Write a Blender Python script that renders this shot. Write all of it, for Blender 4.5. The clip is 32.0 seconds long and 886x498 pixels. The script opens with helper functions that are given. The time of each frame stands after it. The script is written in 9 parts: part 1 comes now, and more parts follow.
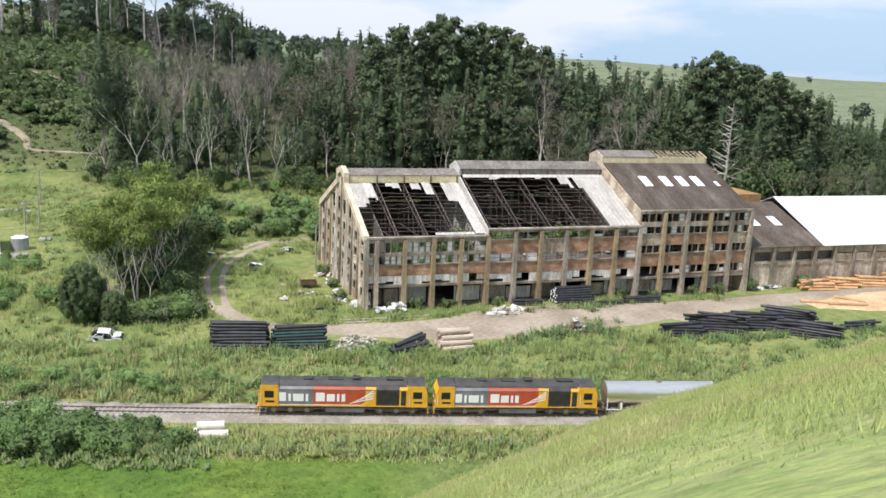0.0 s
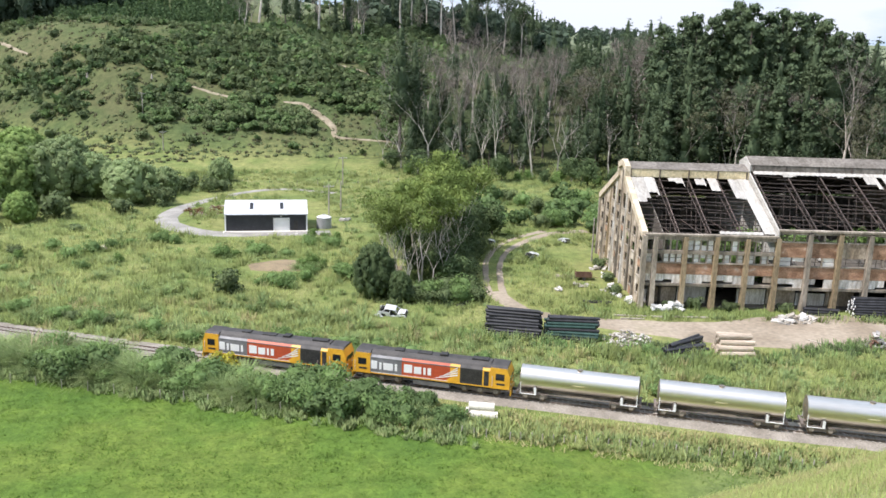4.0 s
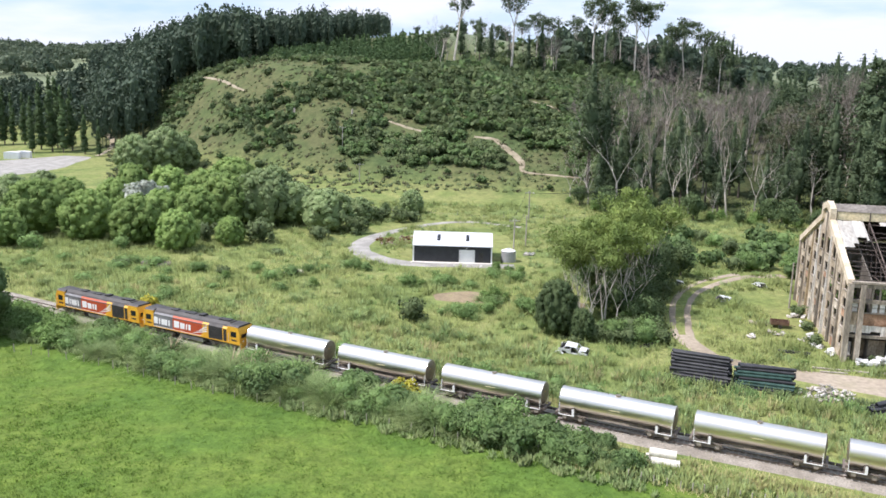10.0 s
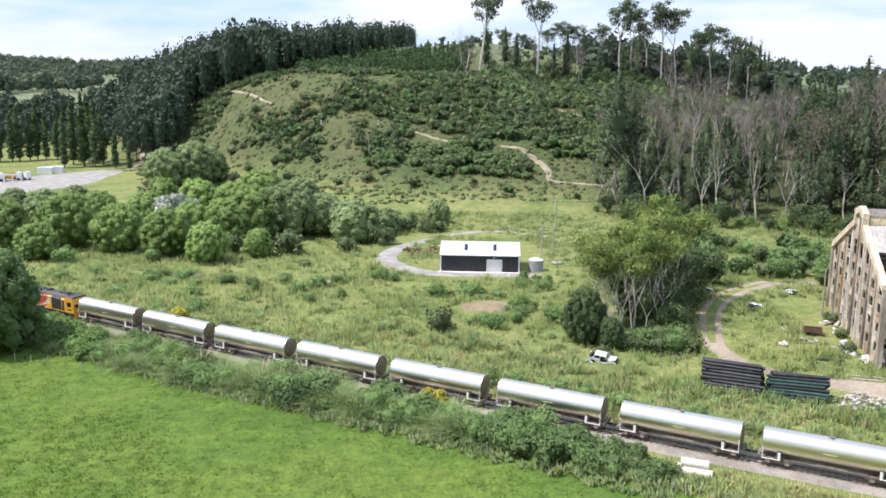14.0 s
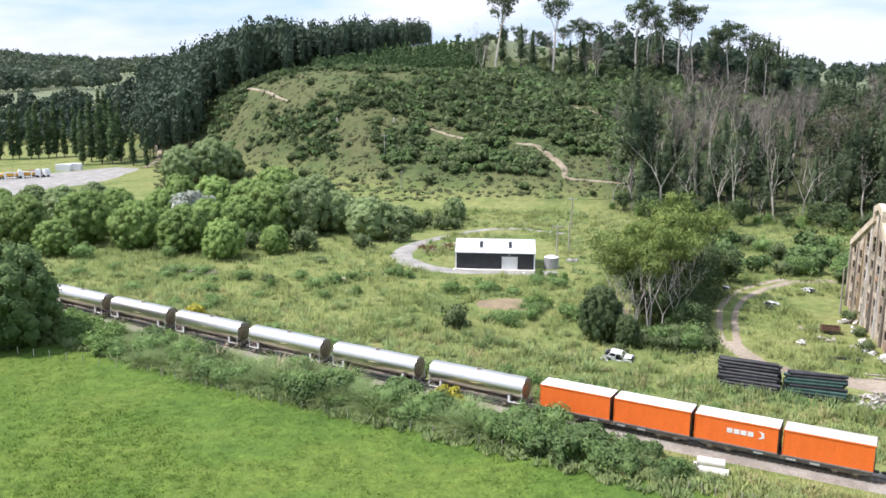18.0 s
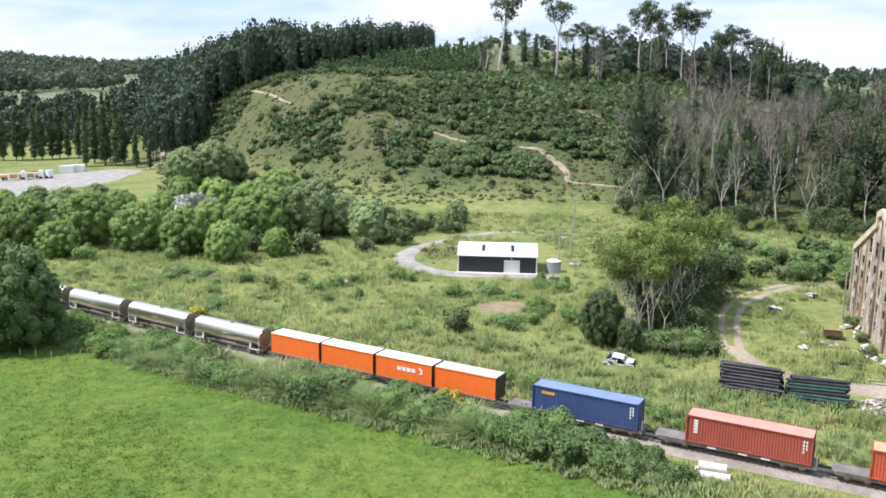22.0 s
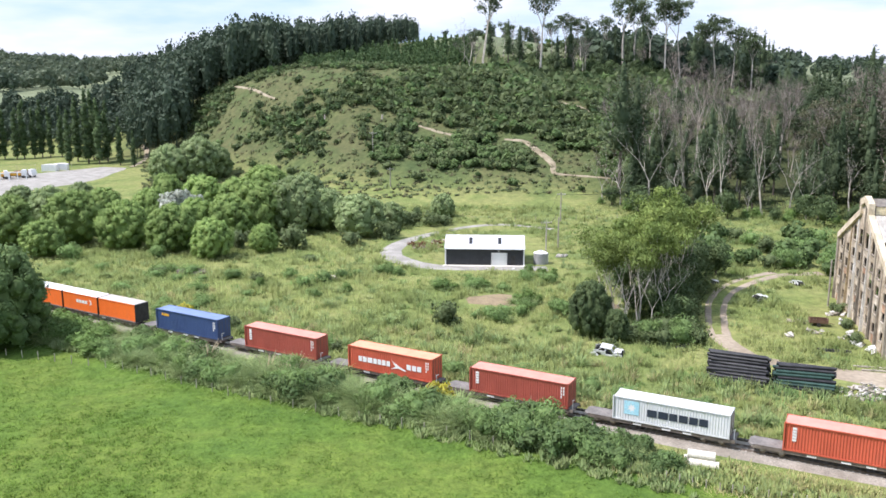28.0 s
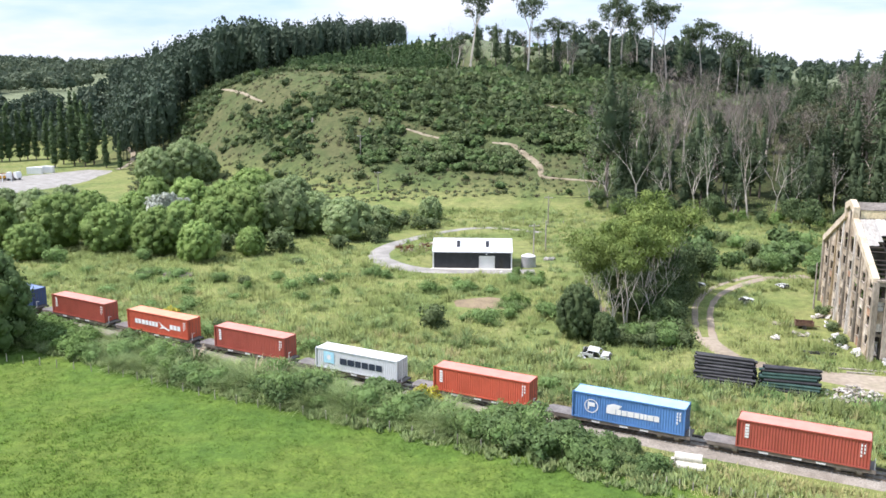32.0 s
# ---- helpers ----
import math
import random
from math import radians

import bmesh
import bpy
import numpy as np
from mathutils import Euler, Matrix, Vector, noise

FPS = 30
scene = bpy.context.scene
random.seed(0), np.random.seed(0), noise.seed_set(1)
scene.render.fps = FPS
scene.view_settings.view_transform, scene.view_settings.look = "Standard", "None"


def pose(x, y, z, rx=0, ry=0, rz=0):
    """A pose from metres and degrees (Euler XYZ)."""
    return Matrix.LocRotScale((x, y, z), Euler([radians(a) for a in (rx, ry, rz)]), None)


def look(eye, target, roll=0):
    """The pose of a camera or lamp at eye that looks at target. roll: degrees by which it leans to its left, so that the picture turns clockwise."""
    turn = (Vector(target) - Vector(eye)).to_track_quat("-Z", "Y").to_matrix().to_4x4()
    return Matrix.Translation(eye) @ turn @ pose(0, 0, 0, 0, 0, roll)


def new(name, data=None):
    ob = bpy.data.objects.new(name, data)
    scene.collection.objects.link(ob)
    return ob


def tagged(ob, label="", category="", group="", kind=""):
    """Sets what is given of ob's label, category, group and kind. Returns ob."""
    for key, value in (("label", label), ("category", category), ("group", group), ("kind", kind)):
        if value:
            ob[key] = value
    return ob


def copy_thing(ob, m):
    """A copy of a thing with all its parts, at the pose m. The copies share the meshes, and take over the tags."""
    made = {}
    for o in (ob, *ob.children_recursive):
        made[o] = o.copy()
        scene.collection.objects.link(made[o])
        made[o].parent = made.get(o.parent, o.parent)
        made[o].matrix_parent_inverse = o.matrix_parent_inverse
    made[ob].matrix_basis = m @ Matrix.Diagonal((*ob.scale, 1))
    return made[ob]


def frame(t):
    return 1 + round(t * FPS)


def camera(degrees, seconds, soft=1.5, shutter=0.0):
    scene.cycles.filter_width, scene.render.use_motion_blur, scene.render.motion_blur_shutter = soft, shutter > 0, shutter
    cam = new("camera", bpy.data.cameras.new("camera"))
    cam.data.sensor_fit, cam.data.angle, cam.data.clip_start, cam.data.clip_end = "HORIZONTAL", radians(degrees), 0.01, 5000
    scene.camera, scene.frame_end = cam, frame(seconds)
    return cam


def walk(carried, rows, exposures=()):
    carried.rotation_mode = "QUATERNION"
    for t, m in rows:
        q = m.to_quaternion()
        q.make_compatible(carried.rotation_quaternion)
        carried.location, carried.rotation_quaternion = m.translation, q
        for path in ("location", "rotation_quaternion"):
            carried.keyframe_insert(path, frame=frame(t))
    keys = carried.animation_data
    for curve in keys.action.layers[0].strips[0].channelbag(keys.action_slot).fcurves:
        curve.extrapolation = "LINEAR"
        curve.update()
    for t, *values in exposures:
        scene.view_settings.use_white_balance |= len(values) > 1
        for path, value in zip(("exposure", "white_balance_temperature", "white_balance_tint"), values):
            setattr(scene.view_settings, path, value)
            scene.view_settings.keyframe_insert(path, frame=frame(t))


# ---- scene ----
# Metres; the camera stands on a grassy spur above a valley and only turns.
EYE = 37.70
cam = camera(54.05, 32.0, soft=1.6)
walk(cam, [
    (0.0, pose(0, 0, EYE, 77.613, -2.755, -31.714)),
    (0.5, pose(0, 0, EYE, 77.681, -2.725, -28.662)),
    (1.0, pose(0, 0, EYE, 77.576, -2.532, -26.088)),
    (1.5, pose(0, 0, EYE, 77.181, -2.425, -23.170)),
    (2.0, pose(0, 0, EYE, 76.754, -2.218, -20.452)),
    (2.5, pose(0, 0, EYE, 76.552, -1.957, -17.841)),
    (3.0, pose(0, 0, EYE, 76.446, -1.703, -15.978)),
    (3.5, pose(0, 0, EYE, 76.364, -1.726, -14.550)),
    (4.0, pose(0, 0, EYE, 76.369, -1.756, -13.351)),
    (4.5, pose(0, 0, EYE, 76.499, -1.906, -12.076)),
    (6.5, pose(0, 0, EYE, 76.548, -1.830, -7.862)),
    (7.0, pose(0, 0, EYE, 76.760, -1.873, -6.773)),
    (7.5, pose(0, 0, EYE, 76.838, -1.719, -5.327)),
    (8.0, pose(0, 0, EYE, 77.058, -1.496, -4.128)),
    (8.5, pose(0, 0, EYE, 77.415, -1.281, -3.058)),
    (9.0, pose(0, 0, EYE, 77.641, -1.272, -2.356)),
    (9.5, pose(0, 0, EYE, 78.013, -1.418, -1.617)),
    (10.0, pose(0, 0, EYE, 78.318, -1.439, -1.036)),
    (10.5, pose(0, 0, EYE, 78.391, -1.226, -0.527)),
    (11.0, pose(0, 0, EYE, 78.612, -1.021, -0.157)),
    (11.5, pose(0, 0, EYE, 78.744, -0.897, 0.037)),
    (12.0, pose(0, 0, EYE, 78.837, -0.756, 0.229)),
    (12.5, pose(0, 0, EYE, 78.806, -0.628, 0.478)),
    (13.0, pose(0, 0, EYE, 78.798, -0.498, 0.445)),
    (13.5, pose(0, 0, EYE, 78.873, -0.529, 0.589)),
    (14.0, pose(0, 0, EYE, 78.934, -0.525, 0.611)),
    (14.5, pose(0, 0, EYE, 78.971, -0.527, 0.716)),
    (16.5, pose(0, 0, EYE, 78.786, -0.340, 1.249)),
    (17.0, pose(0, 0, EYE, 78.780, -0.358, 1.208)),
    (17.5, pose(0, 0, EYE, 78.769, -0.444, 1.437)),
    (18.0, pose(0, 0, EYE, 78.744, -0.443, 1.622)),
    (18.5, pose(0, 0, EYE, 78.702, -0.448, 1.733)),
    (19.0, pose(0, 0, EYE, 78.688, -0.370, 1.627)),
    (19.5, pose(0, 0, EYE, 78.709, -0.446, 1.625)),
    (20.0, pose(0, 0, EYE, 78.747, -0.489, 1.847)),
    (20.5, pose(0, 0, EYE, 78.795, -0.631, 2.013)),
    (21.0, pose(0, 0, EYE, 78.816, -0.649, 2.010)),
    (21.5, pose(0, 0, EYE, 78.870, -0.548, 1.933)),
    (22.0, pose(0, 0, EYE, 78.952, -0.703, 1.826)),
    (22.5, pose(0, 0, EYE, 78.908, -0.508, 1.743)),
    (23.0, pose(0, 0, EYE, 79.002, -0.659, 1.768)),
    (23.5, pose(0, 0, EYE, 78.907, -0.562, 1.691)),
    (24.0, pose(0, 0, EYE, 78.864, -0.430, 1.510)),
    (24.5, pose(0, 0, EYE, 78.781, -0.265, 1.409)),
    (25.0, pose(0, 0, EYE, 78.736, -0.256, 1.322)),
    (25.5, pose(0, 0, EYE, 78.714, -0.221, 1.297)),
    (27.5, pose(0, 0, EYE, 78.558, -0.083, 1.115)),
    (28.0, pose(0, 0, EYE, 78.525, 0.007, 0.823)),
    (28.5, pose(0, 0, EYE, 78.526, -0.047, 0.741)),
    (29.0, pose(0, 0, EYE, 78.648, -0.282, 0.758)),
    (29.5, pose(0, 0, EYE, 78.660, -0.164, 0.668)),
    (30.0, pose(0, 0, EYE, 78.653, -0.120, 0.463)),
    (30.5, pose(0, 0, EYE, 78.689, -0.146, 0.379)),
    (31.0, pose(0, 0, EYE, 78.714, -0.112, 0.214)),
    (31.5, pose(0, 0, EYE, 78.719, -0.063, 0.094)),
    (32.0, pose(0, 0, EYE, 78.734, -0.150, 0.030)),
], exposures=[(0.0, 0.31, 6280, 16), (1.0, 0.41, 6280, 16), (3.0, 0.46, 6250, 17), (9.0, 0.50, 6180, 19), (20.0, 0.51, 6160, 20), (26.0, 0.55, 6150, 20), (32.0, 0.60, 6150, 20)])

# ---- sky and sun ----
SUN = Vector((-0.53, -0.07, 0.85)).normalized()
world = bpy.data.worlds.new("sky")
scene.world = world
world.use_nodes = True
wn, wl = world.node_tree.nodes, world.node_tree.links
wn.clear()
w_out, w_bg = wn.new("ShaderNodeOutputWorld"), wn.new("ShaderNodeBackground")
sky = wn.new("ShaderNodeTexSky")
sky.sky_type, sky.sun_disc = "NISHITA", False
sky.sun_elevation = math.asin(SUN.z)
sky.sun_rotation = math.atan2(SUN.x, SUN.y)
sky.air_density, sky.dust_density, sky.ozone_density = 1.2, 2.5, 1.0
w_co, w_map, w_no = wn.new("ShaderNodeTexCoord"), wn.new("ShaderNodeMapping"), wn.new("ShaderNodeTexNoise")
w_map.inputs["Scale"].default_value = (1.6, 1.6, 7.0)
w_no.inputs["Scale"].default_value, w_no.inputs["Detail"].default_value = 2.2, 7.0
w_ramp, w_mix = wn.new("ShaderNodeValToRGB"), wn.new("ShaderNodeMix")
w_mix.data_type = "RGBA"
w_ramp.color_ramp.elements[0].position, w_ramp.color_ramp.elements[1].position = 0.42, 0.58
w_ramp.color_ramp.elements[0].color, w_ramp.color_ramp.elements[1].color = (4.4, 6.1, 7.6, 1), (7.2, 7.8, 8.4, 1)
w_mix.inputs["Factor"].default_value = 0.86
wl.new(w_co.outputs["Generated"], w_map.inputs["Vector"])
wl.new(w_map.outputs["Vector"], w_no.inputs["Vector"])
wl.new(w_no.outputs["Fac"], w_ramp.inputs["Fac"])
wl.new(w_ramp.outputs["Color"], w_mix.inputs["B"])
wl.new(sky.outputs["Color"], w_mix.inputs["A"])
wl.new(w_mix.outputs["Result"], w_bg.inputs["Color"])
w_bg.inputs["Strength"].default_value = 0.105
wl.new(w_bg.outputs["Background"], w_out.inputs["Surface"])

sun = new("sun", bpy.data.lights.new("sun", "SUN"))
sun.data.energy, sun.data.angle, sun.data.color = 4.3, radians(0.6), (1.0, 0.955, 0.88)
sun.matrix_world = look(SUN * 300, (0, 0, 0))

# ---- mesh tools ----
class Build:
    """Collects plain pieces of geometry for one mesh."""

    def __init__(self):
        self.v, self.f, self.n = [], [], {}

    def poly(self, pts):
        n = len(self.v)
        self.v += [tuple(p) for p in pts]
        self.f.append(tuple(range(n, n + len(pts))))
        return self

    def box(self, x0, x1, y0, y1, z0, z1, m=None):
        n = len(self.v)
        pts = [(x, y, z) for z in (z0, z1) for x, y in ((x0, y0), (x1, y0), (x1, y1), (x0, y1))]
        self.v += [tuple(m @ Vector(p)) for p in pts] if m else pts
        self.f += [tuple(n + i for i in q) for q in ((3, 2, 1, 0), (4, 5, 6, 7), (0, 1, 5, 4), (1, 2, 6, 5), (2, 3, 7, 6), (3, 0, 4, 7))]
        return self

    def prism(self, outline, y0, y1, m=None, axis="y"):
        """An outline of (x, z) pushed along y, or of (y, z) along x."""
        n, k = len(self.v), len(outline)
        for y in (y0, y1):
            for a, b in outline:
                p = (a, y, b) if axis == "y" else (y, a, b) if axis == "x" else (a, b, y)
                self.v.append(tuple(m @ Vector(p)) if m else p)
        self.f += [tuple(n + i for i in range(k)), tuple(n + k + i for i in reversed(range(k)))]
        self.f += [(n + (i + 1) % k, n + i, n + k + i, n + k + (i + 1) % k) for i in range(k)]
        return self

    def tube(self, a, b, r0, r1=None, n=6, caps=True):
        r1 = r0 if r1 is None else r1
        a, b = Vector(a), Vector(b)
        d = (b - a)
        if d.length < 1e-6:
            return self
        d.normalize()
        u = d.orthogonal().normalized()
        w = d.cross(u)
        k = len(self.v)
        for c, r in ((a, r0), (b, r1)):
            for i in range(n):
                t = 2 * math.pi * i / n
                self.v.append(tuple(c + u * (r * math.cos(t)) + w * (r * math.sin(t))))
        self.f += [(k + i, k + (i + 1) % n, k + n + (i + 1) % n, k + n + i) for i in range(n)]
        if caps:
            self.f += [tuple(k + i for i in reversed(range(n))), tuple(k + n + i for i in range(n))]
        return self

    def pipe(self, a, b, r, wall, n=10):
        """A hollow pipe."""
        a, b = Vector(a), Vector(b)
        d = (b - a).normalized()
        u = d.orthogonal().normalized()
        w = d.cross(u)
        k = len(self.v)
        for c in (a, b):
            for q in (r, r - wall):
                for i in range(n):
                    t = 2 * math.pi * i / n
                    self.v.append(tuple(c + u * (q * math.cos(t)) + w * (q * math.sin(t))))
        for i in range(n):
            j = (i + 1) % n
            self.f += [(k + i, k + j, k + 2 * n + j, k + 2 * n + i), (k + n + j, k + n + i, k + 3 * n + i, k + 3 * n + j),
                       (k + j, k + i, k + n + i, k + n + j), (k + 2 * n + i, k + 2 * n + j, k + 3 * n + j, k + 3 * n + i)]
        return self

    def quads(self, arr, normals=None):
        n = len(self.v)
        if normals is not None:
            for i, q in enumerate(np.repeat(normals, arr.shape[1], 0).tolist()):
                self.n[n + i] = q
        self.v += [tuple(p) for p in arr.reshape(-1, 3).tolist()]
        m = arr.shape[1]
        self.f += [tuple(range(n + i * m, n + i * m + m)) for i in range(arr.shape[0])]
        return self

    def mesh(self, name, material, smooth=False):
        me = bpy.data.meshes.new(name)
        me.from_pydata(self.v, [], self.f)
        me.materials.append(material)
        if smooth:
            me.polygons.foreach_set("use_smooth", [True] * len(me.polygons))
        me.update()
        if self.n:
            me.polygons.foreach_set("use_smooth", [True] * len(me.polygons))
            me.normals_split_custom_set_from_vertices([self.n.get(i, (0.0, 0.0, 0.0)) for i in range(len(self.v))])
        return me


def part(name, build, material, parent, label="", smooth=False, m=None):
    """One mesh object under a thing or a part."""
    me = build if isinstance(build, bpy.types.Mesh) else build.mesh(name, material, smooth)
    ob = new(name, me)
    ob.parent = parent
    if m is not None:
        ob.matrix_basis = m
    return tagged(ob, label)


def pieces(build):
    """The separate pieces of a build, each a build of its own."""
    owner = list(range(len(build.v)))

    def root(i):
        while owner[i] != i:
            owner[i] = owner[owner[i]]
            i = owner[i]
        return i

    for f in build.f:
        for i in f[1:]:
            owner[root(i)] = root(f[0])
    groups = {}
    for f in build.f:
        groups.setdefault(root(f[0]), []).append(f)
    out = []
    for fs in groups.values():
        b, index = Build(), {}
        for f in fs:
            for i in f:
                if i not in index:
                    index[i] = len(b.v)
                    b.v.append(build.v[i])
            b.f.append(tuple(index[i] for i in f))
        out.append(b)
    return out


def thing(name, label, category, m=None, group="", kind=""):
    ob = new(name)
    ob.empty_display_size = 0.5
    if m is not None:
        ob.matrix_basis = m
    return tagged(ob, label, category, group, kind)


def solid(name, build, material, label, category, m=None, group="", kind="", smooth=False):
    """A thing of one mesh."""
    me = build if isinstance(build, bpy.types.Mesh) else build.mesh(name, material, smooth)
    ob = new(name, me)
    if m is not None:
        ob.matrix_basis = m
    return tagged(ob, label, category, group, kind)


def smoothstep(a, b, x):
    t = np.clip((x - a) / (b - a), 0, 1)
    return t * t * (3 - 2 * t)


# ---- materials ----
def surface(name, c1, c2, scale=1.0, rough=0.8, metal=0.0, bump=0.0, rnd=0.0, c3=None, fine=8.0, spec=0.5, stretch=(1, 1, 1), island=0.0, grain=0.2):
    """Two colours in broad patches, finer grain over them, and variation from object to object."""
    mt = bpy.data.materials.new(name)
    mt.use_nodes = True
    n, l = mt.node_tree.nodes, mt.node_tree.links
    b = n["Principled BSDF"]
    co, mp = n.new("ShaderNodeTexCoord"), n.new("ShaderNodeMapping")
    mp.inputs["Scale"].default_value = stretch
    l.new(co.outputs["Object"], mp.inputs["Vector"])
    big, small = n.new("ShaderNodeTexNoise"), n.new("ShaderNodeTexNoise")
    big.inputs["Scale"].default_value, big.inputs["Detail"].default_value = scale, 5
    small.inputs["Scale"].default_value, small.inputs["Detail"].default_value = scale * fine, 4
    for q in (big, small):
        l.new(mp.outputs["Vector"], q.inputs["Vector"])
    ramp = n.new("ShaderNodeValToRGB")
    ramp.color_ramp.elements[0].position, ramp.color_ramp.elements[1].position = 0.38, 0.62
    ramp.color_ramp.elements[0].color, ramp.color_ramp.elements[1].color = (*c1, 1), (*c2, 1)
    if c3:
        e = ramp.color_ramp.elements.new(0.78)
        e.color = (*c3, 1)
    l.new(big.outputs["Fac"], ramp.inputs["Fac"])
    hsv = n.new("ShaderNodeHueSaturation")
    mr = n.new("ShaderNodeMapRange")
    mr.inputs["From Min"].default_value, mr.inputs["From Max"].default_value = 0.3, 0.7
    mr.inputs["To Min"].default_value, mr.inputs["To Max"].default_value = 1 - grain, 1 + grain
    l.new(small.outputs["Fac"], mr.inputs["Value"])
    last = mr.outputs["Result"]
    for amount, kind in ((rnd, 0), (island, 1)):
        if amount:
            src = n.new("ShaderNodeNewGeometry").outputs["Random Per Island"] if kind else n.new("ShaderNodeObjectInfo").outputs["Random"]
            r2, mul = n.new("ShaderNodeMapRange"), n.new("ShaderNodeMath")
            r2.inputs["To Min"].default_value, r2.inputs["To Max"].default_value = 1 - amount, 1 + amount
            l.new(src, r2.inputs["Value"])
            mul.operation = "MULTIPLY"
            l.new(last, mul.inputs[0])
            l.new(r2.outputs["Result"], mul.inputs[1])
            last = mul.outputs["Value"]
    l.new(ramp.outputs["Color"], hsv.inputs["Color"])
    l.new(last, hsv.inputs["Value"])
    l.new(hsv.outputs["Color"], b.inputs["Base Color"])
    b.inputs["Roughness"].default_value, b.inputs["Metallic"].default_value = rough, metal
    b.inputs["Specular IOR Level"].default_value = spec
    if bump:
        bp = n.new("ShaderNodeBump")
        bp.inputs["Strength"].default_value, bp.inputs["Distance"].default_value = bump, 0.05
        l.new(small.outputs["Fac"], bp.inputs["Height"])
        l.new(bp.outputs["Normal"], b.inputs["Normal"])
    return mt


def foliage(name, c1, c2, c3, scale=0.25, through_light=0.35, island=0.35, rnd=0.15):
    """Leaves: three greens, lighter and darker from clump to clump, with some light passing through."""
    mt = surface(name, c1, c2, scale, 0.7, rnd=rnd, c3=c3, fine=6.0, spec=0.2, island=island)
    n, l = mt.node_tree.nodes, mt.node_tree.links
    b, out = n["Principled BSDF"], n["Material Output"]
    tr, mx = n.new("ShaderNodeBsdfTranslucent"), n.new("ShaderNodeMixShader")
    l.new(b.inputs["Base Color"].links[0].from_socket, tr.inputs["Color"])
    mx.inputs["Fac"].default_value = through_light
    l.new(b.outputs["BSDF"], mx.inputs[1])
    l.new(tr.outputs["BSDF"], mx.inputs[2])
    l.new(mx.outputs["Shader"], out.inputs["Surface"])
    return mt


M_LEAF_WILLOW = foliage("willow_leaf", (0.17, 0.262, 0.074), (0.238, 0.335, 0.098), (0.315, 0.40, 0.138), scale=0.5, through_light=0.25, island=0.12, rnd=0.2)
M_LEAF_WILLOW_SILVER = foliage("silver_willow_leaf", (0.18, 0.25, 0.10), (0.25, 0.32, 0.145), (0.335, 0.395, 0.21), scale=0.5, through_light=0.25, island=0.15, rnd=0.12)
M_LEAF_GUM = foliage("gum_leaf", (0.15, 0.215, 0.06), (0.22, 0.285, 0.078), (0.32, 0.37, 0.11), island=0.2, through_light=0.4)
M_LEAF_DARK = foliage("dark_leaf", (0.085, 0.13, 0.056), (0.135, 0.188, 0.078), (0.195, 0.245, 0.10), through_light=0.4, island=0.25)
M_LEAF_PINE = foliage("pine_needle", (0.078, 0.114, 0.06), (0.104, 0.144, 0.072), (0.135, 0.174, 0.086), through_light=0.3, island=0.12)
M_LEAF_YOUNG = foliage("young_pine", (0.082, 0.135, 0.055), (0.110, 0.172, 0.066), (0.14, 0.20, 0.085), through_light=0.2, island=0.2)
# far leaves: the bluish grey of haze is put into both colours
M_LEAF_HAZED = foliage("hazed_wood_leaf", (0.10, 0.13, 0.085), (0.13, 0.165, 0.10), (0.155, 0.185, 0.115), scale=0.02, through_light=0.2, island=0.1, rnd=0.0)
M_LEAF_HAZED_DARK = foliage("hazed_pine_leaf", (0.052, 0.078, 0.05), (0.068, 0.098, 0.06), (0.085, 0.115, 0.07), scale=0.02, through_light=0.2, island=0.1, rnd=0.0)
M_LEAF_SCRUB = foliage("scrub_leaf", (0.112, 0.155, 0.068), (0.16, 0.208, 0.088), (0.225, 0.262, 0.118), island=0.22)
M_LEAF_HEDGE = foliage("hedge_leaf", (0.165, 0.265, 0.092), (0.235, 0.34, 0.12), (0.335, 0.425, 0.17), island=0.2, through_light=0.42)
M_LEAF_HEDGE_DEEP = foliage("deep_hedge_leaf", (0.115, 0.185, 0.07), (0.165, 0.24, 0.09), (0.235, 0.305, 0.125), island=0.2, through_light=0.42)
M_LEAF_BRIGHT = foliage("bright_leaf", (0.135, 0.225, 0.065), (0.185, 0.285, 0.083), (0.26, 0.35, 0.115), island=0.2)
M_LEAF_GREY = foliage("grey_leaf", (0.30, 0.33, 0.27), (0.40, 0.43, 0.37), (0.50, 0.52, 0.47))
M_LEAF_POPLAR = foliage("poplar_leaf", (0.062, 0.102, 0.043), (0.098, 0.148, 0.06), (0.15, 0.2, 0.08))
M_GORSE = foliage("gorse_flower", (0.36, 0.34, 0.05), (0.48, 0.44, 0.06), (0.16, 0.20, 0.06))
M_REED = foliage("toetoe_blade", (0.225, 0.315, 0.125), (0.32, 0.395, 0.165), (0.46, 0.50, 0.25), scale=0.5, island=0.25, through_light=0.45)
M_PLUME = foliage("toetoe_plume", (0.50, 0.42, 0.28), (0.6, 0.52, 0.36), (0.7, 0.6, 0.45))
M_GRASS = foliage("grass_blade", (0.275, 0.345, 0.122), (0.37, 0.425, 0.16), (0.45, 0.46, 0.22), scale=0.06, island=0.14, through_light=0.5)
M_GRASS_DRY = foliage("dry_hill_grass", (0.10, 0.11, 0.054), (0.13, 0.128, 0.067), (0.10, 0.12, 0.05), island=0.12)
M_GRASS_HILL = foliage("spur_grass_blade", (0.34, 0.415, 0.14), (0.44, 0.485, 0.185), (0.60, 0.565, 0.32), scale=0.25, island=0.25, through_light=0.5)
M_GRASS_STRAW = foliage("straw_grass_blade", (0.40, 0.40, 0.17), (0.52, 0.48, 0.24), (0.62, 0.55, 0.33), scale=0.3, island=0.2, through_light=0.45)
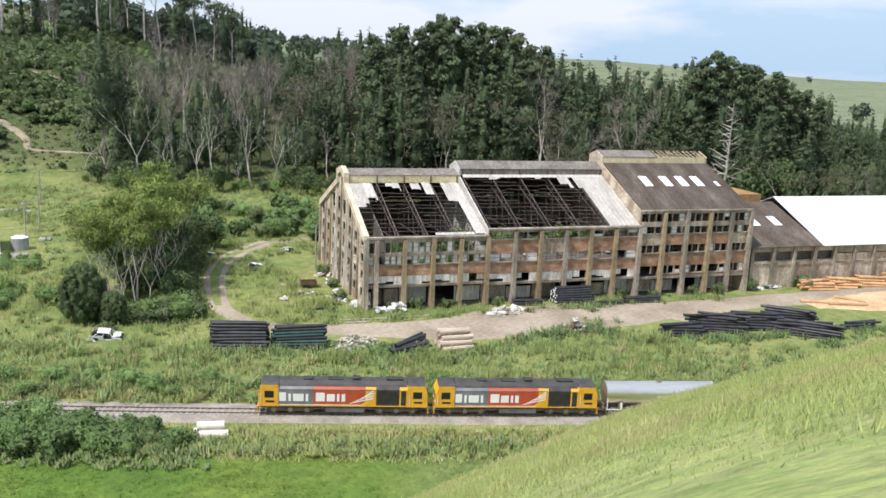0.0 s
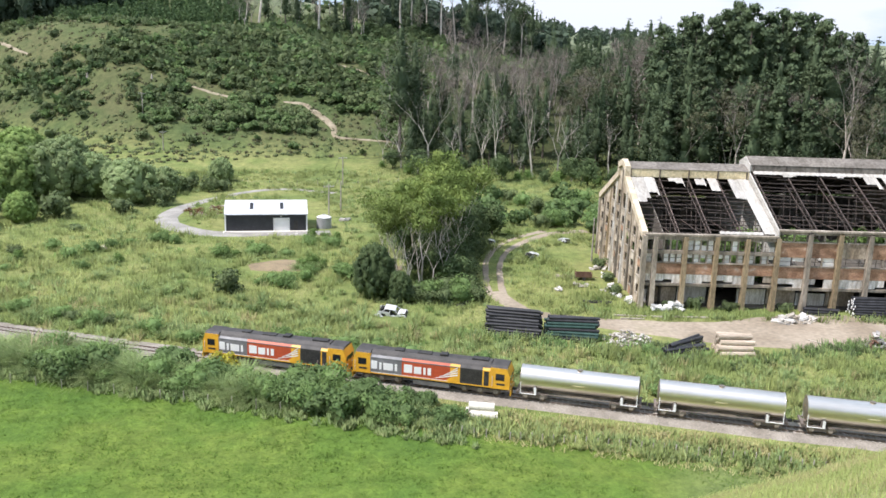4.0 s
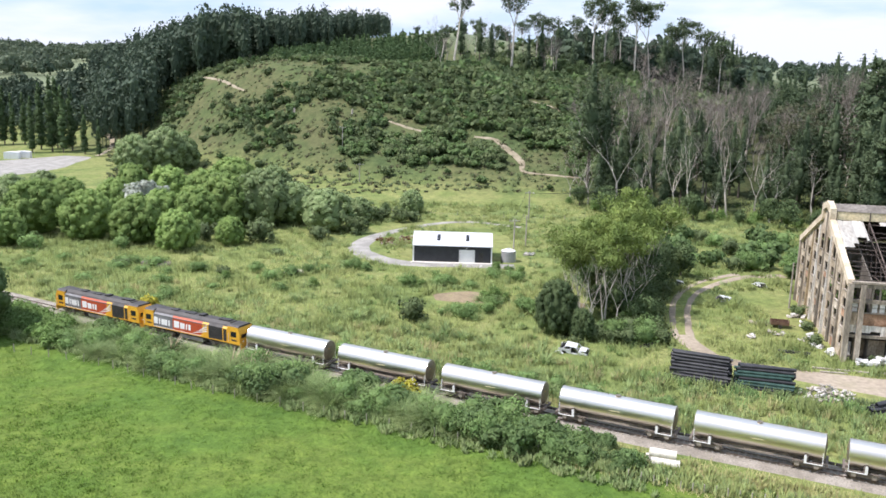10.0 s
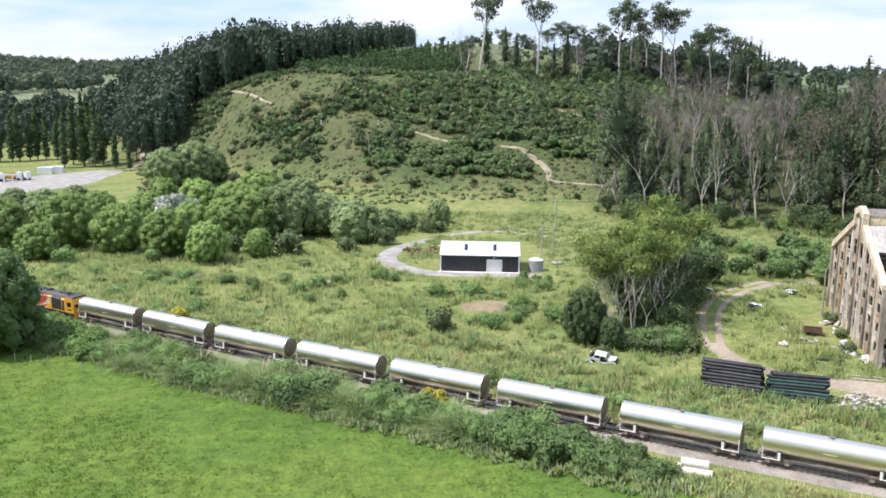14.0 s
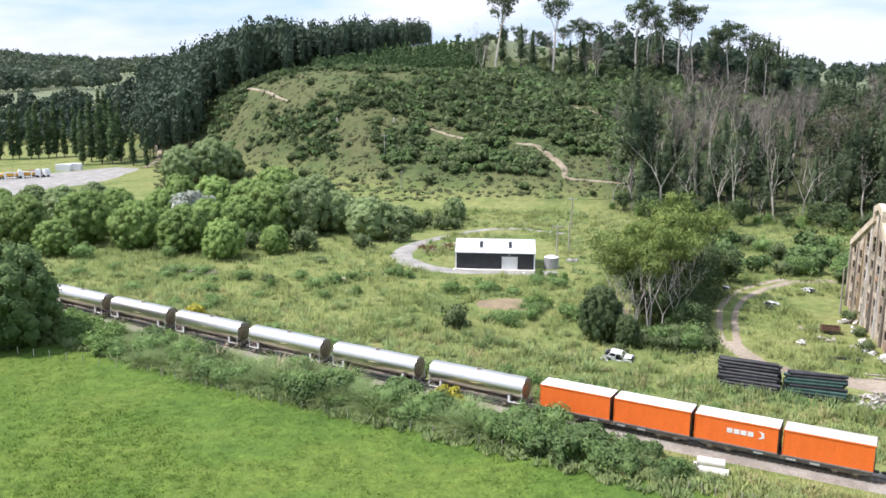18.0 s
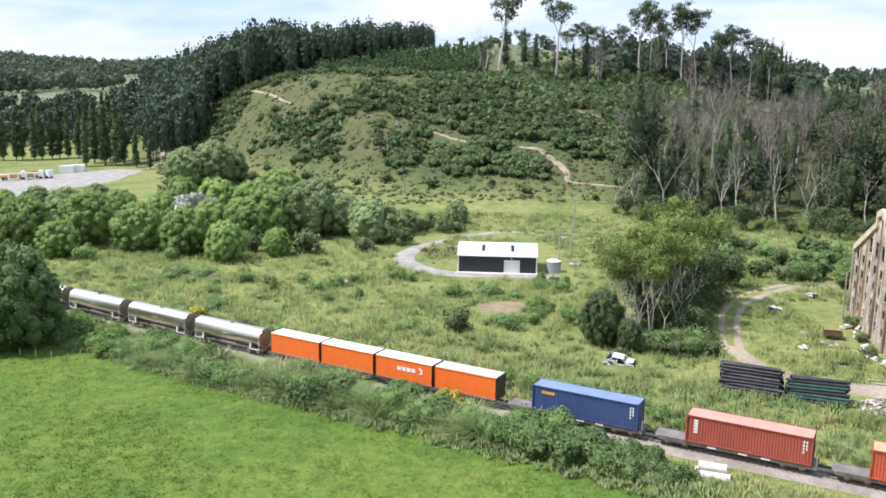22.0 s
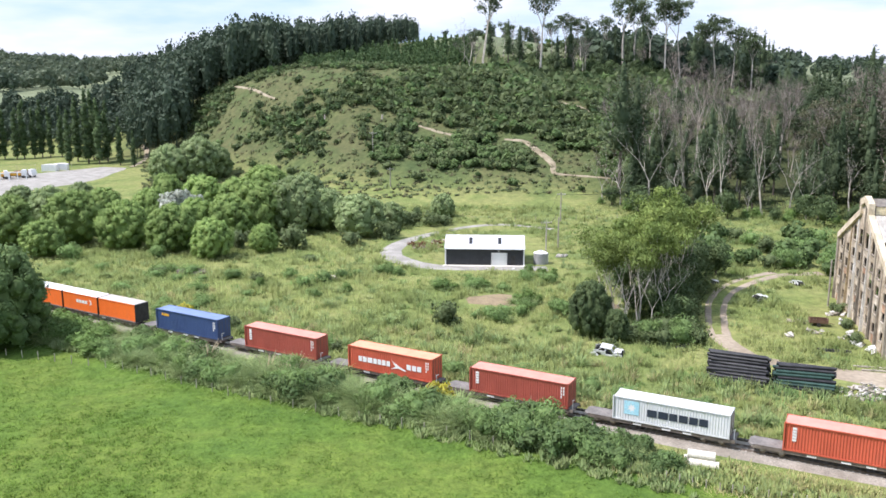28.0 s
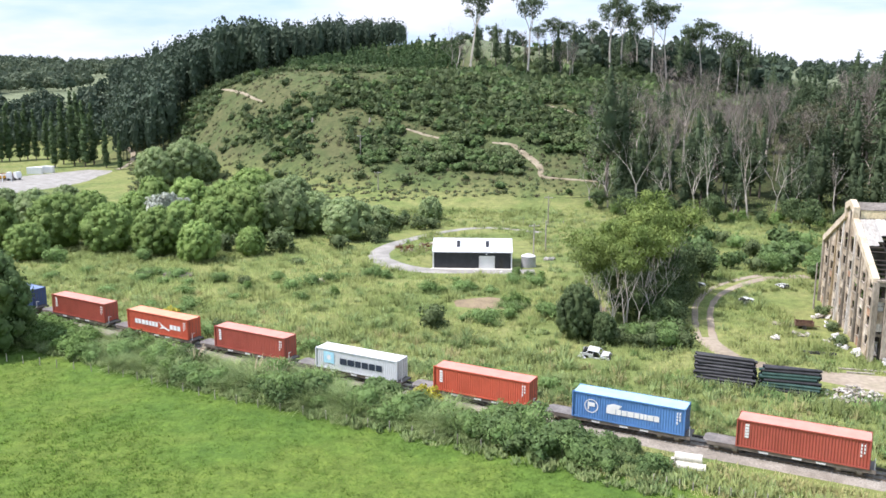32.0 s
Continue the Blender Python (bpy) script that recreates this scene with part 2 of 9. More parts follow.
M_GRASS_PADDOCK = foliage("paddock_blade", (0.118, 0.212, 0.034), (0.152, 0.25, 0.042), (0.2, 0.272, 0.062), scale=0.12, island=0.25, through_light=0.5)
M_BARK = surface("bark", (0.09, 0.075, 0.06), (0.15, 0.125, 0.10), 1.5, 0.9, bump=0.4, rnd=0.2)
M_BARK_PALE = surface("pale_bark", (0.42, 0.38, 0.32), (0.58, 0.53, 0.46), 0.8, 0.8, bump=0.2, rnd=0.15, c3=(0.25, 0.21, 0.17))
M_DEAD = surface("dead_wood", (0.28, 0.245, 0.205), (0.44, 0.395, 0.34), 0.4, 0.9, rnd=0.2, island=0.15)
M_DEAD_PALE = surface("silver_dead_wood", (0.33, 0.305, 0.27), (0.46, 0.43, 0.385), 0.4, 0.9, rnd=0.1, island=0.12)
M_LEAF_BROWN = foliage("thin_brown_leaf", (0.115, 0.122, 0.07), (0.15, 0.152, 0.09), (0.20, 0.192, 0.12), island=0.25, through_light=0.35)
M_TWIG = surface("dead_twigs", (0.165, 0.14, 0.118), (0.25, 0.215, 0.18), 0.3, 0.9, rnd=0.2, island=0.3)
M_CONCRETE = surface("weathered_concrete", (0.185, 0.16, 0.122), (0.335, 0.29, 0.23), 0.55, 0.9, bump=0.4, rnd=0.18, c3=(0.46, 0.42, 0.355), fine=7, stretch=(1, 1, 0.35), grain=0.34)
M_CONCRETE_TAN = surface("ochre_stained_concrete", (0.235, 0.18, 0.105), (0.37, 0.29, 0.175), 0.5, 0.9, bump=0.4, rnd=0.15, c3=(0.36, 0.33, 0.27), stretch=(1, 1, 0.35), grain=0.3)
M_GABLE = surface("peeling_gable_plaster", (0.29, 0.225, 0.155), (0.52, 0.445, 0.345), 0.5, 0.9, bump=0.4, rnd=0.16, c3=(0.68, 0.63, 0.54), stretch=(1, 1, 0.5), grain=0.32)
M_BRICK = surface("faded_brick", (0.24, 0.135, 0.08), (0.40, 0.245, 0.155), 0.6, 0.9, bump=0.4, rnd=0.2, c3=(0.54, 0.475, 0.41), fine=9, stretch=(1, 1, 1.5), grain=0.36)
M_WHITEWASH = surface("flaking_whitewash", (0.46, 0.425, 0.365), (0.72, 0.70, 0.655), 0.9, 0.85, rnd=0.18, c3=(0.74, 0.725, 0.69), stretch=(3, 1, 0.5), grain=0.25)
M_PANE = surface("whitened_pane", (0.64, 0.63, 0.60), (0.78, 0.77, 0.74), 1.0, 0.45, rnd=0.25)
# inside surfaces: the hall's shade is put into a darker concrete colour
M_INSIDE_SHADED = surface("shaded_interior", (0.10, 0.088, 0.072), (0.165, 0.148, 0.123), 0.3, 0.95, rnd=0.1)
M_STEEL = surface("rusted_steel", (0.06, 0.047, 0.04), (0.115, 0.085, 0.07), 0.8, 0.8, rnd=0.2)
M_COPING = surface("cream_coping_plaster", (0.50, 0.415, 0.29), (0.66, 0.57, 0.43), 0.5, 0.85, bump=0.2, c3=(0.42, 0.35, 0.25), grain=0.2)
M_SHEET = surface("pale_roof_sheet", (0.36, 0.34, 0.30), (0.46, 0.44, 0.40), 0.35, 0.75, rnd=0.14, c3=(0.28, 0.25, 0.205), stretch=(1.5, 0.4, 1))
M_ROOF_DARK = surface("lichened_roof_sheet", (0.072, 0.056, 0.044), (0.118, 0.096, 0.078), 0.25, 0.9, rnd=0.08, c3=(0.17, 0.15, 0.13), fine=10, stretch=(1.5, 0.5, 1), grain=0.3, spec=0.2)
M_ROOF_GREY = surface("grey_ridge_sheet", (0.14, 0.125, 0.105), (0.21, 0.19, 0.165), 0.3, 0.85, rnd=0.1, c3=(0.17, 0.14, 0.11), grain=0.3, spec=0.25)
M_YELLOW_WALL = surface("faded_yellow_paint", (0.58, 0.47, 0.28), (0.68, 0.58, 0.38), 0.4, 0.85, rnd=0.1, c3=(0.48, 0.39, 0.24), grain=0.25)
M_ROOF_WHITE = surface("white_coated_roof", (0.56, 0.57, 0.58), (0.63, 0.64, 0.65), 0.25, 0.6, c3=(0.48, 0.44, 0.41), stretch=(2.2, 0.3, 1), fine=10, grain=0.08)
M_ROOF_RUST = surface("ochre_roof", (0.25, 0.14, 0.05), (0.33, 0.19, 0.075), 0.3, 0.85)
M_SKYLIGHT = surface("skylight_sheet", (0.72, 0.74, 0.76), (0.8, 0.81, 0.82), 0.5, 0.5)

# ---- the lie of the land ----
TRACK = (0.000471433, -0.5345437, 99.342)   # the railway's centre line, y over x


def track_y(x):
    x = np.asarray(x, float)
    a, b, c = TRACK
    lo, hi = -95.0, 70.0
    q = np.clip(x, lo, hi)
    return a * q * q + b * q + c + (2 * a * q + b) * (x - q)


def curve(p, knots, values):
    """A soft line through a few heights or ranges over the bearing."""
    e = 1.5
    return (np.interp(p - e, knots, values) + 2 * np.interp(p, knots, values) + np.interp(p + e, knots, values)) / 4


def ripple(x, y, s):
    return (np.sin(x / s + 1.3 * np.sin(y / s * 0.7)) + np.sin(y / s * 1.1 + 1.7 * np.sin(x / s * 0.6 + 2)) + np.sin((x + y) / s * 0.53 + 0.7)) / 3


def land(x, y):
    """Height of the ground: the camera's spur, the flat valley, the scrubby knoll and the wooded slopes behind it."""
    x, y = np.asarray(x, float), np.asarray(y, float)
    r, p = np.hypot(x, y) + 1e-6, np.degrees(np.arctan2(x, y))
    # valley floor, cut down a little along the railway
    z = 0.05 * ripple(x, y, 9) + 0.08 * ripple(x + 40, y, 23)
    off = np.abs(y - track_y(x)) * 0.88
    z = z * smoothstep(3, 9, off) - 0.38 * (1 - smoothstep(2.4, 7, off))
    # hills behind
    foot = curve(p, (-60, -24, -19, -13, -7, 2, 9, 23, 31, 45, 60, 90), (420, 372, 352, 300, 264, 247, 243, 244, 236, 250, 330, 400))
    run = curve(p, (-60, -24, -16, -9, 0, 8, 20, 40, 60), (200, 120, 95, 110, 120, 110, 110, 120, 150))
    rise = curve(p, (-60, -26, -22, -19, -16.5, -14, -11, -8.5, -4, 0.5, 6, 10, 17, 25, 32, 40, 55, 90), (4, 2, 5, 13, 22, 33, 38, 40, 38, 35, 31, 29, 25, 20, 16, 8, 6, 10))
    up = smoothstep(0, 1, (r - foot) / run)
    back = curve(p, (-60, -28, -23, -18, -14, -9, -4, 1, 6, 12, 18, 25, 35, 45, 60, 90), (30, 22, 22, 32, 40, 44, 56, 62, 54, 50, 42, 30, 17, 9, 8, 20))
    up2 = smoothstep(0, 1, (r - foot - run - 10) / 190)
    z = z + rise * up + (back - rise) * up2
    z = z + up * (1.6 * ripple(x, y, 13) + 2.2 * ripple(x, y, 31)) * (1 - 0.5 * up2)
    far = curve(p, (-60, -35, -29, -26, -22, -18, -10, 0, 10, 30, 42, 48, 56, 90), (60, 56, 53, 46, 42, 48, 62, 80, 56, 44, 46, 37, 25, 45))
    up3 = smoothstep(0, 1, (r - 650) / 700)
    z = z + (far - back) * up3 + up3 * 6 * ripple(x, y, 170)
    # the spur under the camera, falling away to the left
    tilt = np.clip(26.6 + 0.475 * (32.2 - p), 9, 52)
    tilt = np.where(p < -120, 9, tilt)
    edge = 46.0
    zs = EYE - 1.65 - np.minimum(r, edge) * np.tan(np.radians(tilt)) - np.maximum(r - edge, 0) * np.maximum(np.tan(np.radians(tilt)), 0.75)
    zs = zs + 0.12 * ripple(x, y, 2.3) * smoothstep(3, 10, r)
    return np.where(zs > z, zs, z)


def ground_at(x, y):
    return float(land(x, y))


def at(phi, r):
    """A place by its bearing from the camera, in degrees to the right, and its distance."""
    return r * math.sin(radians(phi)), r * math.cos(radians(phi))


def ground_material():
    mt = bpy.data.materials.new("meadow_ground")
    mt.use_nodes = True
    n, l = mt.node_tree.nodes, mt.node_tree.links
    b = n["Principled BSDF"]
    b.inputs["Roughness"].default_value, b.inputs["Specular IOR Level"].default_value = 0.95, 0.15
    geo = n.new("ShaderNodeNewGeometry")
    att = n.new("ShaderNodeAttribute")
    att.attribute_name = "cover"
    sep = n.new("ShaderNodeSeparateColor")
    l.new(att.outputs["Color"], sep.inputs["Color"])

    def patches(scale, colours, detail=6, rough=0.6):
        no, ra = n.new("ShaderNodeTexNoise"), n.new("ShaderNodeValToRGB")
        no.inputs["Scale"].default_value, no.inputs["Detail"].default_value, no.inputs["Roughness"].default_value = scale, detail, rough
        l.new(geo.outputs["Position"], no.inputs["Vector"])
        el = ra.color_ramp.elements
        el[0].position, el[1].position = 0.34, 0.66
        el[0].color, el[1].color = (*colours[0], 1), (*colours[-1], 1)
        for i, c in enumerate(colours[1:-1]):
            e = el.new(0.34 + 0.32 * (i + 1) / (len(colours) - 1))
            e.color = (*c, 1)
        l.new(no.outputs["Fac"], ra.inputs["Fac"])
        return ra.outputs["Color"]

    def mix(fac, a, c, kind="MIX"):
        m = n.new("ShaderNodeMix")
        m.data_type, m.blend_type = "RGBA", kind
        if isinstance(fac, float):
            m.inputs["Factor"].default_value = fac
        else:
            l.new(fac, m.inputs["Factor"])
        l.new(a, m.inputs["A"])
        l.new(c, m.inputs["B"])
        return m.outputs["Result"]

    rough_grass = patches(0.06, [(0.12, 0.16, 0.052), (0.168, 0.205, 0.066), (0.225, 0.235, 0.088), (0.172, 0.21, 0.066)])
    paddock = patches(0.05, [(0.07, 0.13, 0.024), (0.095, 0.158, 0.028), (0.12, 0.17, 0.033), (0.096, 0.16, 0.029)])
    hill = patches(0.03, [(0.062, 0.09, 0.036), (0.084, 0.109, 0.042), (0.11, 0.115, 0.052), (0.076, 0.102, 0.039)])
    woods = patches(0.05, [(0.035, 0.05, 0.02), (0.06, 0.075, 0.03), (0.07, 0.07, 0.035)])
    # far country: distance haze is mixed into this paler, greyer green
    hazed_green = patches(0.012, [(0.12, 0.145, 0.085), (0.185, 0.21, 0.125), (0.14, 0.17, 0.10), (0.20, 0.22, 0.135)])
    c = mix(sep.outputs["Red"], rough_grass, paddock)
    c = mix(sep.outputs["Green"], c, hill)
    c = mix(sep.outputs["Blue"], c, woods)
    c = mix(att.outputs["Alpha"], hazed_green, c)
    spur = patches(0.35, [(0.195, 0.255, 0.085), (0.235, 0.285, 0.10), (0.275, 0.295, 0.12), (0.295, 0.295, 0.135)], 9, 0.75)
    att2 = n.new("ShaderNodeAttribute")
    att2.attribute_name = "spur"
    c = mix(att2.outputs["Fac"], c, spur)
    grain = patches(0.55, [(0.6, 0.64, 0.6), (0.96, 0.97, 0.96), (1.32, 1.3, 1.22)], 9, 0.78)
    c = mix(1.0, c, grain, "MULTIPLY")
    l.new(c, b.inputs["Base Color"])
    bp, no = n.new("ShaderNodeBump"), n.new("ShaderNodeTexNoise")
    no.inputs["Scale"].default_value, no.inputs["Detail"].default_value = 1.6, 8
    l.new(geo.outputs["Position"], no.inputs["Vector"])
    l.new(no.outputs["Fac"], bp.inputs["Height"])
    bp.inputs["Strength"].default_value, bp.inputs["Distance"].default_value = 0.7, 0.4
    l.new(bp.outputs["Normal"], b.inputs["Normal"])
    return mt


def make_ground():
    ph = np.concatenate([np.arange(-180, -70, 5.0), np.arange(-70, 84, 0.5), np.arange(85, 180, 5.0)])
    rr = np.concatenate([np.arange(0.5, 60, 1.8), np.arange(60, 430, 3.0), 430 * 1.06 ** np.arange(0, 42)])
    P, R = np.meshgrid(np.radians(ph), rr)
    X, Y = R * np.sin(P), R * np.cos(P)
    Z = land(X, Y)
    k = len(ph)
    verts = np.stack([X, Y, Z], -1).reshape(-1, 3)
    i, j = np.meshgrid(np.arange(len(rr) - 1), np.arange(k), indexing="ij")
    j2 = (j + 1) % k
    faces = np.stack([i * k + j, (i + 1) * k + j, (i + 1) * k + j2, i * k + j2], -1).reshape(-1, 4)
    me = bpy.data.meshes.new("ground")
    centre = len(verts)
    verts = np.vstack([verts, [[0, 0, float(land(0.01, 0.01))]]])
    cap = [(centre, (q + 1) % k, q) for q in range(k)]
    me.from_pydata(verts.tolist(), [], faces[:, ::-1].tolist() + cap)
    me.polygons.foreach_set("use_smooth", [True] * len(me.polygons))
    # what grows where: paddock, dry hill grass, woodland floor; alpha fades into the haze-coloured far country
    x, y = verts[:, 0], verts[:, 1]
    r, p = np.hypot(x, y), np.degrees(np.arctan2(x, y))
    front = track_y(x) - 9 - 3 * smoothstep(-10, -45, x) + 4 * smoothstep(15, 30, x)
    pad = (1 - smoothstep(-2, 2, y - front)) * (1 - smoothstep(28, 34, p))
    spur = smoothstep(30, 34, p) * (1 - smoothstep(70, 90, r)) + (1 - smoothstep(20, 40, r))
    foot = curve(p, (-60, -24, -19, -13, -7, 2, 9, 23, 31, 45, 60, 90), (420, 372, 352, 300, 264, 247, 243, 244, 236, 250, 330, 400))
    hill = smoothstep(6, 38, r - foot) * smoothstep(-22.5, -19.5, p)
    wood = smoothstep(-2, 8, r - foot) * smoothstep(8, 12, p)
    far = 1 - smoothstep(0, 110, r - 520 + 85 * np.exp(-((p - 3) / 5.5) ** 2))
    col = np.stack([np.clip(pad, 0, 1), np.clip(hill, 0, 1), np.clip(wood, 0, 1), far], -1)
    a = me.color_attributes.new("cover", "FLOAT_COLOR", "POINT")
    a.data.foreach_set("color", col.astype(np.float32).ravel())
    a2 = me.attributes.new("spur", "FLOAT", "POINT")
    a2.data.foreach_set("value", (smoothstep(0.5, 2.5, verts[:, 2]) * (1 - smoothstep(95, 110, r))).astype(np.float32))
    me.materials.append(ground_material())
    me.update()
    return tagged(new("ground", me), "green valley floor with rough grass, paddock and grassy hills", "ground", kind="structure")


make_ground()


def strip(name, pts, width, material, label, category, lift=0.09, step=1.5, ragged=0.3, kind="structure"):
    """A worn road or path laid on the land along a soft line."""
    pts = [Vector((p[0], p[1], 0)) for p in pts]
    line = []
    for i in range(len(pts) - 1):
        p0, p1, p2, p3 = pts[max(i - 1, 0)], pts[i], pts[i + 1], pts[min(i + 2, len(pts) - 1)]
        n = max(2, int((p2 - p1).length / step))
        for q in range(n):
            t = q / n
            line.append(0.5 * ((2 * p1) + (p2 - p0) * t + (2 * p0 - 5 * p1 + 4 * p2 - p3) * t * t + (3 * p1 - p0 - 3 * p2 + p3) * t ** 3))
    line.append(pts[-1])
    widths = width if isinstance(width, (list, tuple)) else [width] * len(pts)
    b, k = Build(), 8
    for i, c in enumerate(line):
        d = (line[min(i + 1, len(line) - 1)] - line[max(i - 1, 0)]).normalized()
        nrm = Vector((-d.y, d.x, 0))
        w = float(np.interp(i / (len(line) - 1) * (len(widths) - 1), range(len(widths)), widths))
        for j in range(k + 1):
            s = (j / k - 0.5) * (w + ragged * noise.noise(c * 0.35 + Vector((j // k * 9, 0, 0))) * 2)
            q = c + nrm * s
            b.v.append((q.x, q.y, ground_at(q.x, q.y) + lift * (1 if 0 < j < k else -0.6)))
    for i in range(len(line) - 1):
        for j in range(k):
            a = i * (k + 1) + j
            b.f.append((a, a + k + 1, a + k + 2, a + 1))
    ob = solid(name, b, material, label, category, kind=kind, smooth=True)
    return ob


M_DIRT = surface("pale_dirt", (0.24, 0.195, 0.14), (0.34, 0.285, 0.215), 0.12, 0.95, bump=0.3, c3=(0.26, 0.23, 0.15), fine=12)
M_CLAY = surface("hill_clay", (0.22, 0.185, 0.12), (0.32, 0.275, 0.195), 0.2, 0.95, bump=0.3, c3=(0.16, 0.16, 0.08), fine=10)
M_GRAVEL = surface("grey_gravel", (0.24, 0.23, 0.205), (0.33, 0.315, 0.285), 0.3, 0.95, bump=0.5, fine=20)
M_BALLAST = surface("track_ballast", (0.215, 0.19, 0.155), (0.31, 0.28, 0.235), 0.5, 0.95, bump=0.6, fine=14, grain=0.35)
M_RAIL = surface("worn_rail", (0.16, 0.12, 0.10), (0.24, 0.19, 0.16), 2.0, 0.45, metal=0.7)
M_SLEEPER = surface("concrete_sleeper", (0.25, 0.225, 0.195), (0.34, 0.31, 0.27), 2.0, 0.95, rnd=0.1)
M_BARE = surface("bare_brown_soil", (0.19, 0.145, 0.085), (0.26, 0.20, 0.12), 0.5, 0.95, bump=0.4, c3=(0.19, 0.18, 0.07))

# yard road along the factory front, its loop behind the gum trees, and the tracks off it
strip("dirt_road", [(38.5, 123), (40, 113.5), (46, 108.5), (53, 104.5), (66, 99.5), (80, 98.8), (95, 95.6), (112, 93), (130, 90), (152, 84), (175, 78)], [2.6, 3.4, 7.5, 14.5, 15.5, 9, 7, 8, 11, 17, 20], M_DIRT, "pale dusty dirt yard road along the derelict factory", "dirt road")
strip("wheel_track", [(40.4, 114.5), (39.7, 121), (41.6, 130), (44.7, 140), (49.1, 149), (55.1, 156), (62.1, 161.4), (70, 162.8)], [1.4, 1.15, 1.1, 1.1, 1.2, 1.4, 2.2, 3.0], M_DIRT, "worn wheel rut curving through the grass", "dirt track", step=1.0)
strip("wheel_track", [(38.6, 115), (37.7, 122), (39.5, 131), (42.6, 141.5), (47.2, 151), (53.6, 158.5), (61, 163.5)], [1.4, 1.15, 1.1, 1.1, 1.1, 1.3, 2.0], M_DIRT, "worn wheel rut curving through the grass", "dirt track", step=1.0)
strip("gravel_drive", [(18, 166.3), (8, 166.6), (-1, 167), (-8, 170.5), (-13, 178), (-13.5, 187), (-10, 197), (-2, 208), (6, 215), (14, 216), (24, 210)], [4.5, 3.5, 4.5, 5.5, 5, 4.5, 3.2, 2.6, 2.4, 2.2, 2], M_GRAVEL, "pale grey gravel drive looping round the shed", "driveway")
strip("gravel_yard", [(-192, 258), (-171, 290), (-150, 311), (-143, 331), (-138, 348)], [100, 96, 66, 36, 14], M_GRAVEL, "pale gravel works yard among trees", "yard", lift=0.12, step=4)
strip("side_track", [(99, 93), (101.5, 89), (103.5, 85), (105, 80.5)], [2.2, 1.6, 1.4, 1.0], M_DIRT, "faint dirt path through the grass", "path")
strip("bare_patch", [(2, 142), (8, 142.5), (14, 141.5)], [4, 9, 4], M_BARE, "bare brown soil patch in the grass", "bare soil", lift=0.06)
strip("bare_patch", [(17, 139.5), (22, 139), (27, 138.5)], [3, 7.5, 3], M_BARE, "bare brown soil patch in the grass", "bare soil", lift=0.06)
strip("trackside_bare_patch", [(24, 77.5), (30, 75.2), (39, 71.5), (48, 67)], [0.6, 1.5, 1.5, 0.6], M_DIRT, "pale dry ground beside the railway", "bare soil", lift=-0.02)


def hill_path(name, stops, width):
    width = [w * 0.45 for w in width]
    pts = [at(p, r) for p, r in stops]
    strip(name, pts, width, M_CLAY, "pale clay track cut across the scrubby hillside", "path", lift=0.22, step=1.5, ragged=0.5)


def make_railway():
    xs = np.arange(-230, 330, 2.0)
    pts = [(x, float(track_y(x))) for x in xs]

    def along(profile, name, material, label, category):
        b, k = Build(), len(profile)
        for i, (x, y) in enumerate(pts):
            x2, y2 = pts[min(i + 1, len(pts) - 1)]
            x1, y1 = pts[max(i - 1, 0)]
            d = Vector((x2 - x1, y2 - y1)).normalized()
            for o, z in profile:
                b.v.append((x - d.y * o, y + d.x * o, z))
        for i in range(len(pts) - 1):
            for j in range(k - 1):
                b.f.append((i * k + j, (i + 1) * k + j, (i + 1) * k + j + 1, i * k + j + 1))
        return solid(name, b, material, label, category, kind="structure")

    along([(-3.3, -0.66), (-2.5, -0.33), (-1.4, -0.13), (1.5, -0.13), (2.6, -0.33), (3.2, -0.62)], "ballast", M_BALLAST, "grey-brown railway ballast bed", "railway track")
    for s in (-0.535, 0.535):
        along([(s - 0.06, -0.13), (s - 0.035, 0.0), (s - 0.035, 0.02), (s + 0.035, 0.02), (s + 0.035, 0.0), (s + 0.06, -0.13)], "rail", M_RAIL, "rusty steel rail with a worn top", "railway track")


make_railway()

# ---- the derelict factory ----
F_ANGLE = math.degrees(math.atan2(-14.8, 67.3))
FACTORY = pose(57.9, 112.9, 0, 0, 0, F_ANGLE)      # local x along the front, y into the depth
COLUMNS = [0.0, 1.6] + [6.0 + 4.53 * k for k in range(14)] + [68.9]
DEPTH, RIDGE = 33.0, 16.5
# stretches: x from, x to, eave, roof height where the ridge monitor begins, monitor top, ridge top
STRETCH = [(0.0, 19.6, 10.9, 17.0, 18.5, 19.3), (19.6, 46.9, 11.9, 18.3, 19.6, 20.7), (46.9, 68.9, 14.5, 20.5, 21.9, 22.8)]
M0 = 14.0      # depth at which the monitor's wall stands

rng = random.Random(7)
factory = thing("factory", "long derelict four-storey concrete and brick factory with a collapsed roof", "building", FACTORY)


def fpart(name, b, material, label="", parent=None):
    return part(name, b, material, parent or factory, label)


def stretch_at(x):
    return next(s for s in STRETCH if x < s[1] + 0.01)


